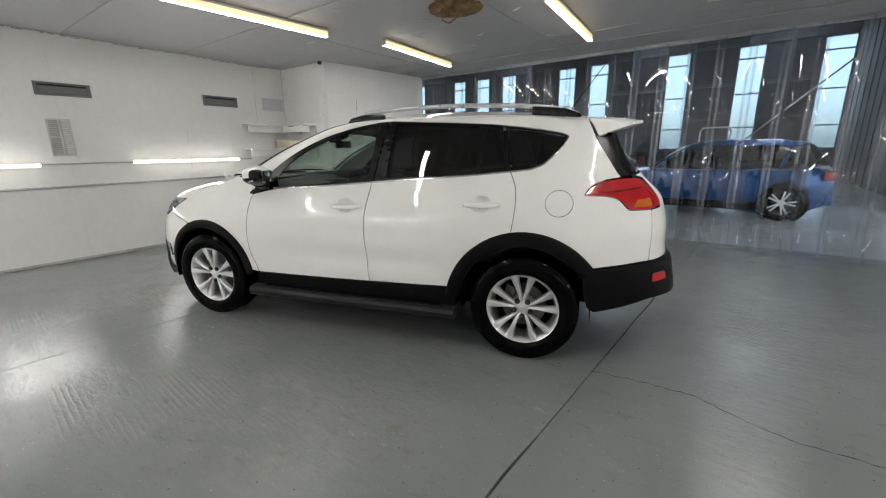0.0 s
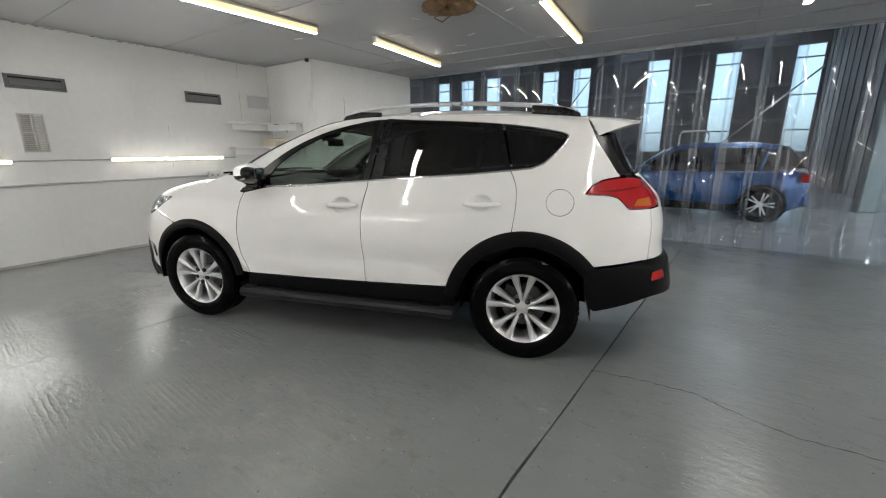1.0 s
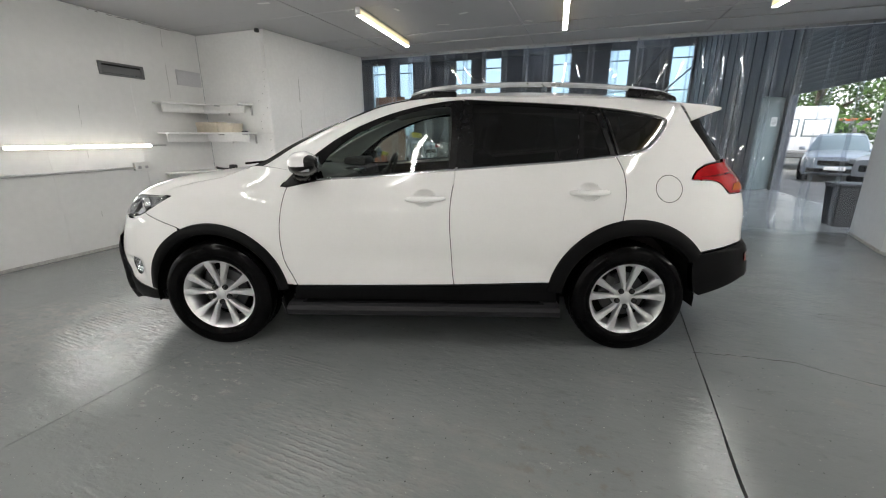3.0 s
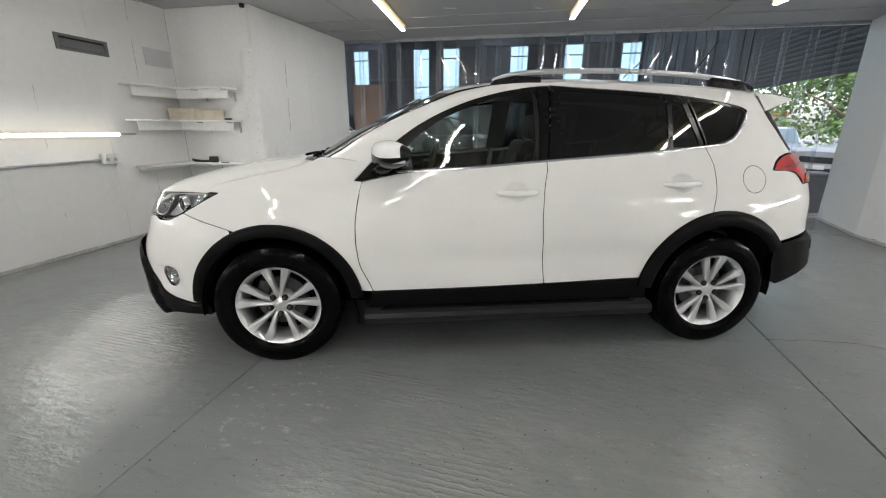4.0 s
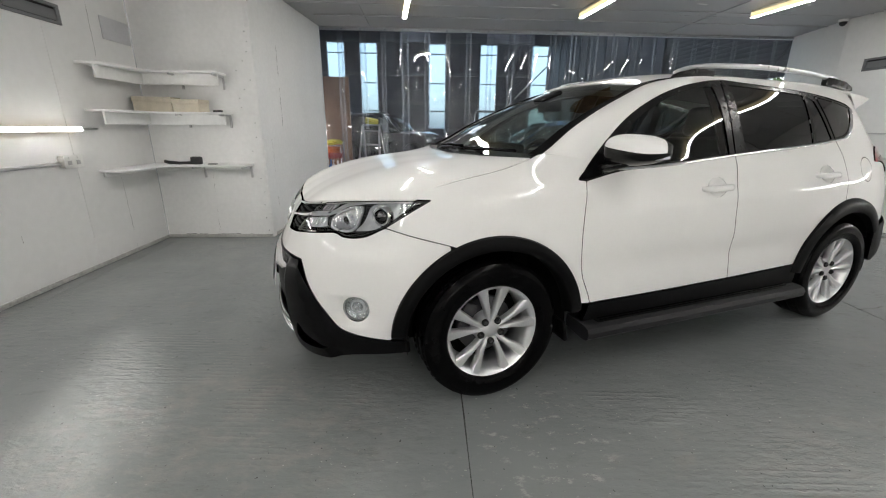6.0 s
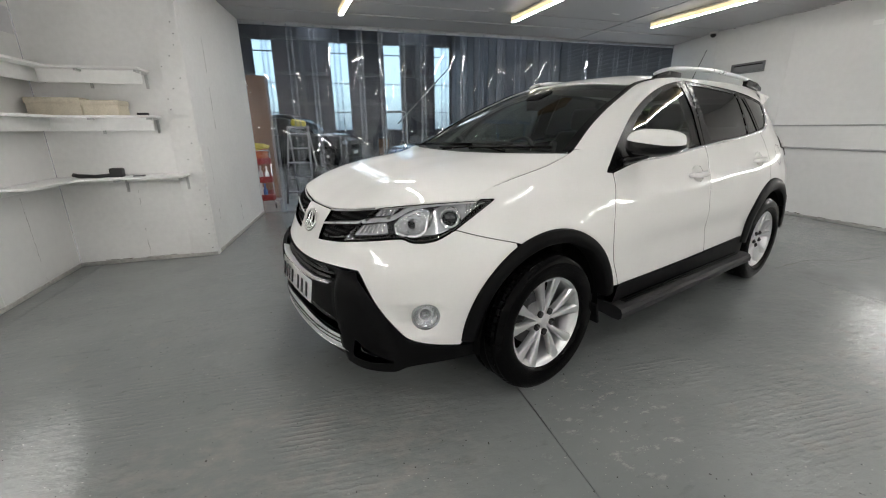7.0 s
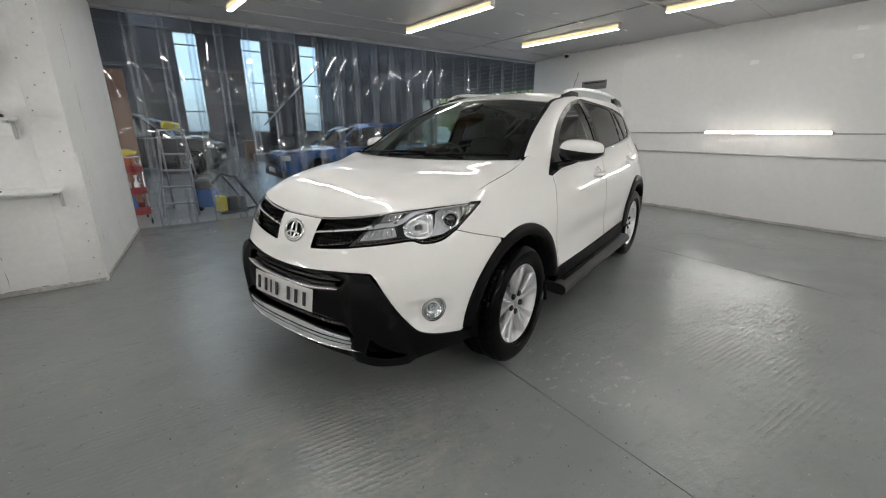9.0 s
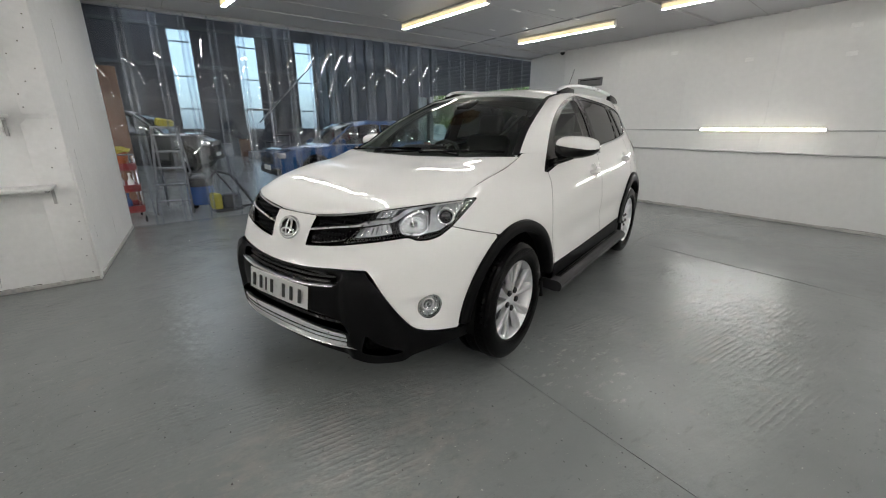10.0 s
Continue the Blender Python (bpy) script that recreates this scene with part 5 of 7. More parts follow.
    # sill and side step
    panel("sill", [(2.06, .432), (2.58, .437), (3.08, .447), (3.71, .467), (3.735, .37), (3.735, .30), (2.02, .29), (2.045, .36)], M_clad, off=0.006, side=_k, thick=0.05, label="black plastic sill")
    st = part("side_step", *(lambda X, Y: ([(x, -_k * y, z) for x in X for y, z in Y], [(i * len(Y) + j, i * len(Y) + (j + 1) % len(Y), (i + 1) * len(Y) + (j + 1) % len(Y), (i + 1) * len(Y) + j) for i in range(len(X) - 1) for j in range(len(Y))]
              + [tuple(range(len(Y)))[::-1], tuple(range((len(X) - 1) * len(Y), len(X) * len(Y)))]))(
        [0.49, 0.52, 2.18, 2.215], [(0.80, .27), (0.80, .335), (0.945, .332), (0.972, .322), (0.985, .30), (0.98, .27), (0.965, .258), (0.93, .255)]), M_grey_step, CAR, "dark grey running board", smooth=True)
    st.data.set_sharp_from_angle(angle=radians(30))
    bm = bmesh.new()
    bm.from_mesh(st.data)
    bmesh.ops.recalc_face_normals(bm, faces=bm.faces)
    bm.to_mesh(st.data)
    bm.free()
    box("tread_mat", (1.35, -_k * 0.892, .3365), (1.54, 0.10, 0.006), M_clad, st, 0.002, label="black ribbed rubber tread")
    for _i in range(5):
        box("tread_rib", (1.35, -_k * (0.856 + 0.018 * _i), .341), (1.50, 0.007, 0.006), M_rubber, st, 0.002)
    for _x in (0.75, 1.35, 1.95):
        box("bracket", (_x, -_k * 0.74, .30), (0.06, 0.22, 0.03), M_under, st, 0.004)

    # wheel arch mouldings and liners
    for _cx, _r0, _r1, _a0, _a1, _nm in ((0.0, .422, .49, 176, 8, "front"), (2.66, .435, .528, 172, 36, "rear")):
        prof = [(1.0, 0.002), (0.93, 0.017), (0.6, 0.024), (0.15, 0.026), (0.0, 0.018), (0.0, -0.06)]
        V, n = [], 44
        for i in range(n + 1):
            w = radians(_a0 + (_a1 - _a0) * i / n)
            for f, o in prof:
                r = _r0 + (_r1 - _r0) * f
                V.append(skin(s_at(_cx + r * math.cos(w)), .345 + r * math.sin(w), o))
        V = np.array(V)
        V[:, 1] *= -_k
        p = len(prof)
        fc = [(i * p + j, (i + 1) * p + j, (i + 1) * p + j + 1, i * p + j + 1) for i in range(n) for j in range(p - 1)]
        ob = part("arch_moulding", V, fc if _k > 0 else [f[::-1] for f in fc], M_clad, CAR, "black plastic wheel arch moulding", smooth=True)
        ob.data.set_sharp_from_angle(angle=radians(50))
        verts, fcs = [], []
        for i in range(25):
            w = radians(186 - 192 * i / 24)
            for v, r in ((.865, .425), (.5, .425), (.5, .15)):
                verts.append((_cx + r * math.cos(w), -_k * v, .345 + r * math.sin(w)))
        fcs = [(i * 3 + j, i * 3 + j + 1, (i + 1) * 3 + j + 1, (i + 1) * 3 + j) for i in range(24) for j in range(2)]
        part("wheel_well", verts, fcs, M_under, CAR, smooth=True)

    # tail lamp
    TAIL = [(4.54, 1.10), (4.58, 1.15), (4.67, 1.185), (4.80, 1.20), (5.02, 1.195), (5.17, 1.18), (5.16, 1.03), (5.02, 1.015), (4.82, 1.015), (4.78, 1.05), (4.75, 1.08), (4.68, 1.098)]
    tl = panel("tail_lamp", TAIL, M_red, off=lambda s, z: 0.006 + 0 * s, side=_k, thick=0.02, label="red and amber tail lamp")
    panel("indicator_lens", [(4.845, 1.03), (4.88, 1.075), (5.02, 1.085), (5.02, 1.03)], M_amber, tl, off=0.009, side=_k, thick=0.006, res=0.02)
    panel("lens_band", [(4.60, 1.118), (4.70, 1.128), (4.85, 1.14), (5.0, 1.15), (5.0, 1.142), (4.85, 1.128), (4.72, 1.114)], M_red_dark, tl, off=0.0085, side=_k, thick=0.006, res=0.02)
    panel("lens_end", [(5.045, 1.035), (5.045, 1.175), (5.15, 1.165), (5.14, 1.04)], M_red, tl, off=0.0085, side=_k, thick=0.006, res=0.02)
    # windscreen pillar: from the door frame's edge to the screen and the roof
    outer = skin(*np.array([(2.02, 1.10), (2.07, 1.152), (2.19, 1.252), (2.33, 1.352), (2.48, 1.432), (2.66, 1.502), (2.85, 1.552), (3.03, 1.582), (3.135, 1.598)]).T)
    inner = np.array([(0.27, .70, 1.168), (0.36, .672, 1.215), (0.50, .64, 1.30), (0.68, .61, 1.39), (0.86, .58, 1.465), (1.05, .548, 1.538), (1.22, .555, 1.572), (1.42, .562, 1.592), (1.605, .566, 1.602)])
    q = np.linspace(0, 1, 60)
    A, B = cubic(np.linspace(0, 1, 9), outer, q), cubic(np.linspace(0, 1, 9), inner, q)
    cross = np.linspace(0, 1, 9)[None, :, None]
    S = A[:, None] * (1 - cross) + B[:, None] * cross
    fade = (1 - np.clip((q - 0.72) / 0.28, 0, 1) ** 2)[:, None]
    S[..., 2] += (0.016 * 4 * cross * (1 - cross))[..., 0] * fade
    S[..., 1] += (0.010 * 4 * cross * (1 - cross))[..., 0] * fade
    patch("screen_pillar", S, M_paint, CAR, "white windscreen pillar", full=False, side=_k, down=(0, 0.0, -1), thick=0.02)
    e = np.linspace(-0.09, 0.11, 4)[None, :, None]
    seal = B[:46, None] * (1 - e) + A[:46, None] * e
    seal[..., 2] += 0.006 + (0.016 * 4 * np.clip(e, 0, 1) * (1 - np.clip(e, 0, 1)))[..., 0]
    seal[..., 1] += (0.010 * 4 * np.clip(e, 0, 1) * (1 - np.clip(e, 0, 1)))[..., 0]
    patch("screen_seal", seal, M_trim, CAR, "black rubber seal along the windscreen", full=False, side=_k, thick=0.008)

# ---- top panels ----
def hood_shape(a, b):
    ridge = 0.010 * (1 / (1 + np.exp((a - 0.62 + 0.25 * (1 - b)) * 13)))
    crown = 0.026 * (1 - a ** 2) * np.sin(np.pi * np.clip(b, 0, 1)) ** 0.8
    return crown + 0.7 * ridge * np.sin(np.pi * np.clip(b, 0, 1)) ** 0.5


HOOD = coons([(-.795, 0, .915), (-.79, .2, .925), (-.722, .49, .967), (-.55, .65, .988), (-.365, .748, .994)],
             [(.10, 0, 1.148), (.105, .3, 1.153), (.15, .55, 1.158), (.225, .745, 1.163)],
             [(-.795, 0, .915), (-.72, 0, .957), (-.6, 0, 1.003), (-.35, 0, 1.066), (-.1, 0, 1.11), (.10, 0, 1.148)],
             [(-.365, .748, .994), (-.30, .742, 1.028), (-.15, .740, 1.072), (.07, .742, 1.115), (.225, .745, 1.163)], 40, 44, hood_shape)
patch("bonnet", HOOD, M_paint, label="white bonnet with two raised creases", thick=0.015)
SCREEN = coons([(.125, 0, 1.145), (.15, .3, 1.148), (.20, .52, 1.152), (.275, .695, 1.168)],
               [(.98, 0, 1.570), (.99, .25, 1.565), (1.05, .545, 1.536)],
               [(.125, 0, 1.145), (.40, 0, 1.318), (.70, 0, 1.462), (.98, 0, 1.570)],
               [(.275, .695, 1.168), (.36, .67, 1.212), (.50, .637, 1.297), (.68, .607, 1.387), (.86, .577, 1.462), (1.05, .545, 1.536)], 24, 30)
patch("windscreen", SCREEN, M_screen, label="tinted windscreen glass", thick=0.004)
HEAD = SCREEN[-4:].copy()
ROOF = coons([(.98, 0, 1.578), (.99, .25, 1.572), (1.055, .548, 1.540)], [(3.03, 0, 1.602), (3.02, .3, 1.592), (2.995, .535, 1.566)],
             [(.98, 0, 1.578), (1.12, 0, 1.608), (1.35, 0, 1.638), (1.7, 0, 1.660), (2.05, 0, 1.666), (2.5, 0, 1.646), (2.85, 0, 1.615), (3.03, 0, 1.602)],
             [(1.055, .548, 1.540), (1.22, .556, 1.574), (1.42, .563, 1.594), (1.605, .567, 1.603), (2.06, .567, 1.606), (2.6, .556, 1.598), (2.995, .535, 1.566)], 30, 50,
             lambda a, b: 0.010 * np.sin(np.pi * a) * np.sin(np.pi * b))
patch("roof", ROOF, M_paint, label="white roof skin", thick=0.01)
SP = coons([(3.035, 0, 1.600), (3.025, .3, 1.590), (3.0, .537, 1.564)], [(3.36, 0, 1.562), (3.34, .3, 1.556), (3.255, .535, 1.536)],
           [(3.035, 0, 1.600), (3.2, 0, 1.585), (3.36, 0, 1.562)], [(3.0, .537, 1.564), (3.13, .54, 1.553), (3.255, .535, 1.536)], 20, 12)
_sp = patch("spoiler", SP, M_paint, label="white roof spoiler", thick=0.016)
UN = coons([(3.05, 0, 1.50), (3.04, .3, 1.49), (3.065, .56, 1.455)], [(3.35, 0, 1.548), (3.33, .3, 1.541), (3.248, .53, 1.521)],
           [(3.05, 0, 1.50), (3.2, 0, 1.525), (3.35, 0, 1.548)], [(3.065, .56, 1.455), (3.15, .55, 1.49), (3.248, .53, 1.521)], 20, 8)
patch("spoiler_underside", UN, M_paint, _sp, thick=0.002)
for _k in (1, -1):
    cheek = [(3.0, -.5375 * _k, 1.563), (3.13, -.5405 * _k, 1.552), (3.255, -.5355 * _k, 1.535), (3.248, -.5305 * _k, 1.52), (3.15, -.5505 * _k, 1.489), (3.066, -.5605 * _k, 1.454)]
    part("spoiler_cheek", cheek, [(0, 1, 2, 3, 4, 5) if _k > 0 else (5, 4, 3, 2, 1, 0)], M_paint, _sp)

# scuttle and wipers
SC = coons([(.098, 0, 1.134), (.105, .3, 1.140), (.148, .55, 1.146), (.225, .735, 1.152)], [(.24, 0, 1.20), (.25, .3, 1.196), (.30, .5, 1.196), (.35, .66, 1.20)],
           [(.098, 0, 1.134), (.17, 0, 1.138), (.24, 0, 1.165)], [(.225, .735, 1.152), (.28, .70, 1.16), (.34, .67, 1.17)], 20, 5)
SC[1:, :, 2] = 1.138 + 0 * SC[1:, :, 2]
_sc = patch("scuttle", SC, M_clad, label="black plastic scuttle below the windscreen", thick=0.03)
for _y0, _y1, _x1 in ((0.30, -0.28, 0.20), (-0.35, -0.02, 0.21), ):
    wp = tube("wiper_arm", [(0.16, _y0, 1.165), (0.19, (_y0 + _y1) / 2, 1.178), (_x1, _y1, 1.188)], 0.009, M_trim, CAR, 8, "black wiper arm")
    tube("wiper_blade", [(0.155, _y0 + 0.32, 1.172), (0.178, _y0, 1.188), (0.185, _y0 - 0.32, 1.192)], 0.008, M_rubber, wp, 6)
part("screen_band", *(lambda B: ([tuple(p) for p in B.reshape(-1, 3)], [(i * B.shape[1] + j, i * B.shape[1] + j + 1, (i + 1) * B.shape[1] + j + 1, (i + 1) * B.shape[1] + j) for i in range(B.shape[0] - 1) for j in range(B.shape[1] - 1)]))(
    (lambda h: np.concatenate([(h * np.array([1, -1, 1]))[:, ::-1][:, :-1], h], 1))(HEAD - np.array([0, 0, 0.006]))), M_trim, CAR, "black ceramic band along the screen's top")

# ---- nose ----
WHITE = mirrored([(0, .908), (.17, .912), (.15, .772), (.28, .786), (.41, .802), (.53, .822), (.69, .842), (.78, .852), (.82, .834), (.88, .832), (.94, .842), (1.02, .879), (1.12, .849), (1.305, .800),
                  *arch(0, .475, 117, 175, 7), (1.03, .358), (.89, .376), (.79, .407), (.73, .467), (.65, .587), (.595, .675), (.56, .706), (.44, .700), (.38, .697), (.15, .678), (0, .675)])
FOG = (.875, .508)


def fog_dip(s, z):
    """A shallow scoop round each fog lamp, sharpest along its upper inner edge."""
    a = np.abs(s)
    return -0.018 * np.clip((a - 0.70) / 0.10, 0, 1) * np.clip((0.975 - a) / 0.07, 0, 1) * np.clip((.580 - z) / .035, 0, 1) * np.clip((z - .420) / .07, 0, 1)


panel("front_bumper", WHITE, M_paint, gap=0.0006, res=0.018, off=fog_dip, holes=[ellipse(FOG[0], FOG[1], .063, .063, 30), ellipse(-FOG[0], FOG[1], .063, .063, 30)], label="white upper bumper skin")
for _k in (1, -1):
    f = panel("fog_lamp", ellipse(FOG[0], FOG[1], .058, .058, 30), M_bowl, off=lambda s, z: -0.016 - 0.030 * np.clip(1 - ((np.abs(s) - FOG[0]) ** 2 + (z - FOG[1]) ** 2) / .0034, 0, 1), side=_k, thick=0.01, gap=0, res=0.010, label="round chrome fog lamp")
    panel("fog_bezel", ellipse(FOG[0], FOG[1], .064, .064, 30), M_chrome, f, off=-0.012, side=_k, thick=0.03, gap=0, holes=[ellipse(FOG[0], FOG[1], .055, .055, 30)], res=0.012)
    panel("fog_lens", ellipse(FOG[0], FOG[1], .056, .056, 30), M_lens, f, off=lambda s, z: -0.012 + 0.010 * np.clip(1 - ((s - FOG[0]) ** 2 + (z - FOG[1]) ** 2) / .0036, 0, 1), side=_k, rim=False, gap=0, res=0.012)
    _p = skin(FOG[0], FOG[1], -0.03)
    _d = skin(FOG[0], FOG[1], 0.0) - _p
    _rot = Vector((_d[0], -_k * _d[1], _d[2])).normalized().to_track_quat("Z", "Y").to_matrix().to_4x4()
    lathe("bulb_shield", [(0.0, 0.012), (0.010, 0.010), (0.015, 0.002), (0.016, -0.012)], M_bowl, f, 20, Matrix.Translation((_p[0], -_k * _p[1], _p[2])) @ _rot)
    lathe("shield_ring", [(0.026, -0.004), (0.030, 0.002), (0.034, -0.006)], M_silver, f, 24, Matrix.Translation((_p[0], -_k * _p[1], _p[2])) @ _rot)
    # head lamp
    HL = [(.41, .808), (.50, .885), (.59, .960), (.74, .974), (.90, .984), (1.06, .990), (1.225, .991), (1.20, .972), (1.11, .928), (1.02, .882), (.94, .849), (.88, .839), (.82, .840), (.78, .858), (.69, .849), (.53, .829)]
    hl = panel("head_lamp", HL, M_lamp_dark, off=-0.050, side=_k, thick=0.01, gap=0.001, label="clear head lamp with chrome reflectors")
    panel("lamp_wall", HL, M_lamp_dark, hl, off=-0.004, side=_k, thick=0.05, gap=0.002, holes=[shrunk(rounded(HL), 0.007)])
    panel("lens", HL, M_lens, hl, off=0.002, side=_k, rim=False, gap=0.002, label="clear glossy lens")
    panel("indicator_block", [(.594, .926), (.632, .957), (.752, .962), (.702, .932)], M_lamp_chrome, hl, off=-0.024, side=_k, thick=0.02, gap=0, res=0.012, label="faceted indicator block")
    panel("running_light", [(.470, .836), (.511, .882), (.685, .904), (.700, .866), (.64, .856), (.56, .848)], M_lamp_chrome, hl, off=-0.024, side=_k, thick=0.02, gap=0, res=0.012, label="faceted running light block")
    panel("chrome_divider", [(.505, .888), (.575, .919), (.700, .926), (.80, .968), (.92, .979), (1.06, .984), (1.06, .977), (.92, .970), (.82, .957), (.715, .912), (.60, .902)], M_silver, hl, off=-0.016, side=_k, thick=0.03, gap=0, res=0.014)
    for _i in range(6):
        strip("reflector_rib", [(.512 + .032 * _i, .850 + .004 * _i), (.538 + .027 * _i, .888 + .003 * _i)], 0.005, M_chrome, hl, off=-0.019, thick=0.02, side=_k)
    for _i in range(4):
        strip("reflector_rib", [(.630 + .024 * _i, .930), (.655 + .024 * _i, .957)], 0.004, M_chrome, hl, off=-0.019, thick=0.02, side=_k)
    # inner reflector: a drop-shaped dish with a bulb shield
    DISH = [(.738, .905), (.775, .934), (.815, .947), (.872, .962), (.908, .954), (.903, .925), (.888, .878), (.862, .862), (.834, .857), (.78, .861), (.745, .874)]
    panel("reflector_bowl", DISH, M_bowl, hl, off=bowl(.825, .905, .095, .062, .030), side=_k, gap=-0.004, thick=0.004, res=0.010, rim=False, label="chrome drop-shaped lamp dish")
    panel("bowl_rim", DISH, M_silver, hl, off=-0.002, side=_k, thick=0.03, gap=0, res=0.02, holes=[shrunk(rounded(DISH), 0.006)])
    # outer reflector: a silver field round a dark projector eye
    FIELD = [(.872, .858), (.915, .895), (.940, .955), (.985, .973), (1.065, .978), (1.16, .982), (1.10, .935), (1.03, .892), (.96, .862)]
    panel("reflector_field", FIELD, M_lamp_chrome, hl, off=-0.026, side=_k, thick=0.02, gap=0, res=0.012, label="bright faceted lamp field")
    for _i in range(5):
        strip("reflector_rib", [(1.085 + .020 * _i, .934 + .010 * _i), (1.10 + .022 * _i, .980)], 0.004, M_chrome, hl, off=-0.016, thick=0.02, side=_k)
    for _s0, _z0, _r, _deep in ((.826, .902, .019, -0.020), (1.003, .926, .040, -0.002)):
        p, q = skin(_s0, _z0, _deep), skin(_s0, _z0, 0.03)
        fwd = Vector((q[0] - p[0] - 0.012, -_k * (q[1] - p[1]) * 0.8, (q[2] - p[2]) * 0.4)).normalized()
        mt = Matrix.Translation((p[0], -_k * p[1], p[2])) @ fwd.to_track_quat("Z", "Y").to_matrix().to_4x4()
        lathe("projector_ring", [(_r * 0.74, -0.008), (_r * 0.80, 0.006), (_r * 0.98, 0.010), (_r * 1.12, 0.004), (_r * 1.18, -0.02)], M_chrome, hl, 32, mt, "chrome ring round the lamp eye")
        lathe("projector", [(0.0, 0.010), (_r * 0.3, 0.009), (_r * 0.55, 0.005), (_r * 0.74, -0.004), (_r * 0.78, -0.02)], M_eye, hl, 28, mt, "dark glossy lamp eye")
    # upper grille slots
    UP = [(.185, .908), (.30, .920), (.42, .935), (.575, .953), (.535, .915), (.49, .898), (.34, .880), (.178, .852)]
    LO = [(.175, .842), (.34, .869), (.475, .886), (.43, .845), (.395, .818), (.28, .800), (.158, .782)]
    for _o in (UP, LO):
        g = panel("grille_slot", _o, M_trim, off=-0.03, side=_k, thick=0.01, gap=-0.004, res=0.03, label="black mesh grille slot")
        zs = [z for _, z in _o]
        for _i in range(4):
            zz = min(zs) + (max(zs) - min(zs)) * (_i + 0.8) / 4.8
            xs = [s for s in np.linspace(0.15, 0.6, 46) if inside(shrunk(rounded(_o), 0.006), np.array([[s, zz]]))[0]]
            if len(xs) > 3:
                strip("grille_bar", [(xs[0], zz), (xs[-1], zz + 0.0)], 0.004, M_clad, g, off=-0.012, thick=0.03, side=_k)
        for _s in np.linspace(0.18, 0.56, 16):
            col = [z for z in np.linspace(min(zs), max(zs), 40) if inside(shrunk(rounded(_o), 0.005), np.array([[_s, z]]))[0]]
            if len(col) > 4:
                strip("grille_bar", [(_s, col[0]), (_s, col[-1])], 0.003, M_clad, g, off=-0.014, thick=0.03, side=_k)
    panel("grille_wing", [(.15, .845), (.34, .874), (.49, .8905), (.56, .905), (.54, .916), (.49, .8995), (.34, .882), (.16, .855)], M_silver, off=0.004, gap=0, side=_k, thick=0.04, res=0.02, label="silver bar between the grille slots")
    panel("grille_top", [(.165, .909), (.30, .921), (.42, .936), (.585, .955), (.59, .962), (.42, .944), (.30, .929), (.165, .916)], M_chrome, off=0.0, gap=0, side=_k, thick=0.03, res=0.02)

# plain oval emblem
_e = skin(0.0, .838, 0.012)
em = tagged(holder("emblem", pose(_e[0], 0, _e[2], 0, -62, 0)), "", "")
em.parent = CAR
em.matrix_basis = pose(_e[0] + 0.004, 0, _e[2], 0, -68, 0)
def oval(a, c, x=0.0, z=0.0, n=36):
    return [(x + a * math.cos(w), c * math.sin(w), z) for w in np.linspace(0, 2 * math.pi, n, endpoint=False)]


prism("backing", [(x, y) for x, y, _ in oval(0.052, 0.074)], 0.006, pose(0, 0, -0.006), M_trim, em)
tube("outer_ring", oval(0.053, 0.076, 0, 0.003), 0.0095, M_chrome, em, 8, closed=True)
tube("inner_ring", oval(0.016, 0.052, -0.022, 0.006), 0.0075, M_chrome, em, 8, closed=True)
tube("inner_ring", oval(0.044, 0.020, 0.002, 0.006), 0.0075, M_chrome, em, 8, closed=True)

# black lower bumper with two mouths
MOUTH = mirrored([(0, .662), (.15, .666), (.37, .684), (.43, .668), (.405, .628), (.22, .606), (0, .602)])
INTAKE = mirrored([(0, .475), (.35, .47), (.44, .44), (.485, .398), (.23, .408), (0, .414)])
CORNER = [(.56, .40), (.60, .36), (.70, .315), (.73, .30), (.62, .285), (.53, .30)]
LOWER = mirrored([(0, .672), (.15, .675), (.38, .694), (.44, .698), (.56, .704), (.598, .668), (.656, .58), (.735, .462), (.795, .402), (.89, .372), (1.03, .354), (1.12, .354), (1.125, .285), (.85, .268), (.73, .235), (.55, .222), (.45, .25), (.2, .262), (0, .262)])


def horn(s, z):
    a = np.abs(s)
    return 0.004 + 0.026 * np.clip((a - 0.43) / 0.04, 0, 1) * np.clip((0.76 - (z - .3) * .35 - a) / 0.05, 0, 1) * np.clip((.71 - z) / .03, 0, 1)


_lb = panel("lower_bumper", LOWER, M_clad, off=horn, holes=[MOUTH, INTAKE, CORNER, [(-s, z) for s, z in CORNER]], thick=0.05, label="black plastic lower bumper")
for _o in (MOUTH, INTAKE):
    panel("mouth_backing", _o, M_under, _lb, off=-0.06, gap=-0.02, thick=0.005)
for _o in (CORNER, [(-s, z) for s, z in CORNER]):
    panel("corner_pocket", _o, M_trim, _lb, off=-0.03, gap=-0.01, thick=0.005)
for _z, _w in ((.618, .36), (.640, .39), (.660, .33)):
    strip("mouth_bar", [(-_w, _z + .016 * (_w > .35)), (-.2, _z + .004), (0, _z), (.2, _z + .004), (_w, _z + .016 * (_w > .35))], 0.004, M_trim, _lb, off=-0.02, thick=0.03)
for _z in (.43, .455):
    strip("intake_bar", [(-.42, _z), (.42, _z)], 0.005, M_trim, _lb, off=-0.02, thick=0.03)
strip("chrome_blade", [(-.40, .626), (-.22, .608), (0, .603), (.22, .608), (.40, .626)], 0.0085, M_chrome, _lb, off=0.016, thick=0.02, label="chrome blade under the grille mouth")
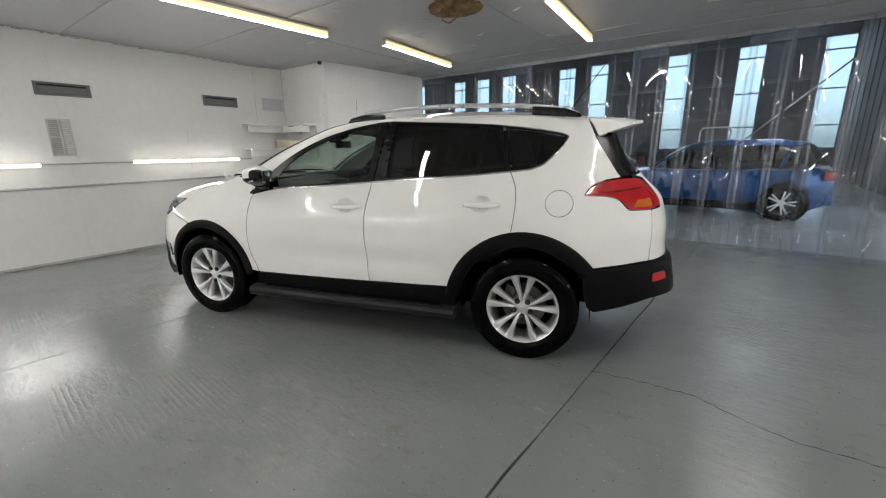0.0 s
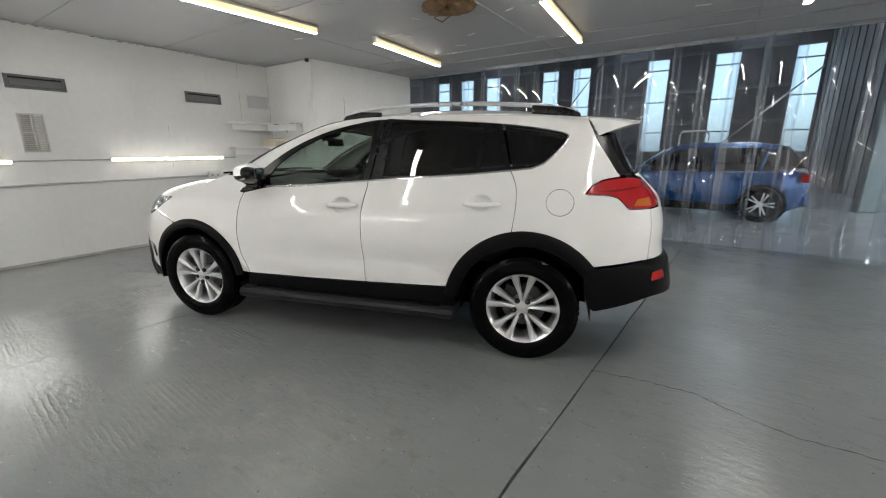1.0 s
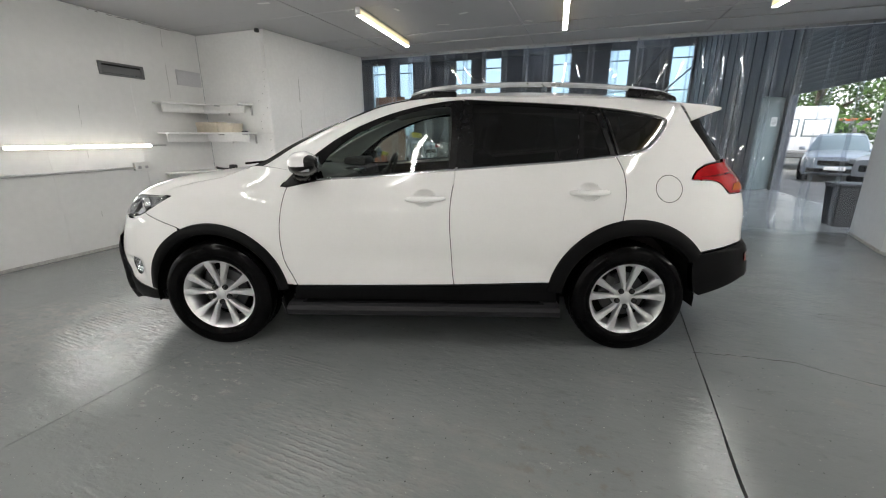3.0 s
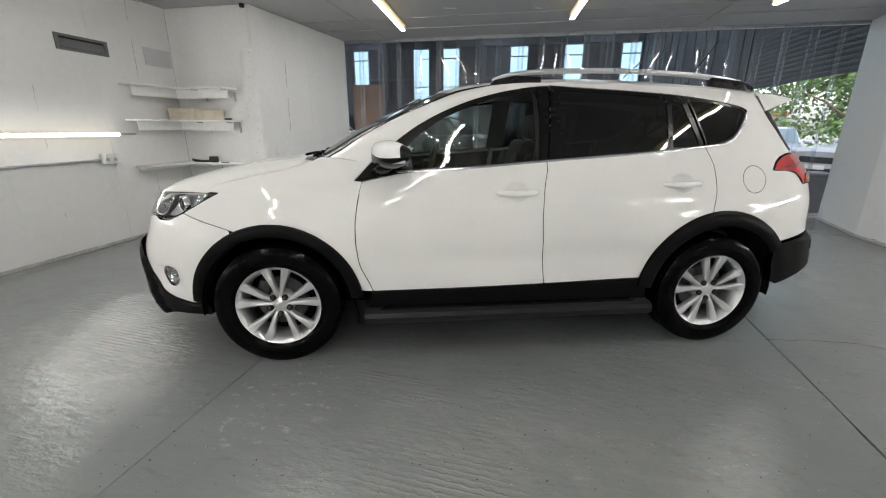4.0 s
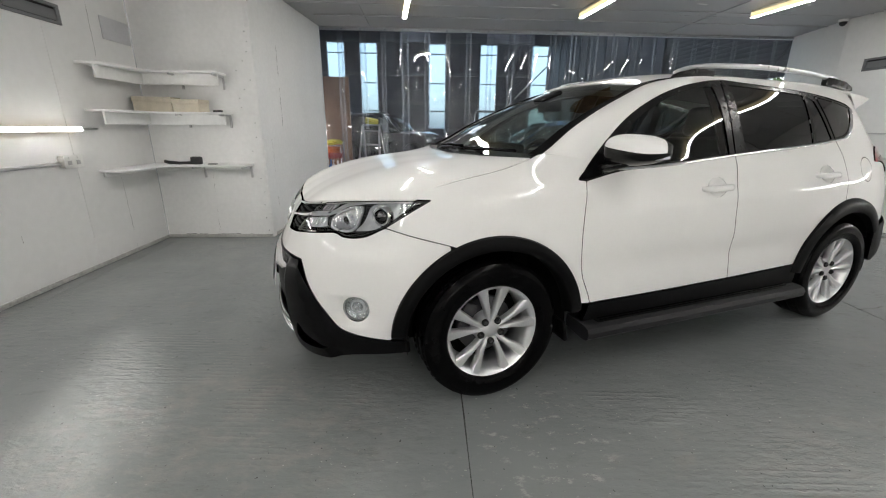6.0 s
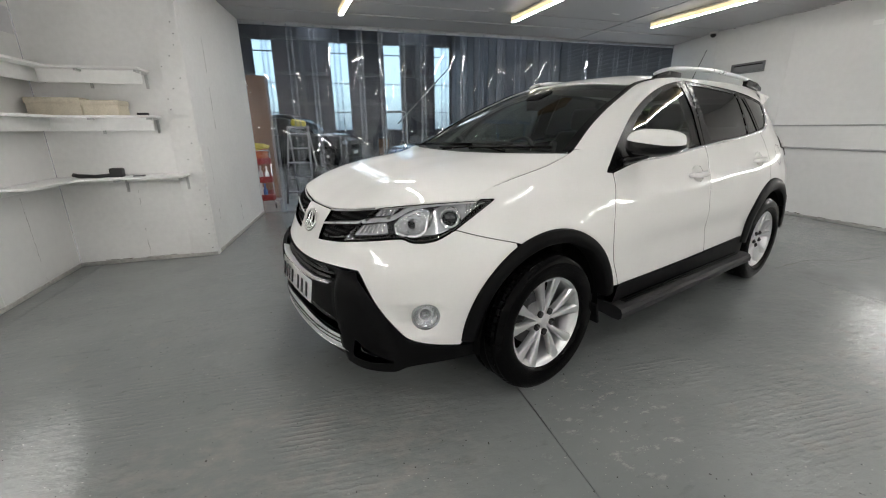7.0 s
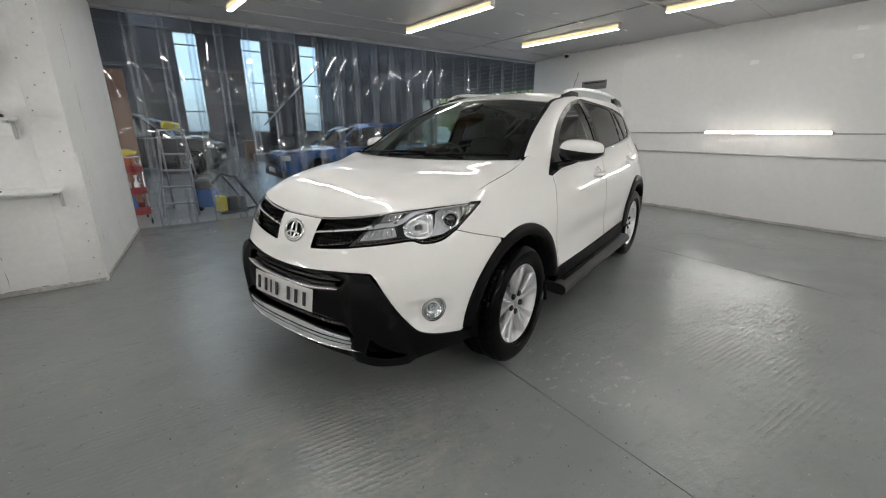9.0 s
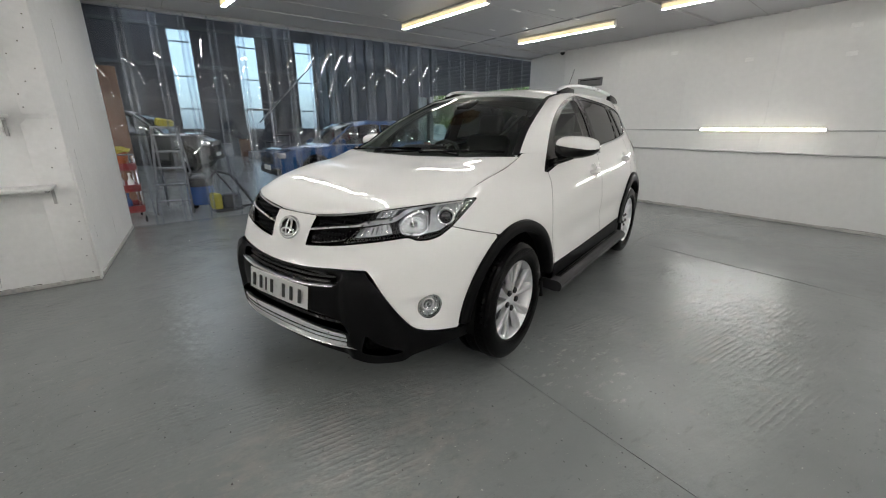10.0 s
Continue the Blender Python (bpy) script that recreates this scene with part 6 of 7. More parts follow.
_sk = panel("skid_trim", mirrored([(0, .408), (.23, .402), (.50, .386), (.515, .35), (.51, .318), (.21, .315), (0, .315)]), M_silver, off=lambda s, z: 0.012 + 0.012 * np.sin(np.clip((z - .315) / .09, 0, 1) * math.pi), thick=0.05, label="silver skid trim")
strip("skid_edge", [(-.505, .318), (-.21, .313), (0, .313), (.21, .313), (.505, .318)], 0.006, M_chrome, _sk, off=0.03, thick=0.02)
# dark strips laid on the trim; the shade in its grooves put into colour
for _z in (.352, .374):
    strip("skid_groove", [(-.49, _z - .004), (-.21, _z), (0, _z + .002), (.21, _z), (.49, _z - .004)], 0.0028, M_trim, _sk, off=0.0255, thick=0.01)
# number plate with plain bars
pl = tube("plate_mount", [(-.957, .2, .545), (-.957, -.2, .545)], 0.012, M_clad, CAR, 8)
bm = bmesh.new()
_pl_n = 24
for _i in range(_pl_n + 1):
    y = -0.26 + 0.52 * _i / _pl_n
    x = float(np.interp(abs(y), [0, .15, .30], [-.972, -.970, -.962]))
    for z, dx in ((.488, 0.016), (.602, 0.0)):
        bm.verts.new((x - dx, y, z))
bm.verts.ensure_lookup_table()
for _i in range(_pl_n):
    bm.faces.new([bm.verts[2 * _i], bm.verts[2 * _i + 1], bm.verts[2 * _i + 3], bm.verts[2 * _i + 2]])
_r_ = bmesh.ops.solidify(bm, geom=bm.faces[:], thickness=0.006)
bmesh.ops.recalc_face_normals(bm, faces=bm.faces)
plate = part_bm("number_plate", bm, M_plate, CAR, "white number plate with plain black bars")
for _y in (0.205, 0.135, 0.085, 0.030, -0.075, -0.140, -0.205):
    x = float(np.interp(abs(_y), [0, .15, .30], [-.972, -.970, -.962]))
    box("plate_bar", (x - 0.0145, _y, .545), (0.004, 0.024 if abs(_y - 0.085) > 0.01 else 0.010, 0.070), M_ink, plate, 0.001, pose(0, 0, 0, 0, 8, 0))

# ---- tail ----
TG = [(4.972, .703), (4.98, .75), (5.0, .92), (5.02, 1.01), (5.17, 1.015), (5.18, 1.19), (5.0, 1.215), (SMAX, 1.24), (SMAX, .70)]
both(lambda k: panel("tailgate", TG, M_paint, side=k, label="white tailgate skin", gap=0.001))
both(lambda k: panel("rear_glass", [(4.775, 1.215), (4.90, 1.215), (5.02, 1.22), (SMAX, 1.245), (SMAX, 1.49), (4.86, 1.47), (4.645, 1.448)], M_privacy, side=k, off=-0.006, gap=-0.001, thick=0.004, rim=False, label="dark rear glass"))
both(lambda k: panel("rear_glass_frame", [(4.765, 1.212), (4.88, 1.212), (4.82, 1.30), (4.72, 1.455), (4.635, 1.452)], M_trim, side=k, off=-0.003, gap=0.0))
RB = [(4.548, .652), (4.73, .675), (4.90, .695), (4.98, .698), (5.2, .705), (SMAX, .70), (SMAX, .44), (5.2, .47), (4.97, .485), (4.80, .430), (4.625, .385), (4.585, .41), (4.555, .52)]
for _k in (1, -1):
    rb = panel("rear_bumper", RB, M_clad, off=lambda s, z: 0.022 * np.clip((.70 - z) / .03, 0, 1) + 0.008 * np.clip((s - 4.8) / .3, 0, 1) * np.clip((.70 - z) / .05, 0, 1), side=_k, thick=0.05, gap=0.001, label="black plastic rear bumper")
    panel("reflector", [(4.965, .578), (4.97, .632), (5.09, .632), (5.11, .58)], M_red, rb, off=0.032, side=_k, thick=0.02, gap=0, res=0.02, label="red rear reflector")

# ---- wheels ----
def wheel(x, side):
    """A wheel on its axle, outer face at v = 0.90."""
    w = holder("wheel")
    w.parent = CAR
    w.matrix_basis = pose(x, -side * 0.785, .352) @ (pose(0, 0, 0, 90, 0, 0) if side > 0 else pose(0, 0, 0, -90, 0, 0))
    # local z points outwards
    R = 0.356
    tread = []
    for i in range(15):
        h = -0.098 + 0.196 * i / 14
        groove = 0.008 if i in (3, 6, 8, 11) else 0.0
        tread.append((R - 0.006 * (h / 0.098) ** 2 - groove, h))
    prof = [(0.236, -0.10), (0.27, -0.117), (0.31, -0.117), (0.338, -0.108), *tread, (0.338, 0.108), (0.325, 0.115), (0.312, 0.1185), (0.300, 0.1175), (0.296, 0.119), (0.270, 0.1165), (0.250, 0.111), (0.240, 0.103), (0.236, 0.096)]
    tyre = lathe("tyre", prof, M_rubber, w, 72, label="black road tyre with treaded shoulders")
    lug_v, lug_f = [], []
    for k in range(60):
        a = 2 * math.pi * k / 60
        for sgn in (1, -1):
            n0 = len(lug_v)
            for da, r, h in ((-0.048, R - 0.014, 0.104), (0.032, R - 0.014, 0.104), (0.042, R + 0.002, 0.074), (-0.038, R + 0.002, 0.074), (-0.038, R + 0.0035, 0.050), (0.042, R + 0.0035, 0.050)):
                lug_v.append((r * math.cos(a + da), r * math.sin(a + da), sgn * h))
            lug_f += [(n0, n0 + 1, n0 + 2, n0 + 3), (n0 + 3, n0 + 2, n0 + 5, n0 + 4)]
    tagged(part("tread", lug_v, lug_f, M_rubber, tyre), kind="stuff")
    rim = lathe("rim", [(0.236, -0.10), (0.228, -0.09), (0.205, -0.05), (0.200, 0.02), (0.212, 0.062), (0.222, 0.088), (0.232, 0.096), (0.240, 0.1), (0.243, 0.094), (0.243, 0.085)], M_alloy, w, 72, label="silver alloy rim")
    # ten blades in five forked pairs
    for k in range(5):
        base = math.pi / 2 + 2 * math.pi * k / 5
        for sgn in (-1, 1):
            V, F = [], []
            rows = [(0.030, 0.30, 0.012, 0.066), (0.055, 0.235, 0.0120, 0.073), (0.085, 0.205, 0.0130, 0.080), (0.115, 0.215, 0.0150, 0.084), (0.15, 0.235, 0.0180, 0.088), (0.19, 0.250, 0.0225, 0.092), (0.218, 0.256, 0.0262, 0.095), (0.232, 0.257, 0.0280, 0.096)]
            for r, da, hw, h in rows:
                a = base + sgn * da
                c, s_ = math.cos(a), math.sin(a)
                for u, dz in ((-1.0, -0.034), (-1.0, -0.011), (-0.74, -0.002), (0.18 * sgn, 0.0015), (0.74, -0.002), (1.0, -0.011), (1.0, -0.034)):
                    V.append((r * c - u * hw * s_, r * s_ + u * hw * c, h + dz))
            p = 7
            for i in range(len(rows) - 1):
                for j in range(p - 1):
                    F.append((i * p + j, (i + 1) * p + j, (i + 1) * p + j + 1, i * p + j + 1))
            ob = part("spoke", V, F, M_alloy, rim, smooth=True)
            ob.data.set_sharp_from_angle(angle=radians(28))
    lathe("hub", [(0.0, 0.074), (0.030, 0.073), (0.036, 0.070), (0.055, 0.066), (0.070, 0.060), (0.077, 0.045), (0.079, 0.0)], M_alloy, rim, 40)
    lathe("centre_cap", [(0.0, 0.0775), (0.022, 0.077), (0.028, 0.0745), (0.030, 0.070)], M_alloy, rim, 32, label="plain silver centre cap")
    for k in range(5):
        a = math.pi / 2 + 2 * math.pi * (k + 0.5) / 5
        m = pose(0.057 * math.cos(a), 0.057 * math.sin(a), 0.011)
        # raised near-black disc: the shade inside a nut's recess put into colour
        lathe("nut_well", [(0.0, 0.0672), (0.0165, 0.0676), (0.0175, 0.070), (0.0180, 0.060)], M_nut, rim, 18, m)
        lathe("wheel_nut", [(0.0, 0.078), (0.006, 0.078), (0.0095, 0.074), (0.0105, 0.0667)], M_alloy_dark, rim, 6, m, "dark wheel nut", smooth=False)
    lathe("brake_disc", [(0.0, 0.012), (0.07, 0.012), (0.075, 0.0), (0.148, 0.0), (0.148, -0.022), (0.07, -0.022)], M_disc, w, 48, label="steel brake disc")
    box("brake_caliper", (-0.10, 0.075, -0.005), (0.07, 0.12, 0.06), M_alloy_dark, w, 0.012, pose(0, 0, 0, 0, 0, -20))
    lathe("inner_barrel", [(0.0, -0.06), (0.2, -0.06), (0.232, -0.095)], M_under, w, 40)
    return w


for _x in (0.0, 2.66):
    for _k in (1, -1):
        wheel(_x, _k)

# ---- door mirrors ----
def door_mirror(side):
    ctr = Vector((0.665, 0.935, 1.20))
    bm = bmesh.new()
    bmesh.ops.create_uvsphere(bm, u_segments=36, v_segments=24, radius=1.0)
    for v in bm.verts:
        x, y, z = v.co
        # deep and rounded towards the front, flat at the rear, tapering outwards
        x, y, z = (math.copysign(abs(q) ** e, q) for q, e in ((x, 0.80), (y, 0.60), (z, 0.62)))
        t = (y + 1) / 2
        hh = 0.078 * (1 - 0.34 * t ** 2) * (1 - 0.30 * max(0.0, x))
        xx = (0.105 if x < 0 else 0.075) * x
        v.co = Vector((ctr.x + xx + 0.075 * t - 0.02, ctr.y + 0.008 + 0.128 * y, ctr.z + hh * z + 0.010 * t))
    low = bm.copy()
    back = bm.copy()
    bmesh.ops.bisect_plane(bm, geom=bm.verts[:] + bm.edges[:] + bm.faces[:], plane_co=(0.66, 0.93, 1.2165), plane_no=(-0.10, 0.16, 1), clear_inner=True)
    bmesh.ops.bisect_plane(bm, geom=bm.verts[:] + bm.edges[:] + bm.faces[:], plane_co=(0.768, 0.93, 1.19), plane_no=(1, 0.35, 0.1), clear_outer=True)
    bmesh.ops.bisect_plane(back, geom=back.verts[:] + back.edges[:] + back.faces[:], plane_co=(0.7665, 0.93, 1.19), plane_no=(1, 0.35, 0.1), clear_inner=True)
    bmesh.ops.bisect_plane(back, geom=back.verts[:] + back.edges[:] + back.faces[:], plane_co=(0.66, 0.93, 1.215), plane_no=(-0.10, 0.16, 1), clear_inner=True)
    bmesh.ops.bisect_plane(low, geom=low.verts[:] + low.edges[:] + low.faces[:], plane_co=(0.66, 0.93, 1.215), plane_no=(-0.10, 0.16, 1), clear_outer=True)
    for q in (bm, low, back):
        for v in q.verts:
            v.co.y *= -side
        if side > 0:
            bmesh.ops.reverse_faces(q, faces=q.faces)
    body = part_bm("door_mirror", low, M_trim, CAR, "door mirror with white cap and black base", smooth=True)
    part_bm("mirror_shell", back, M_trim, body, "black mirror housing", smooth=True)
    part_bm("mirror_cap", bm, M_paint, body, "white mirror cap", smooth=True)
    tube("mirror_foot", [(0.60, -side * 0.80, 1.105), (0.62, -side * 0.86, 1.125), (0.65, -side * 0.92, 1.15)], [0.045, 0.04, 0.04], M_trim, body, 12, flat=(1.2, 0.55))
    tube("turn_signal", [(0.63, -side * 1.0, 1.166), (0.68, -side * 1.045, 1.172), (0.74, -side * 1.066, 1.178)], 0.007, M_lamp_chrome, body, 8, "clear turn signal strip")
    box("mirror_glass", (0.757, -side * 0.935, 1.205), (0.004, 0.13, 0.085), M_chrome, body, 0.002, pose(0, 0, 0, 0, 0, side * 12))


both(door_mirror)

# ---- roof rails and aerial ----
for _k in (1, -1):
    pts = [(1.27, .545, 1.612), (1.36, .552, 1.640), (1.52, .556, 1.660), (1.80, .560, 1.672), (2.10, .560, 1.675), (2.45, .556, 1.664), (2.72, .550, 1.643), (2.86, .545, 1.620), (2.93, .542, 1.598)]
    c = cubic(np.linspace(0, 1, len(pts)), np.array(pts), np.linspace(0, 1, 48))
    rail_ = tube("roof_rail", [(p[0], -_k * p[1], p[2]) for p in c], [0.012 + 0.008 * abs(math.sin(math.pi * i / 47)) ** 0.4 for i in range(48)], M_silver, CAR, 10, "silver roof rail with black feet", flat=(1.0, 0.75))
    for _x0, _x1, _z0, _z1 in ((1.25, 1.56, 1.584, 1.640), (2.64, 2.95, 1.576, 1.628)):
        foot = [(_x0, _z0), (_x1, _z0 + 0.018), (_x1, _z0 + 0.05), ((_x0 + _x1) / 2, _z1), (_x0 + 0.03, _z0 + 0.03)] if _x0 < 2 else [(_x0, _z0 + 0.022), (_x1, _z0 - 0.004), (_x1 - 0.01, _z0 + 0.022), (_x1 - 0.1, _z0 + 0.055), (_x0, _z1 + 0.025)]
        prism("rail_foot", [(x, z) for x, z in foot], 0.036, pose(0, -_k * 0.553 + 0.018, 0, 90, 0, 0), M_trim, rail_, "black rail foot", bevel=0.004)
ae = tube("aerial", [(2.84, 0, 1.615), (2.87, 0, 1.67), (3.10, 0, 1.99)], [0.006, 0.004, 0.0025], M_trim, CAR, 6, "thin black roof aerial")
lathe("aerial_base", [(0.0, 0.035), (0.012, 0.03), (0.025, 0.0)], M_trim, ae, 16, pose(2.83, 0, 1.612))

# ---- cabin ----
box("floor_pan", (1.22, 0, .36), (3.6, 1.40, .16), M_under, CAR, 0.03)
box("bulkhead", (0.22, 0, .80), (0.10, 1.46, .62), M_under, CAR, 0.02)
box("engine_cover", (-.30, 0, .60), (0.85, 0.9, .45), M_under, CAR, 0.05)
box("boot_floor", (2.95, 0, .62), (0.95, 1.15, .12), M_cabin, CAR, 0.02)
for _k in (1, -1):
    panel("door_card", [(2.10, .50), (2.06, 1.02), (2.24, 1.085), (3.06, 1.14), (3.06, .50)], M_cabin, off=-0.065, side=_k, thick=0.01, label="dark inner door card")
    panel("door_card", [(3.10, .50), (3.10, 1.14), (4.05, 1.22), (4.05, .90), (3.72, .60), (3.70, .50)], M_cabin, off=-0.065, side=_k, thick=0.01, label="dark inner door card")
    panel("rear_trim", [(4.08, .90), (4.10, 1.22), (4.27, 1.26), (4.42, 1.42), (4.46, 1.47), (4.58, 1.45), (4.72, 1.22), (4.5, 1.05), (4.5, .80)], M_liner, off=-0.06, side=_k, thick=0.01)
    panel("pillar_trim", [(3.035, 1.16), (3.045, 1.57), (3.20, 1.57), (3.20, 1.19)], M_cabin, off=-0.05, side=_k, thick=0.01)
LIN = ROOF.copy()
LIN[..., 2] -= 0.035
LIN[..., 1] *= 0.97
patch("headlining", LIN, M_liner, label="grey roof lining", thick=0.004)
DA = coons([(.18, 0, 1.10), (.22, .4, 1.10), (.36, .70, 1.10)], [(.72, 0, 1.11), (.72, .4, 1.11), (.66, .72, 1.10)], [(.18, 0, 1.10), (.45, 0, 1.155), (.72, 0, 1.11)], [(.36, .70, 1.10), (.52, .72, 1.125), (.66, .72, 1.10)], 14, 10)
dash = patch("dashboard", DA, M_cabin, label="black dashboard", thick=0.02)
box("dash_front", (0.73, 0, .95), (0.14, 1.40, .32), M_cabin, dash, 0.04)
box("instrument_hood", (0.68, 0.37, 1.155), (0.20, 0.34, .07), M_cabin, dash, 0.03)
box("centre_stack", (0.72, 0, .90), (0.16, 0.30, .44), M_trim, dash, 0.03)
box("console", (1.15, 0, .58), (0.85, 0.24, .30), M_cabin, CAR, 0.03)
sw = tube("steering_wheel", [(0.95 + 0.07 * math.sin(w), 0.37 + 0.185 * math.cos(w), 1.045 + 0.165 * math.sin(w)) for w in np.linspace(0, 2 * math.pi, 32, endpoint=False)], 0.016, M_leather, CAR, 8, "black steering wheel", closed=True)
box("wheel_hub", (0.93, 0.37, 1.04), (0.06, 0.17, .10), M_cabin, sw, 0.02)
tube("steering_column", [(0.94, 0.37, 1.04), (0.70, 0.37, .98)], 0.035, M_cabin, sw, 10)
im = box("interior_mirror", (0.83, 0.02, 1.435), (0.035, 0.24, .065), M_trim, CAR, 0.012, pose(0, 0, 0, 0, -8, 0), "black interior mirror")
tube("mirror_stem", [(0.80, 0.02, 1.45), (0.76, 0.02, 1.49)], 0.012, M_trim, im, 8)
box("camera_pod", (0.80, 0.0, 1.495), (0.16, 0.12, .04), M_trim, CAR, 0.015, pose(0, 0, 0, 0, -22, 0), "black camera pod behind the screen")


def front_seat(y):
    s = box("front_seat", (1.36, y, .62), (0.52, 0.50, .17), M_leather, CAR, 0.06, pose(0, 0, 0, 0, -6, 0), "dark leather front seat", 3)
    bk = box("backrest", (1.68, y, .95), (0.15, 0.48, .62), M_leather, s, 0.06, pose(0, 0, 0, 0, 18, 0), "dark leather backrest", 3)
    for k in (-1, 1):
        box("side_bolster", (1.63, y + k * 0.21, .92), (0.16, 0.08, .48), M_leather, s, 0.035, pose(0, 0, 0, 0, 18, 0), seg=3)
    box("headrest", (1.815, y, 1.35), (0.10, 0.27, .20), M_leather, s, 0.045, pose(0, 0, 0, 0, 12, 0), "dark leather headrest", 3)
    for k in (-1, 1):
        tube("headrest_post", [(1.79, y + k * 0.05, 1.20), (1.805, y + k * 0.05, 1.30)], 0.007, M_steel, s, 6)
    box("seat_base", (1.38, y, .46), (0.45, 0.42, .12), M_cabin, s, 0.02)


front_seat(0.37)
front_seat(-0.37)
rs = box("rear_seat", (2.30, 0, .66), (0.48, 1.28, .18), M_leather, CAR, 0.06, pose(0, 0, 0, 0, -5, 0), "dark leather rear bench", 3)
box("backrest", (2.60, 0, .98), (0.16, 1.26, .60), M_leather, rs, 0.06, pose(0, 0, 0, 0, 20, 0), seg=3)
for _y in (-0.40, 0.0, 0.40):
    box("headrest", (2.73, _y, 1.33), (0.09, 0.25, .15), M_leather, rs, 0.04, pose(0, 0, 0, 0, 14, 0), seg=3)
# mud flaps and underside details
for _k in (1, -1):
    box("mud_flap", (0.43, -_k * 0.80, .275), (0.02, 0.15, .12), M_clad, CAR, 0.006, pose(0, 0, 0, 0, -12, 0))
    box("rear_side_liner", (3.24, -_k * 0.60, .60), (0.30, 0.26, .16), M_under, CAR, 0.02)

# ==== vehicles and things beyond the curtain ====
M_blue = mat("metallic_blue_paint", (0.0, 0.062, 0.21), 0.28, metal=0.5, vary=0.04, coat=1.0, spec=0.4)
M_black_paint = mat("black_green_paint", (0.010, 0.014, 0.014), 0.30, vary=0.1, coat=1.0)
M_silver_car = mat("silver_blue_paint", (0.32, 0.37, 0.43), 0.30, metal=0.4, vary=0.04, coat=1.0)
M_white_car = mat("white_van_paint", (0.52, 0.54, 0.56), 0.35, vary=0.05, coat=0.6)
M_darkglass = mat("dark_car_glass", (0.012, 0.015, 0.018), 0.05, vary=0.05, spec=0.8)
# glass of things in the yard, the sky's light put into its colour
M_paleglass = mat("sky_lit_car_glass", (0.10, 0.14, 0.16), 0.05, vary=0.2, spec=0.8)
M_red_shell = mat("red_plastic", (0.20, 0.012, 0.012), 0.4, vary=0.25, scale=9)
M_ladder = mat("dull_ladder_metal", (0.24, 0.24, 0.25), 0.5, metal=0.5, vary=0.2, scale=8)
M_yellow = mat("yellow_cloth", (0.46, 0.40, 0.04), 0.8, vary=0.2, scale=9)
M_orange = mat("orange_plastic", (0.38, 0.09, 0.015), 0.5)
M_blue_tub = mat("blue_plastic", (0.02, 0.09, 0.30), 0.4)
M_asphalt = mat("yard_concrete", (0.22, 0.22, 0.21), 0.9, vary=0.25, scale=1.3, bump=0.3)
M_bark = mat("bark", (0.09, 0.07, 0.05), 0.9, vary=0.3, scale=8, bump=0.5)


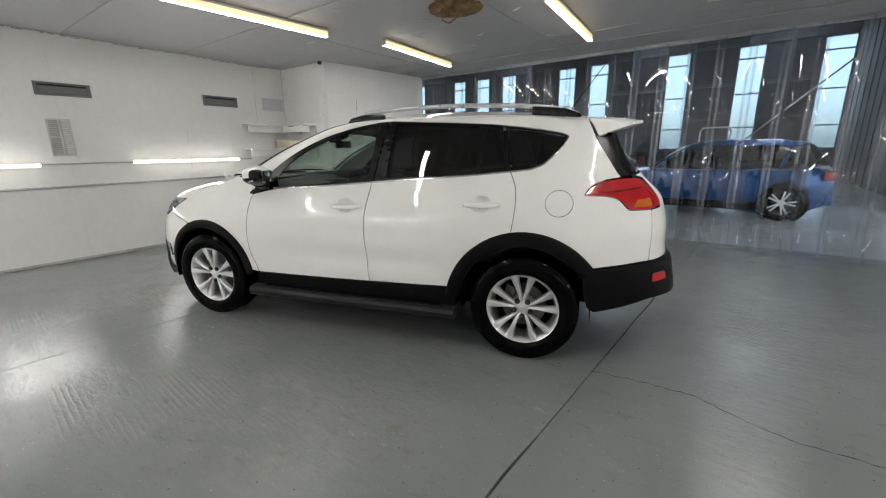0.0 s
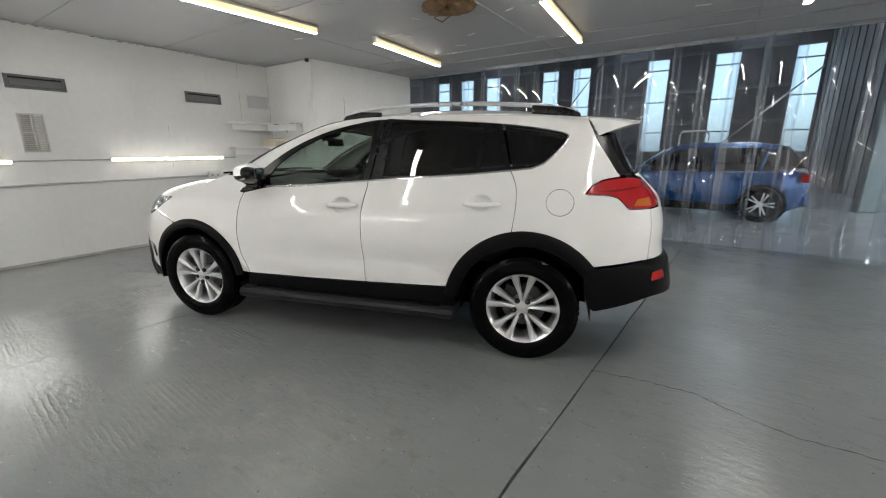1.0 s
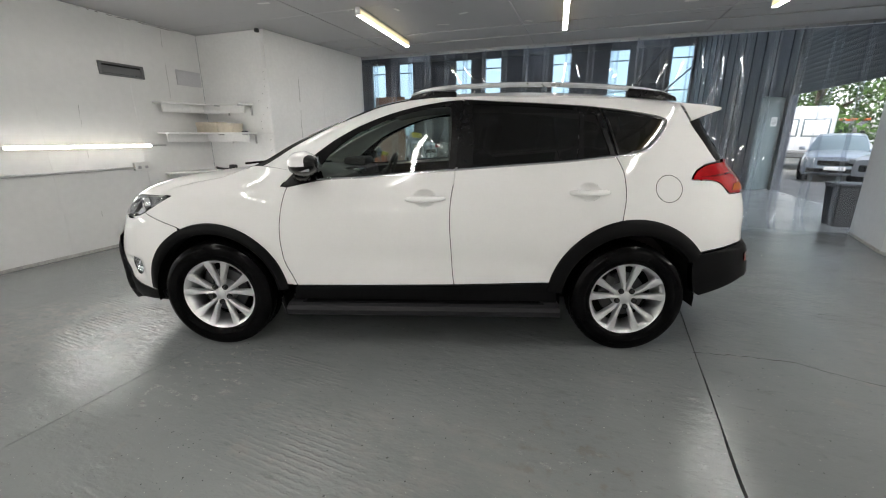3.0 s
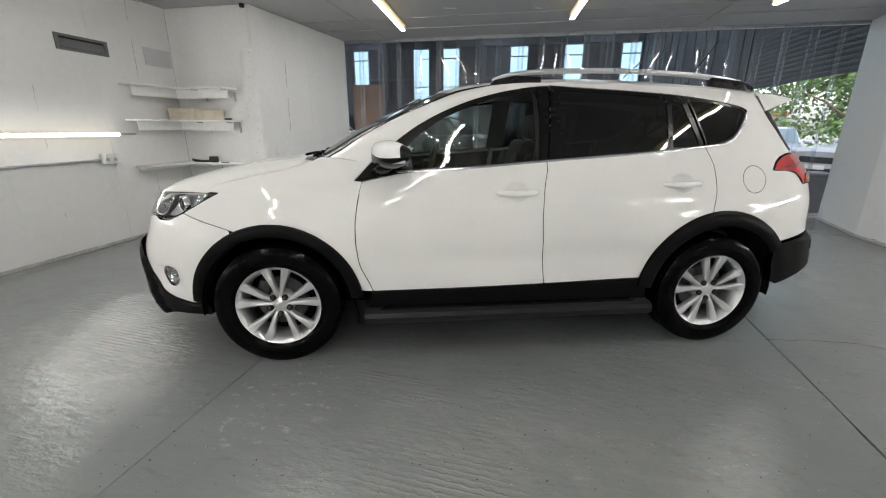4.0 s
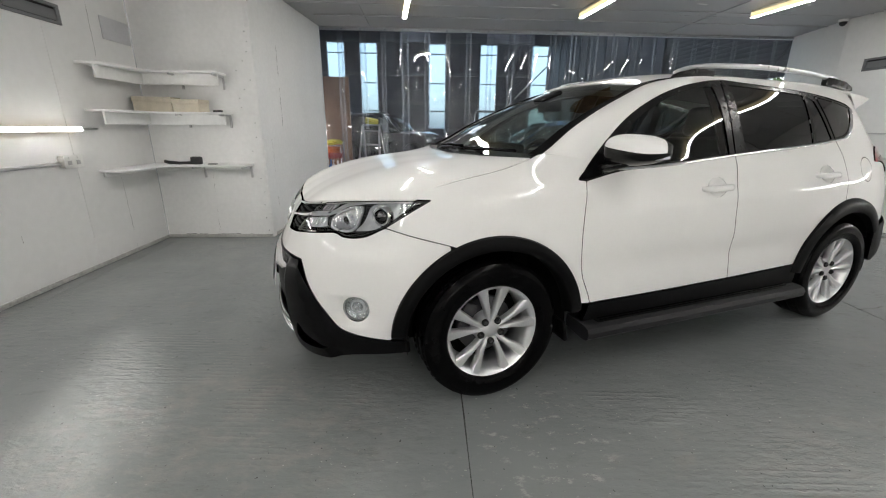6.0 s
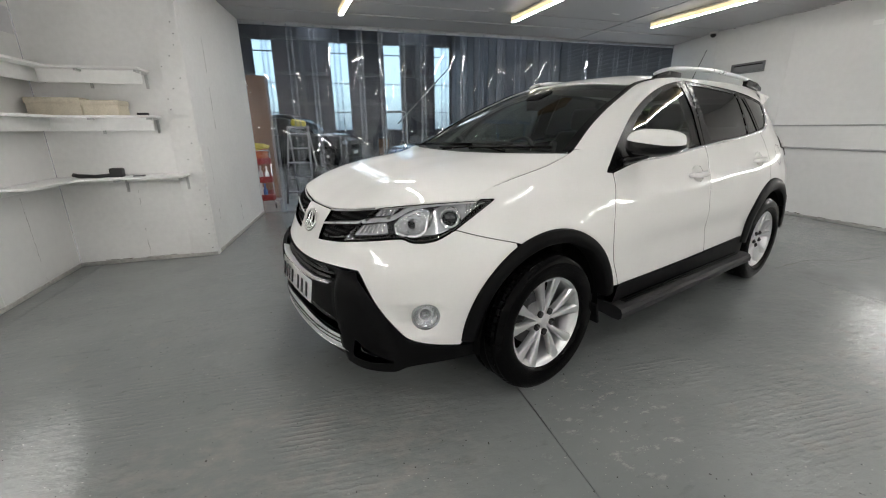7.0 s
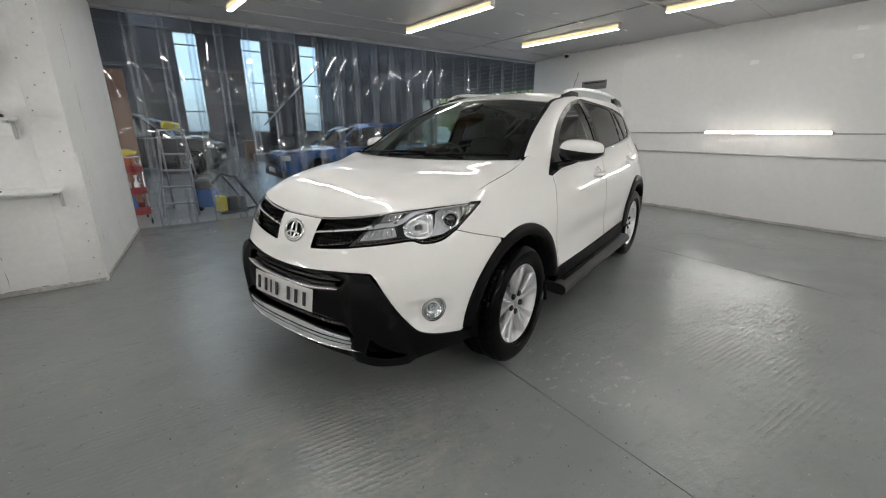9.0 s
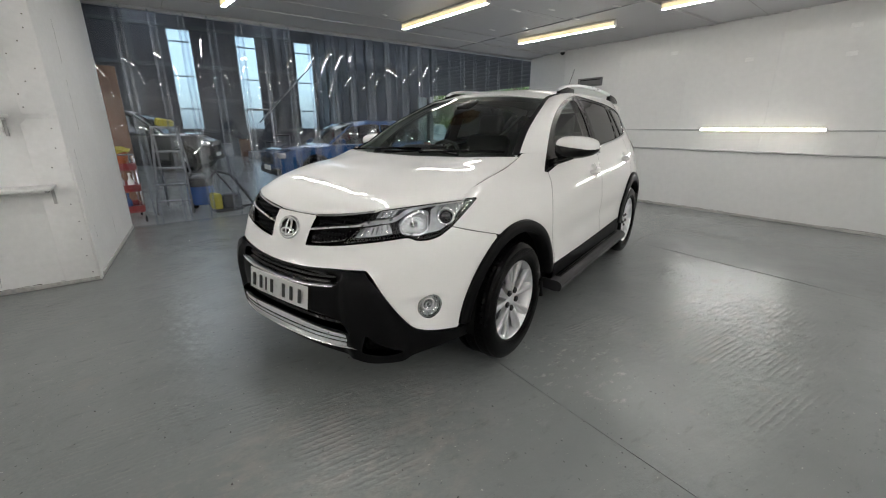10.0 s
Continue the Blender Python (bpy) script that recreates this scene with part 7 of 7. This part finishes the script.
def road_car(name, m, L, W, H, wb, front_over, paint, glass, label, tall=0.0, wheel_r=0.33, red_tail=True, step_nose=0.0):
    """A smaller, plainer car: x runs back from the front axle, as with the large one."""
    car = tagged(holder(name, m), label, "car", "cars beyond the curtain")
    x0, x1 = -front_over, L - front_over
    belt = 0.60 * H + 0.04
    st = np.linspace(0, 1, 37)

    def prof(xs, ys):
        return cubic(xs, ys, st)

    cowl, head, tail = 0.30, 0.47 - 0.05 * tall, 0.90 + 0.04 * tall
    half = prof([0, .03, .10, .25, .5, .8, .95, 1.0], [W * .33, W * .41, W * .475, W * .495, W * .5, W * .495, W * .45, W * .36])
    nose = prof([0, .02, .10, cowl, .6, .85, .97, 1.0], [.50 * H, .53 * H, .57 * H + step_nose, belt, belt + .02, belt + .04, belt + .02, belt - .06])
    low = prof([0, .05, .5, .95, 1.0], [.17 * H, .13 * H, .13 * H, .16 * H, .22 * H])
    V, F = [], []
    for i, t in enumerate(st):
        x, w, z1, z0 = x0 + (x1 - x0) * t, half[i], nose[i], low[i]
        for f, g in ((0.0, 0.0), (0.90, 0.0), (0.985, 0.16), (1.0, 0.45), (0.985, 0.75), (0.93, 0.94), (0.80, 1.0), (0.45, 1.02), (0.0, 1.03)):
            V.append((x, -w * f, z0 + (z1 - z0) * g))
    p = 9
    for i in range(36):
        for j in range(p - 1):
            F.append((i * p + j, i * p + j + 1, (i + 1) * p + j + 1, (i + 1) * p + j))
    n = len(V)
    V += [(x, -y, z) for x, y, z in V]
    F += [tuple(n + k for k in reversed(f)) for f in F]
    F += [tuple(range(p))[::-1] + tuple(n + k for k in range(1, p - 1)), tuple(36 * p + k for k in range(p)) + tuple(n + 36 * p + k for k in range(p - 2, 0, -1))]
    body = part("body", V, F, paint, car, smooth=True)
    body.data.set_sharp_from_angle(angle=radians(45))
    # glasshouse
    ts = np.linspace(0, 1, 21)
    gx = x0 + (x1 - x0) * (cowl + (0.985 - cowl) * ts)
    roof = cubic([0, .12, .30, .55, .80, .93, 1.0], [belt, belt + .55 * (H - belt), H - .02, H, H - .03, belt + (.62 + .3 * tall) * (H - belt), belt - .02], ts)
    wid = cubic([0, .3, .7, 1.0], [W * .43, W * .45, W * .44, W * .40], ts)
    V, F = [], []
    for i in range(21):
        zr, w = max(roof[i], belt - .03), wid[i]
        k = np.clip((zr - belt) / (H - belt), 0, 1)
        for f, z in ((1.0, belt - .05), (1.0 - .02 * k, belt), (1 - .20 * k, belt + .80 * (zr - belt)), (1 - .28 * k, belt + .95 * (zr - belt)), (.5, zr), (0, zr + .01)):
            V.append((gx[i], -w * f, z))
    for i in range(20):
        for j in range(5):
            F.append((i * 6 + j, i * 6 + j + 1, (i + 1) * 6 + j + 1, (i + 1) * 6 + j))
    n = len(V)
    allv = V + [(x, -y, z) for x, y, z in V]
    side = [f for k, f in enumerate(F)]
    gl = [f for k, f in enumerate(side) if (k % 5) < 2 or k // 5 < 5 or k // 5 > 16]
    rf = [f for f in side if f not in gl]
    part("glass", allv, gl + [tuple(n + k for k in reversed(f)) for f in gl], glass, car, smooth=True, label="dark reflecting car windows")
    part("roof", allv, rf + [tuple(n + k for k in reversed(f)) for f in rf], paint, car, smooth=True)
    for s in (-1, 1):
        for a, b in ((0, 5), (10, 10), (15, 16)):
            pa, pb = Vector(V[a * 6 + 1]), Vector(V[b * 6 + 3])
            pa.y, pb.y = pa.y * s * 1.006, pb.y * s * 1.01
            tube("pillar", [pa, pb], 0.03, paint, car, 6)
        box("tail_lamp", (x1 - .09, s * W * .43, belt - .10), (.16, .14, .16), M_red if red_tail else M_red_dark, car, 0.03)
        box("head_lamp", (x0 + .14, s * W * .37, .47 * H), (.16, .26, .12), M_lamp_chrome, car, 0.03)
        box("door_mirror", (x0 + (x1 - x0) * .36, s * (W * .5 + .06), belt + .06), (.12, .18, .12), paint, car, 0.04)
        box("sill", ((wb) / 2, s * W * .485, .17 * H), (wb - .7, .05, .16), M_clad, car, 0.01)
        for gxx in (.52, .74):
            box("door_handle", (x0 + (x1 - x0) * gxx, s * (W * .5 + .005), belt - .12), (.16, .03, .03), paint, car, 0.01)
    box("grille", (x0 + .012, 0, .38 * H), (.05, W * .5, .16), M_trim, car, 0.02)
    box("front_bumper", (x0 + .06, 0, .22 * H), (.14, W * .78, .16), M_clad, car, 0.04)
    box("rear_bumper", (x1 - .05, 0, .27 * H), (.14, W * .80, .2), paint, car, 0.04)
    box("number_plate", (x0 - .017, 0, .27 * H), (.012, .50, .11), M_plate, car, 0.003)
    for x in (0.0, wb):
        for s in (-1, 1):
            w = holder("wheel")
            w.parent = car
            w.matrix_basis = pose(x, s * (W / 2 - .075), wheel_r, 90 if s < 0 else -90, 0, 0)
            lathe("tyre", [(wheel_r * .66, -.1), (wheel_r * .9, -.108), (wheel_r, -.085), (wheel_r, .085), (wheel_r * .9, .112), (wheel_r * .68, .108), (wheel_r * .66, .09)], M_rubber, w, 36)
            rim = lathe("rim", [(wheel_r * .68, .10), (wheel_r * .62, .085), (wheel_r * .58, .02), (0.0, .0)], M_alloy_dark, w, 36)
            for k in range(10):
                a = 2 * math.pi * (k // 2) / 5 + (0.17 if k % 2 else -0.17)
                c, q = math.cos(a), math.sin(a)
                tube("spoke", [(0.04 * c, 0.04 * q, .08), (wheel_r * .4 * c, wheel_r * .4 * q, .095), (wheel_r * .65 * c, wheel_r * .65 * q, .098)], 0.016, M_alloy_dark if paint is M_black_paint else M_alloy, rim, 6)
            lathe("hub", [(0, .10), (.05, .095), (.06, .07)], M_alloy, rim, 16)
            # dark sheet on the flank: shade of the arch opening put into colour
            ar = [(x + (wheel_r + .045) * math.cos(v), s * (W / 2 + .004), wheel_r + (wheel_r + .045) * math.sin(v)) for v in np.linspace(0.0, math.pi, 18)]
            prism("arch_opening", [(p[0], p[2]) for p in ar] + [(x - wheel_r - .05, wheel_r * .6), (x + wheel_r + .05, wheel_r * .6)], 0.01, pose(0, s * (W / 2 - .004) + .005, 0, 90, 0, 0), M_under, car, "dark sheet standing for the shaded wheel arch")
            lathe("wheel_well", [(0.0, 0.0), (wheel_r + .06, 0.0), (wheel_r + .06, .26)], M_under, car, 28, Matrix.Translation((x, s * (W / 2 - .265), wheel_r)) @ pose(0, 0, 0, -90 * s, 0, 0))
    return car


def heading(x, y, deg):
    """A car with its front axle at (x, y) and its tail towards deg."""
    return pose(x, y, 0, 0, 0, deg)


road_car("blue_car", heading(-1.95, 10.6, 1.5), 4.24, 1.82, 1.49, 2.66, .88, M_blue, M_darkglass, "metallic blue sport utility car parked behind the curtain", 0.2, 0.335)
road_car("dark_offroader", heading(-3.9, 15.7, 158), 4.2, 1.78, 1.80, 2.5, .72, M_black_paint, M_darkglass, "black boxy off-road car parked in the hall", 1.0, 0.38, step_nose=.06)
road_car("pale_van", heading(-8.6, 16.6, 172), 4.9, 1.95, 2.05, 3.0, .85, M_white_car, M_darkglass, "pale panel van parked in the hall", 1.0, 0.33)
road_car("silver_car", heading(6.35, 16.6, 66), 4.2, 1.74, 1.46, 2.6, .85, M_silver_car, M_paleglass, "silver hatchback parked in the yard outside", 0.0, 0.31)
road_car("white_car", heading(5.9, 12.3, 20), 4.6, 1.80, 1.62, 2.7, .9, M_white_car, M_paleglass, "white estate car parked in the yard outside", 0.6, 0.32)

# caravan
cv = tagged(holder("caravan", pose(7.15, 21.6, 0, 0, 0, 69)), "white touring caravan with two rear windows", "caravan")
bm = bmesh.new()
add_box(bm, (2.4, 0, 1.55), (4.8, 2.2, 2.1), 0.22, None, 4)
part_bm("shell", bm, M_white_car, cv, smooth=True)
for _y in (-0.5, 0.5):
    w_ = box("window", (-0.012, _y, 1.72), (0.03, 0.88, 0.72), M_paleglass, cv, 0.03, label="end window with pale curtain")
    box("curtain", (-0.030, _y, 1.72), (0.006, 0.76, 0.62), M_white_plastic, w_, 0.002)
for _x in (1.2, 3.2):
    box("window", (_x, -1.105, 1.75), (0.9, 0.03, 0.6), M_paleglass, cv, 0.03)
box("skirt", (2.4, 0, .52), (4.4, 2.0, .14), M_grey_plastic, cv, 0.02)
box("bumper", (-0.02, 0, .72), (0.12, 2.0, .16), M_grey_plastic, cv, 0.03)
for _y in (-1, 1):
    lathe("wheel", [(0, .09), (.2, .09), (.31, .07), (.31, -.07), (.2, -.09), (0, -.09)], M_rubber, cv, 24, Matrix.Translation((2.5, _y * .95, .31)) @ pose(0, 0, 0, 90))
tube("drawbar", [(4.7, 0, .5), (5.8, 0, .48)], 0.05, M_steel, cv, 8)

# small digger far off
dg = tagged(holder("digger", pose(11.9, 28.0, 0, 0, 0, 250)), "orange mini digger standing in the yard", "digger")
box("cab", (0, 0, 1.55), (1.0, 1.0, 1.25), M_darkglass, dg, 0.06)
box("roof", (0, 0, 2.22), (1.15, 1.15, .12), M_orange, dg, 0.04)
box("body", (0.5, 0, .95), (1.5, 1.2, .5), M_orange, dg, 0.08)
for _y in (-.55, .55):
    box("track", (0.3, _y, .3), (1.9, .3, .55), M_rubber, dg, 0.2)
tube("boom", [(-.5, 0, 1.1), (-1.3, 0, 2.3), (-2.3, 0, 1.5)], 0.1, M_orange, dg, 8)

# yard and greenery
tagged(box("ground", (120, 20, -0.16), (233.2, 400, 0.2), M_asphalt, None, 0), "grey yard and ground reaching the horizon", "ground", kind="structure")
tagged(box("ground_west", (-113.2, 20, -0.16), (233.1, 400, 0.06), M_asphalt, None, 0), "grey ground under the hall", "ground", kind="structure")


def leaf_material():
    m = bpy.data.materials.new("leaves")
    m.use_nodes = True
    nt = m.node_tree
    b = nt.nodes["Principled BSDF"]
    g = nt.nodes.new("ShaderNodeNewGeometry")
    r = nt.nodes.new("ShaderNodeValToRGB")
    r.color_ramp.elements[0].color, r.color_ramp.elements[1].color = (0.020, 0.060, 0.010, 1), (0.075, 0.155, 0.026, 1)
    nt.links.new(g.outputs["Random Per Island"], r.inputs["Fac"])
    nt.links.new(r.outputs["Color"], b.inputs["Base Color"])
    b.inputs["Roughness"].default_value = 0.6
    return m


M_leaves = leaf_material()


def tree(x, y, h, r, seed):
    rnd = random.Random(seed)
    t = tagged(holder("tree", pose(x, y, -0.06)), "broad green leafy tree at the yard's edge", "tree", "trees")
    tube("trunk", [(0, 0, 0), (0.1, 0.05, h * .25), (0.0, 0.1, h * .5), (0.1, 0.0, h * .8)], [0.25, 0.2, 0.13, 0.05], M_bark, t, 10)
    for k in range(6):
        a = rnd.uniform(0, 6.3)
        tube("limb", [(0, 0, h * (.25 + .08 * k)), (r * .4 * math.cos(a), r * .4 * math.sin(a), h * (.4 + .08 * k)), (r * .75 * math.cos(a), r * .75 * math.sin(a), h * (.48 + .08 * k))], [0.09, 0.06, 0.02], M_bark, t, 6)
    V, F = [], []
    clumps = [(rnd.gauss(0, .45) * r, rnd.gauss(0, .45) * r, h * rnd.uniform(.12, 1.0)) for _ in range(34)]
    for cx, cy, cz in clumps:
        cr = rnd.uniform(.22, .42) * r
        for _ in range(130):
            d = Vector((rnd.gauss(0, 1), rnd.gauss(0, 1), rnd.gauss(0, 1))).normalized() * cr * rnd.uniform(.5, 1.05)
            c = Vector((cx, cy, cz)) + d
            u = Vector((rnd.gauss(0, 1), rnd.gauss(0, 1), rnd.gauss(0, 1))).normalized()
            w = u.cross(Vector((rnd.gauss(0, 1), rnd.gauss(0, 1), rnd.gauss(0, 1)))).normalized()
            s = rnd.uniform(.10, .20)
            n = len(V)
            V += [c - u * s, c + w * s * .5, c + u * s, c - w * s * .5]
            F.append((n, n + 1, n + 2, n + 3))
    tagged(part("crown", V, F, M_leaves, t), kind="stuff")


for _k, (_x, _y, _h, _r) in enumerate(((14, 25, 7, 3.2), (17.5, 22.5, 8, 3.6), (20, 18, 7.5, 3.5), (11, 30, 8, 3.6), (23, 27, 9, 4.2), (19, 32, 9, 4.0), (13.5, 36, 9, 4.2), (25, 21, 9, 4))):
    tree(_x, _y, _h, _r, 40 + _k)

# ---- cleaning gear just behind the curtain ----
tr = tagged(holder("tool_trolley", pose(-5.53, 7.62, 0, 0, 0, 6)), "red three-tier trolley full of cleaning things", "trolley")
for _z in (0.16, 0.46, 0.76):
    t_ = box("tray", (0, 0, _z), (0.34, 0.60, 0.02), M_red_shell, tr, 0.006)
    for _y in (-0.3, 0.3):
        box("tray_side", (0, _y, _z + 0.045), (0.34, 0.012, 0.09), M_red_shell, t_, 0.004)
    for _x in (-0.17, 0.17):
        box("tray_side", (_x, 0, _z + 0.045), (0.012, 0.60, 0.09), M_red_shell, t_, 0.004)
for _x in (-0.165, 0.165):
    for _y in (-0.29, 0.29):
        tube("post", [(_x, _y, 0.08), (_x, _y, 0.93)], 0.011, M_chrome, tr, 8)
        lathe("castor", [(0, .012), (.035, .012), (.04, 0), (.035, -.012), (0, -.012)], M_rubber, tr, 16, Matrix.Translation((_x, _y, 0.04)) @ pose(0, 0, 0, 0, 90))
tube("push_handle", [(-0.165, -0.29, 0.93), (-0.165, -0.33, 0.97), (0.165, -0.33, 0.97), (0.165, -0.29, 0.93)], 0.011, M_chrome, tr, 8)
_bk = tagged(holder("bucket", pose(-5.53, 7.7, 0.775)), "orange bucket with yellow cloth on the trolley", "bucket")
lathe("pail", [(0.0, 0.0), (0.11, 0.0), (0.14, 0.22), (0.148, 0.225), (0.135, 0.21), (0.105, 0.012)], M_orange, _bk, 28)
bm = bmesh.new()
bmesh.ops.create_icosphere(bm, subdivisions=3, radius=1)
for v in bm.verts:
    v.co = Vector((v.co.x * .16, v.co.y * .17, v.co.z * .06)) * (1 + .35 * noise.noise(v.co * 2.2)) + Vector((0, 0, .235))
part_bm("cloth", bm, M_yellow, _bk, smooth=True)
_rb = random.Random(8)
for _i in range(9):
    _z = (0.17, 0.47)[_i % 2]
    _p = pose(-5.53 + _rb.uniform(-.1, .1), 7.62 + _rb.uniform(-.24, .24), _z)
    b_ = tagged(lathe("spray_bottle", [(0, 0), (.035, 0), (.036, .12), (.015, .16), (.012, .2), (.02, .21), (.02, .235), (0, .235)], (M_white_plastic, M_blue_tub, M_grey_paint)[_i % 3], None, 16), "small plastic bottle standing on the trolley", "bottle", "bottles on the trolley")
    b_.matrix_basis = _p

ld = tagged(holder("step_ladder", pose(-4.88, 8.05, 0, 0, 0, -12)), "aluminium step ladder standing open", "ladder")
for _s in (-1, 1):
    tube("stile", [(_s * 0.24, -0.32, 0.0), (_s * 0.17, 0.02, 1.32)], 0.019, M_ladder, ld, 6)
    tube("rear_leg", [(_s * 0.24, 0.50, 0.0), (_s * 0.17, 0.06, 1.28)], 0.015, M_ladder, ld, 6)
for _i in range(5):
    _f = (_i + 0.8) / 5.2
    box("tread", (0, -0.32 + 0.34 * _f, 1.32 * _f), (2 * (0.24 - 0.07 * _f), 0.09, 0.025), M_ladder, ld, 0.004)
box("platform", (0, 0.04, 1.33), (0.36, 0.20, 0.03), M_ladder, ld, 0.006)
tagged(box("rag", (-4.86, 8.09, 1.40), (0.26, 0.10, 0.12), M_yellow, None, 0.04, pose(0, 0, 0, 20, 10, 15)), "yellow rag lying on the ladder's top", "cloth")

vc = tagged(holder("vacuum_cleaner", pose(-4.52, 8.2, 0)), "blue and black tub vacuum cleaner", "vacuum cleaner")
lathe("tub", [(0, .06), (.19, .06), (.20, .10), (.20, .36), (.21, .37)], M_blue_tub, vc, 32)
lathe("lid", [(.21, .37), (.21, .42), (.17, .50), (.08, .54), (0, .54)], M_black_plastic, vc, 32)
tube("handle", [(-.12, 0, .52), (-.08, 0, .60), (.08, 0, .60), (.12, 0, .52)], 0.016, M_black_plastic, vc, 8)
tube("hose", [(.1, -.15, .45), (.25, -.25, .62), (.45, -.3, .55), (.62, -.4, .25), (.72, -.48, .04), (.5, -.55, .03)], 0.024, M_black_plastic, vc, 10)
for _k in range(4):
    lathe("castor", [(0, .014), (.045, .014), (.045, -.014), (0, -.014)], M_rubber, vc, 14, Matrix.Translation((.17 * math.cos(_k * 1.57 + .8), .17 * math.sin(_k * 1.57 + .8), 0.045)) @ pose(0, 0, 0, 90))
wv = tagged(holder("wet_cleaner", pose(-4.22, 7.62, 0, 0, 0, 10)), "yellow and black wet cleaner on the floor", "cleaner")
box("housing", (0.06, 0, .16), (0.30, 0.26, .24), M_black_plastic, wv, 0.05)
box("tank", (-0.16, 0, .17), (0.14, 0.24, .26), M_yellow, wv, 0.04)
box("foot", (0, 0, .025), (0.44, 0.28, .05), M_black_plastic, wv, 0.015)
tube("lance", [(0.15, 0, .25), (-0.05, 0.15, .62), (-0.16, 0.22, .68)], 0.015, M_black_plastic, wv, 8)

tagged(box("timber_board", (-5.70, 8.6, 1.12), (0.72, 0.05, 2.24), M_timber, None, 0.004), "brown timber board leaning upright behind the curtain", "board")
bn = tagged(holder("waste_bin", pose(2.55, 7.75, 0)), "dark grey plastic waste bin beside the curtain", "bin")
lathe("body", [(0, 0), (.24, 0), (.30, .60), (.31, .62), (.29, .62), (.235, .02)], M_black_plastic, bn, 4, pose(0, 0, 0, 0, 0, 45), smooth=False)
box("lid", (0, 0, .64), (.46, .46, .05), M_black_plastic, bn, 0.02)
# clutter along the hall's far side: racks, chairs and crates
_rb = random.Random(12)
for _i in range(16):
    _x, _y = -13.5 + _i * 0.95 + _rb.uniform(-.3, .3), 21.6 + _rb.uniform(-.8, 1.0)
    if -3.9 < _x < -2.6:
        continue
    _w, _h = _rb.uniform(.4, .9), _rb.uniform(.5, 1.15)
    c = tagged(holder("crate", pose(_x, _y, 0, 0, 0, _rb.uniform(-25, 25))), "dark storage crate on the hall floor", "crate", "crates along the hall wall")
    box("case", (0, 0, _h / 2), (_w, _w * .8, _h), (M_hall_steel, M_timber, M_grey_plastic)[_i % 3], c, 0.01)
    box("lid", (0, 0, _h + .02), (_w + .04, _w * .8 + .04, .05), M_black_plastic, c, 0.01)
sl = tagged(holder("scissor_lift", pose(-0.9, 19.5, 0)), "steel lifting frame with rail in the hall", "lift")
for _x in (-.5, .5):
    tube("post", [(_x, 0, 0), (_x, 0, 1.9)], 0.03, M_steel, sl, 8)
tube("rail", [(-.5, 0, 1.9), (-.4, 0, 2.05), (.4, 0, 2.05), (.5, 0, 1.9)], 0.03, M_steel, sl, 8)
box("base", (0, 0, .15), (1.2, .7, .3), M_hall_steel, sl, 0.03)
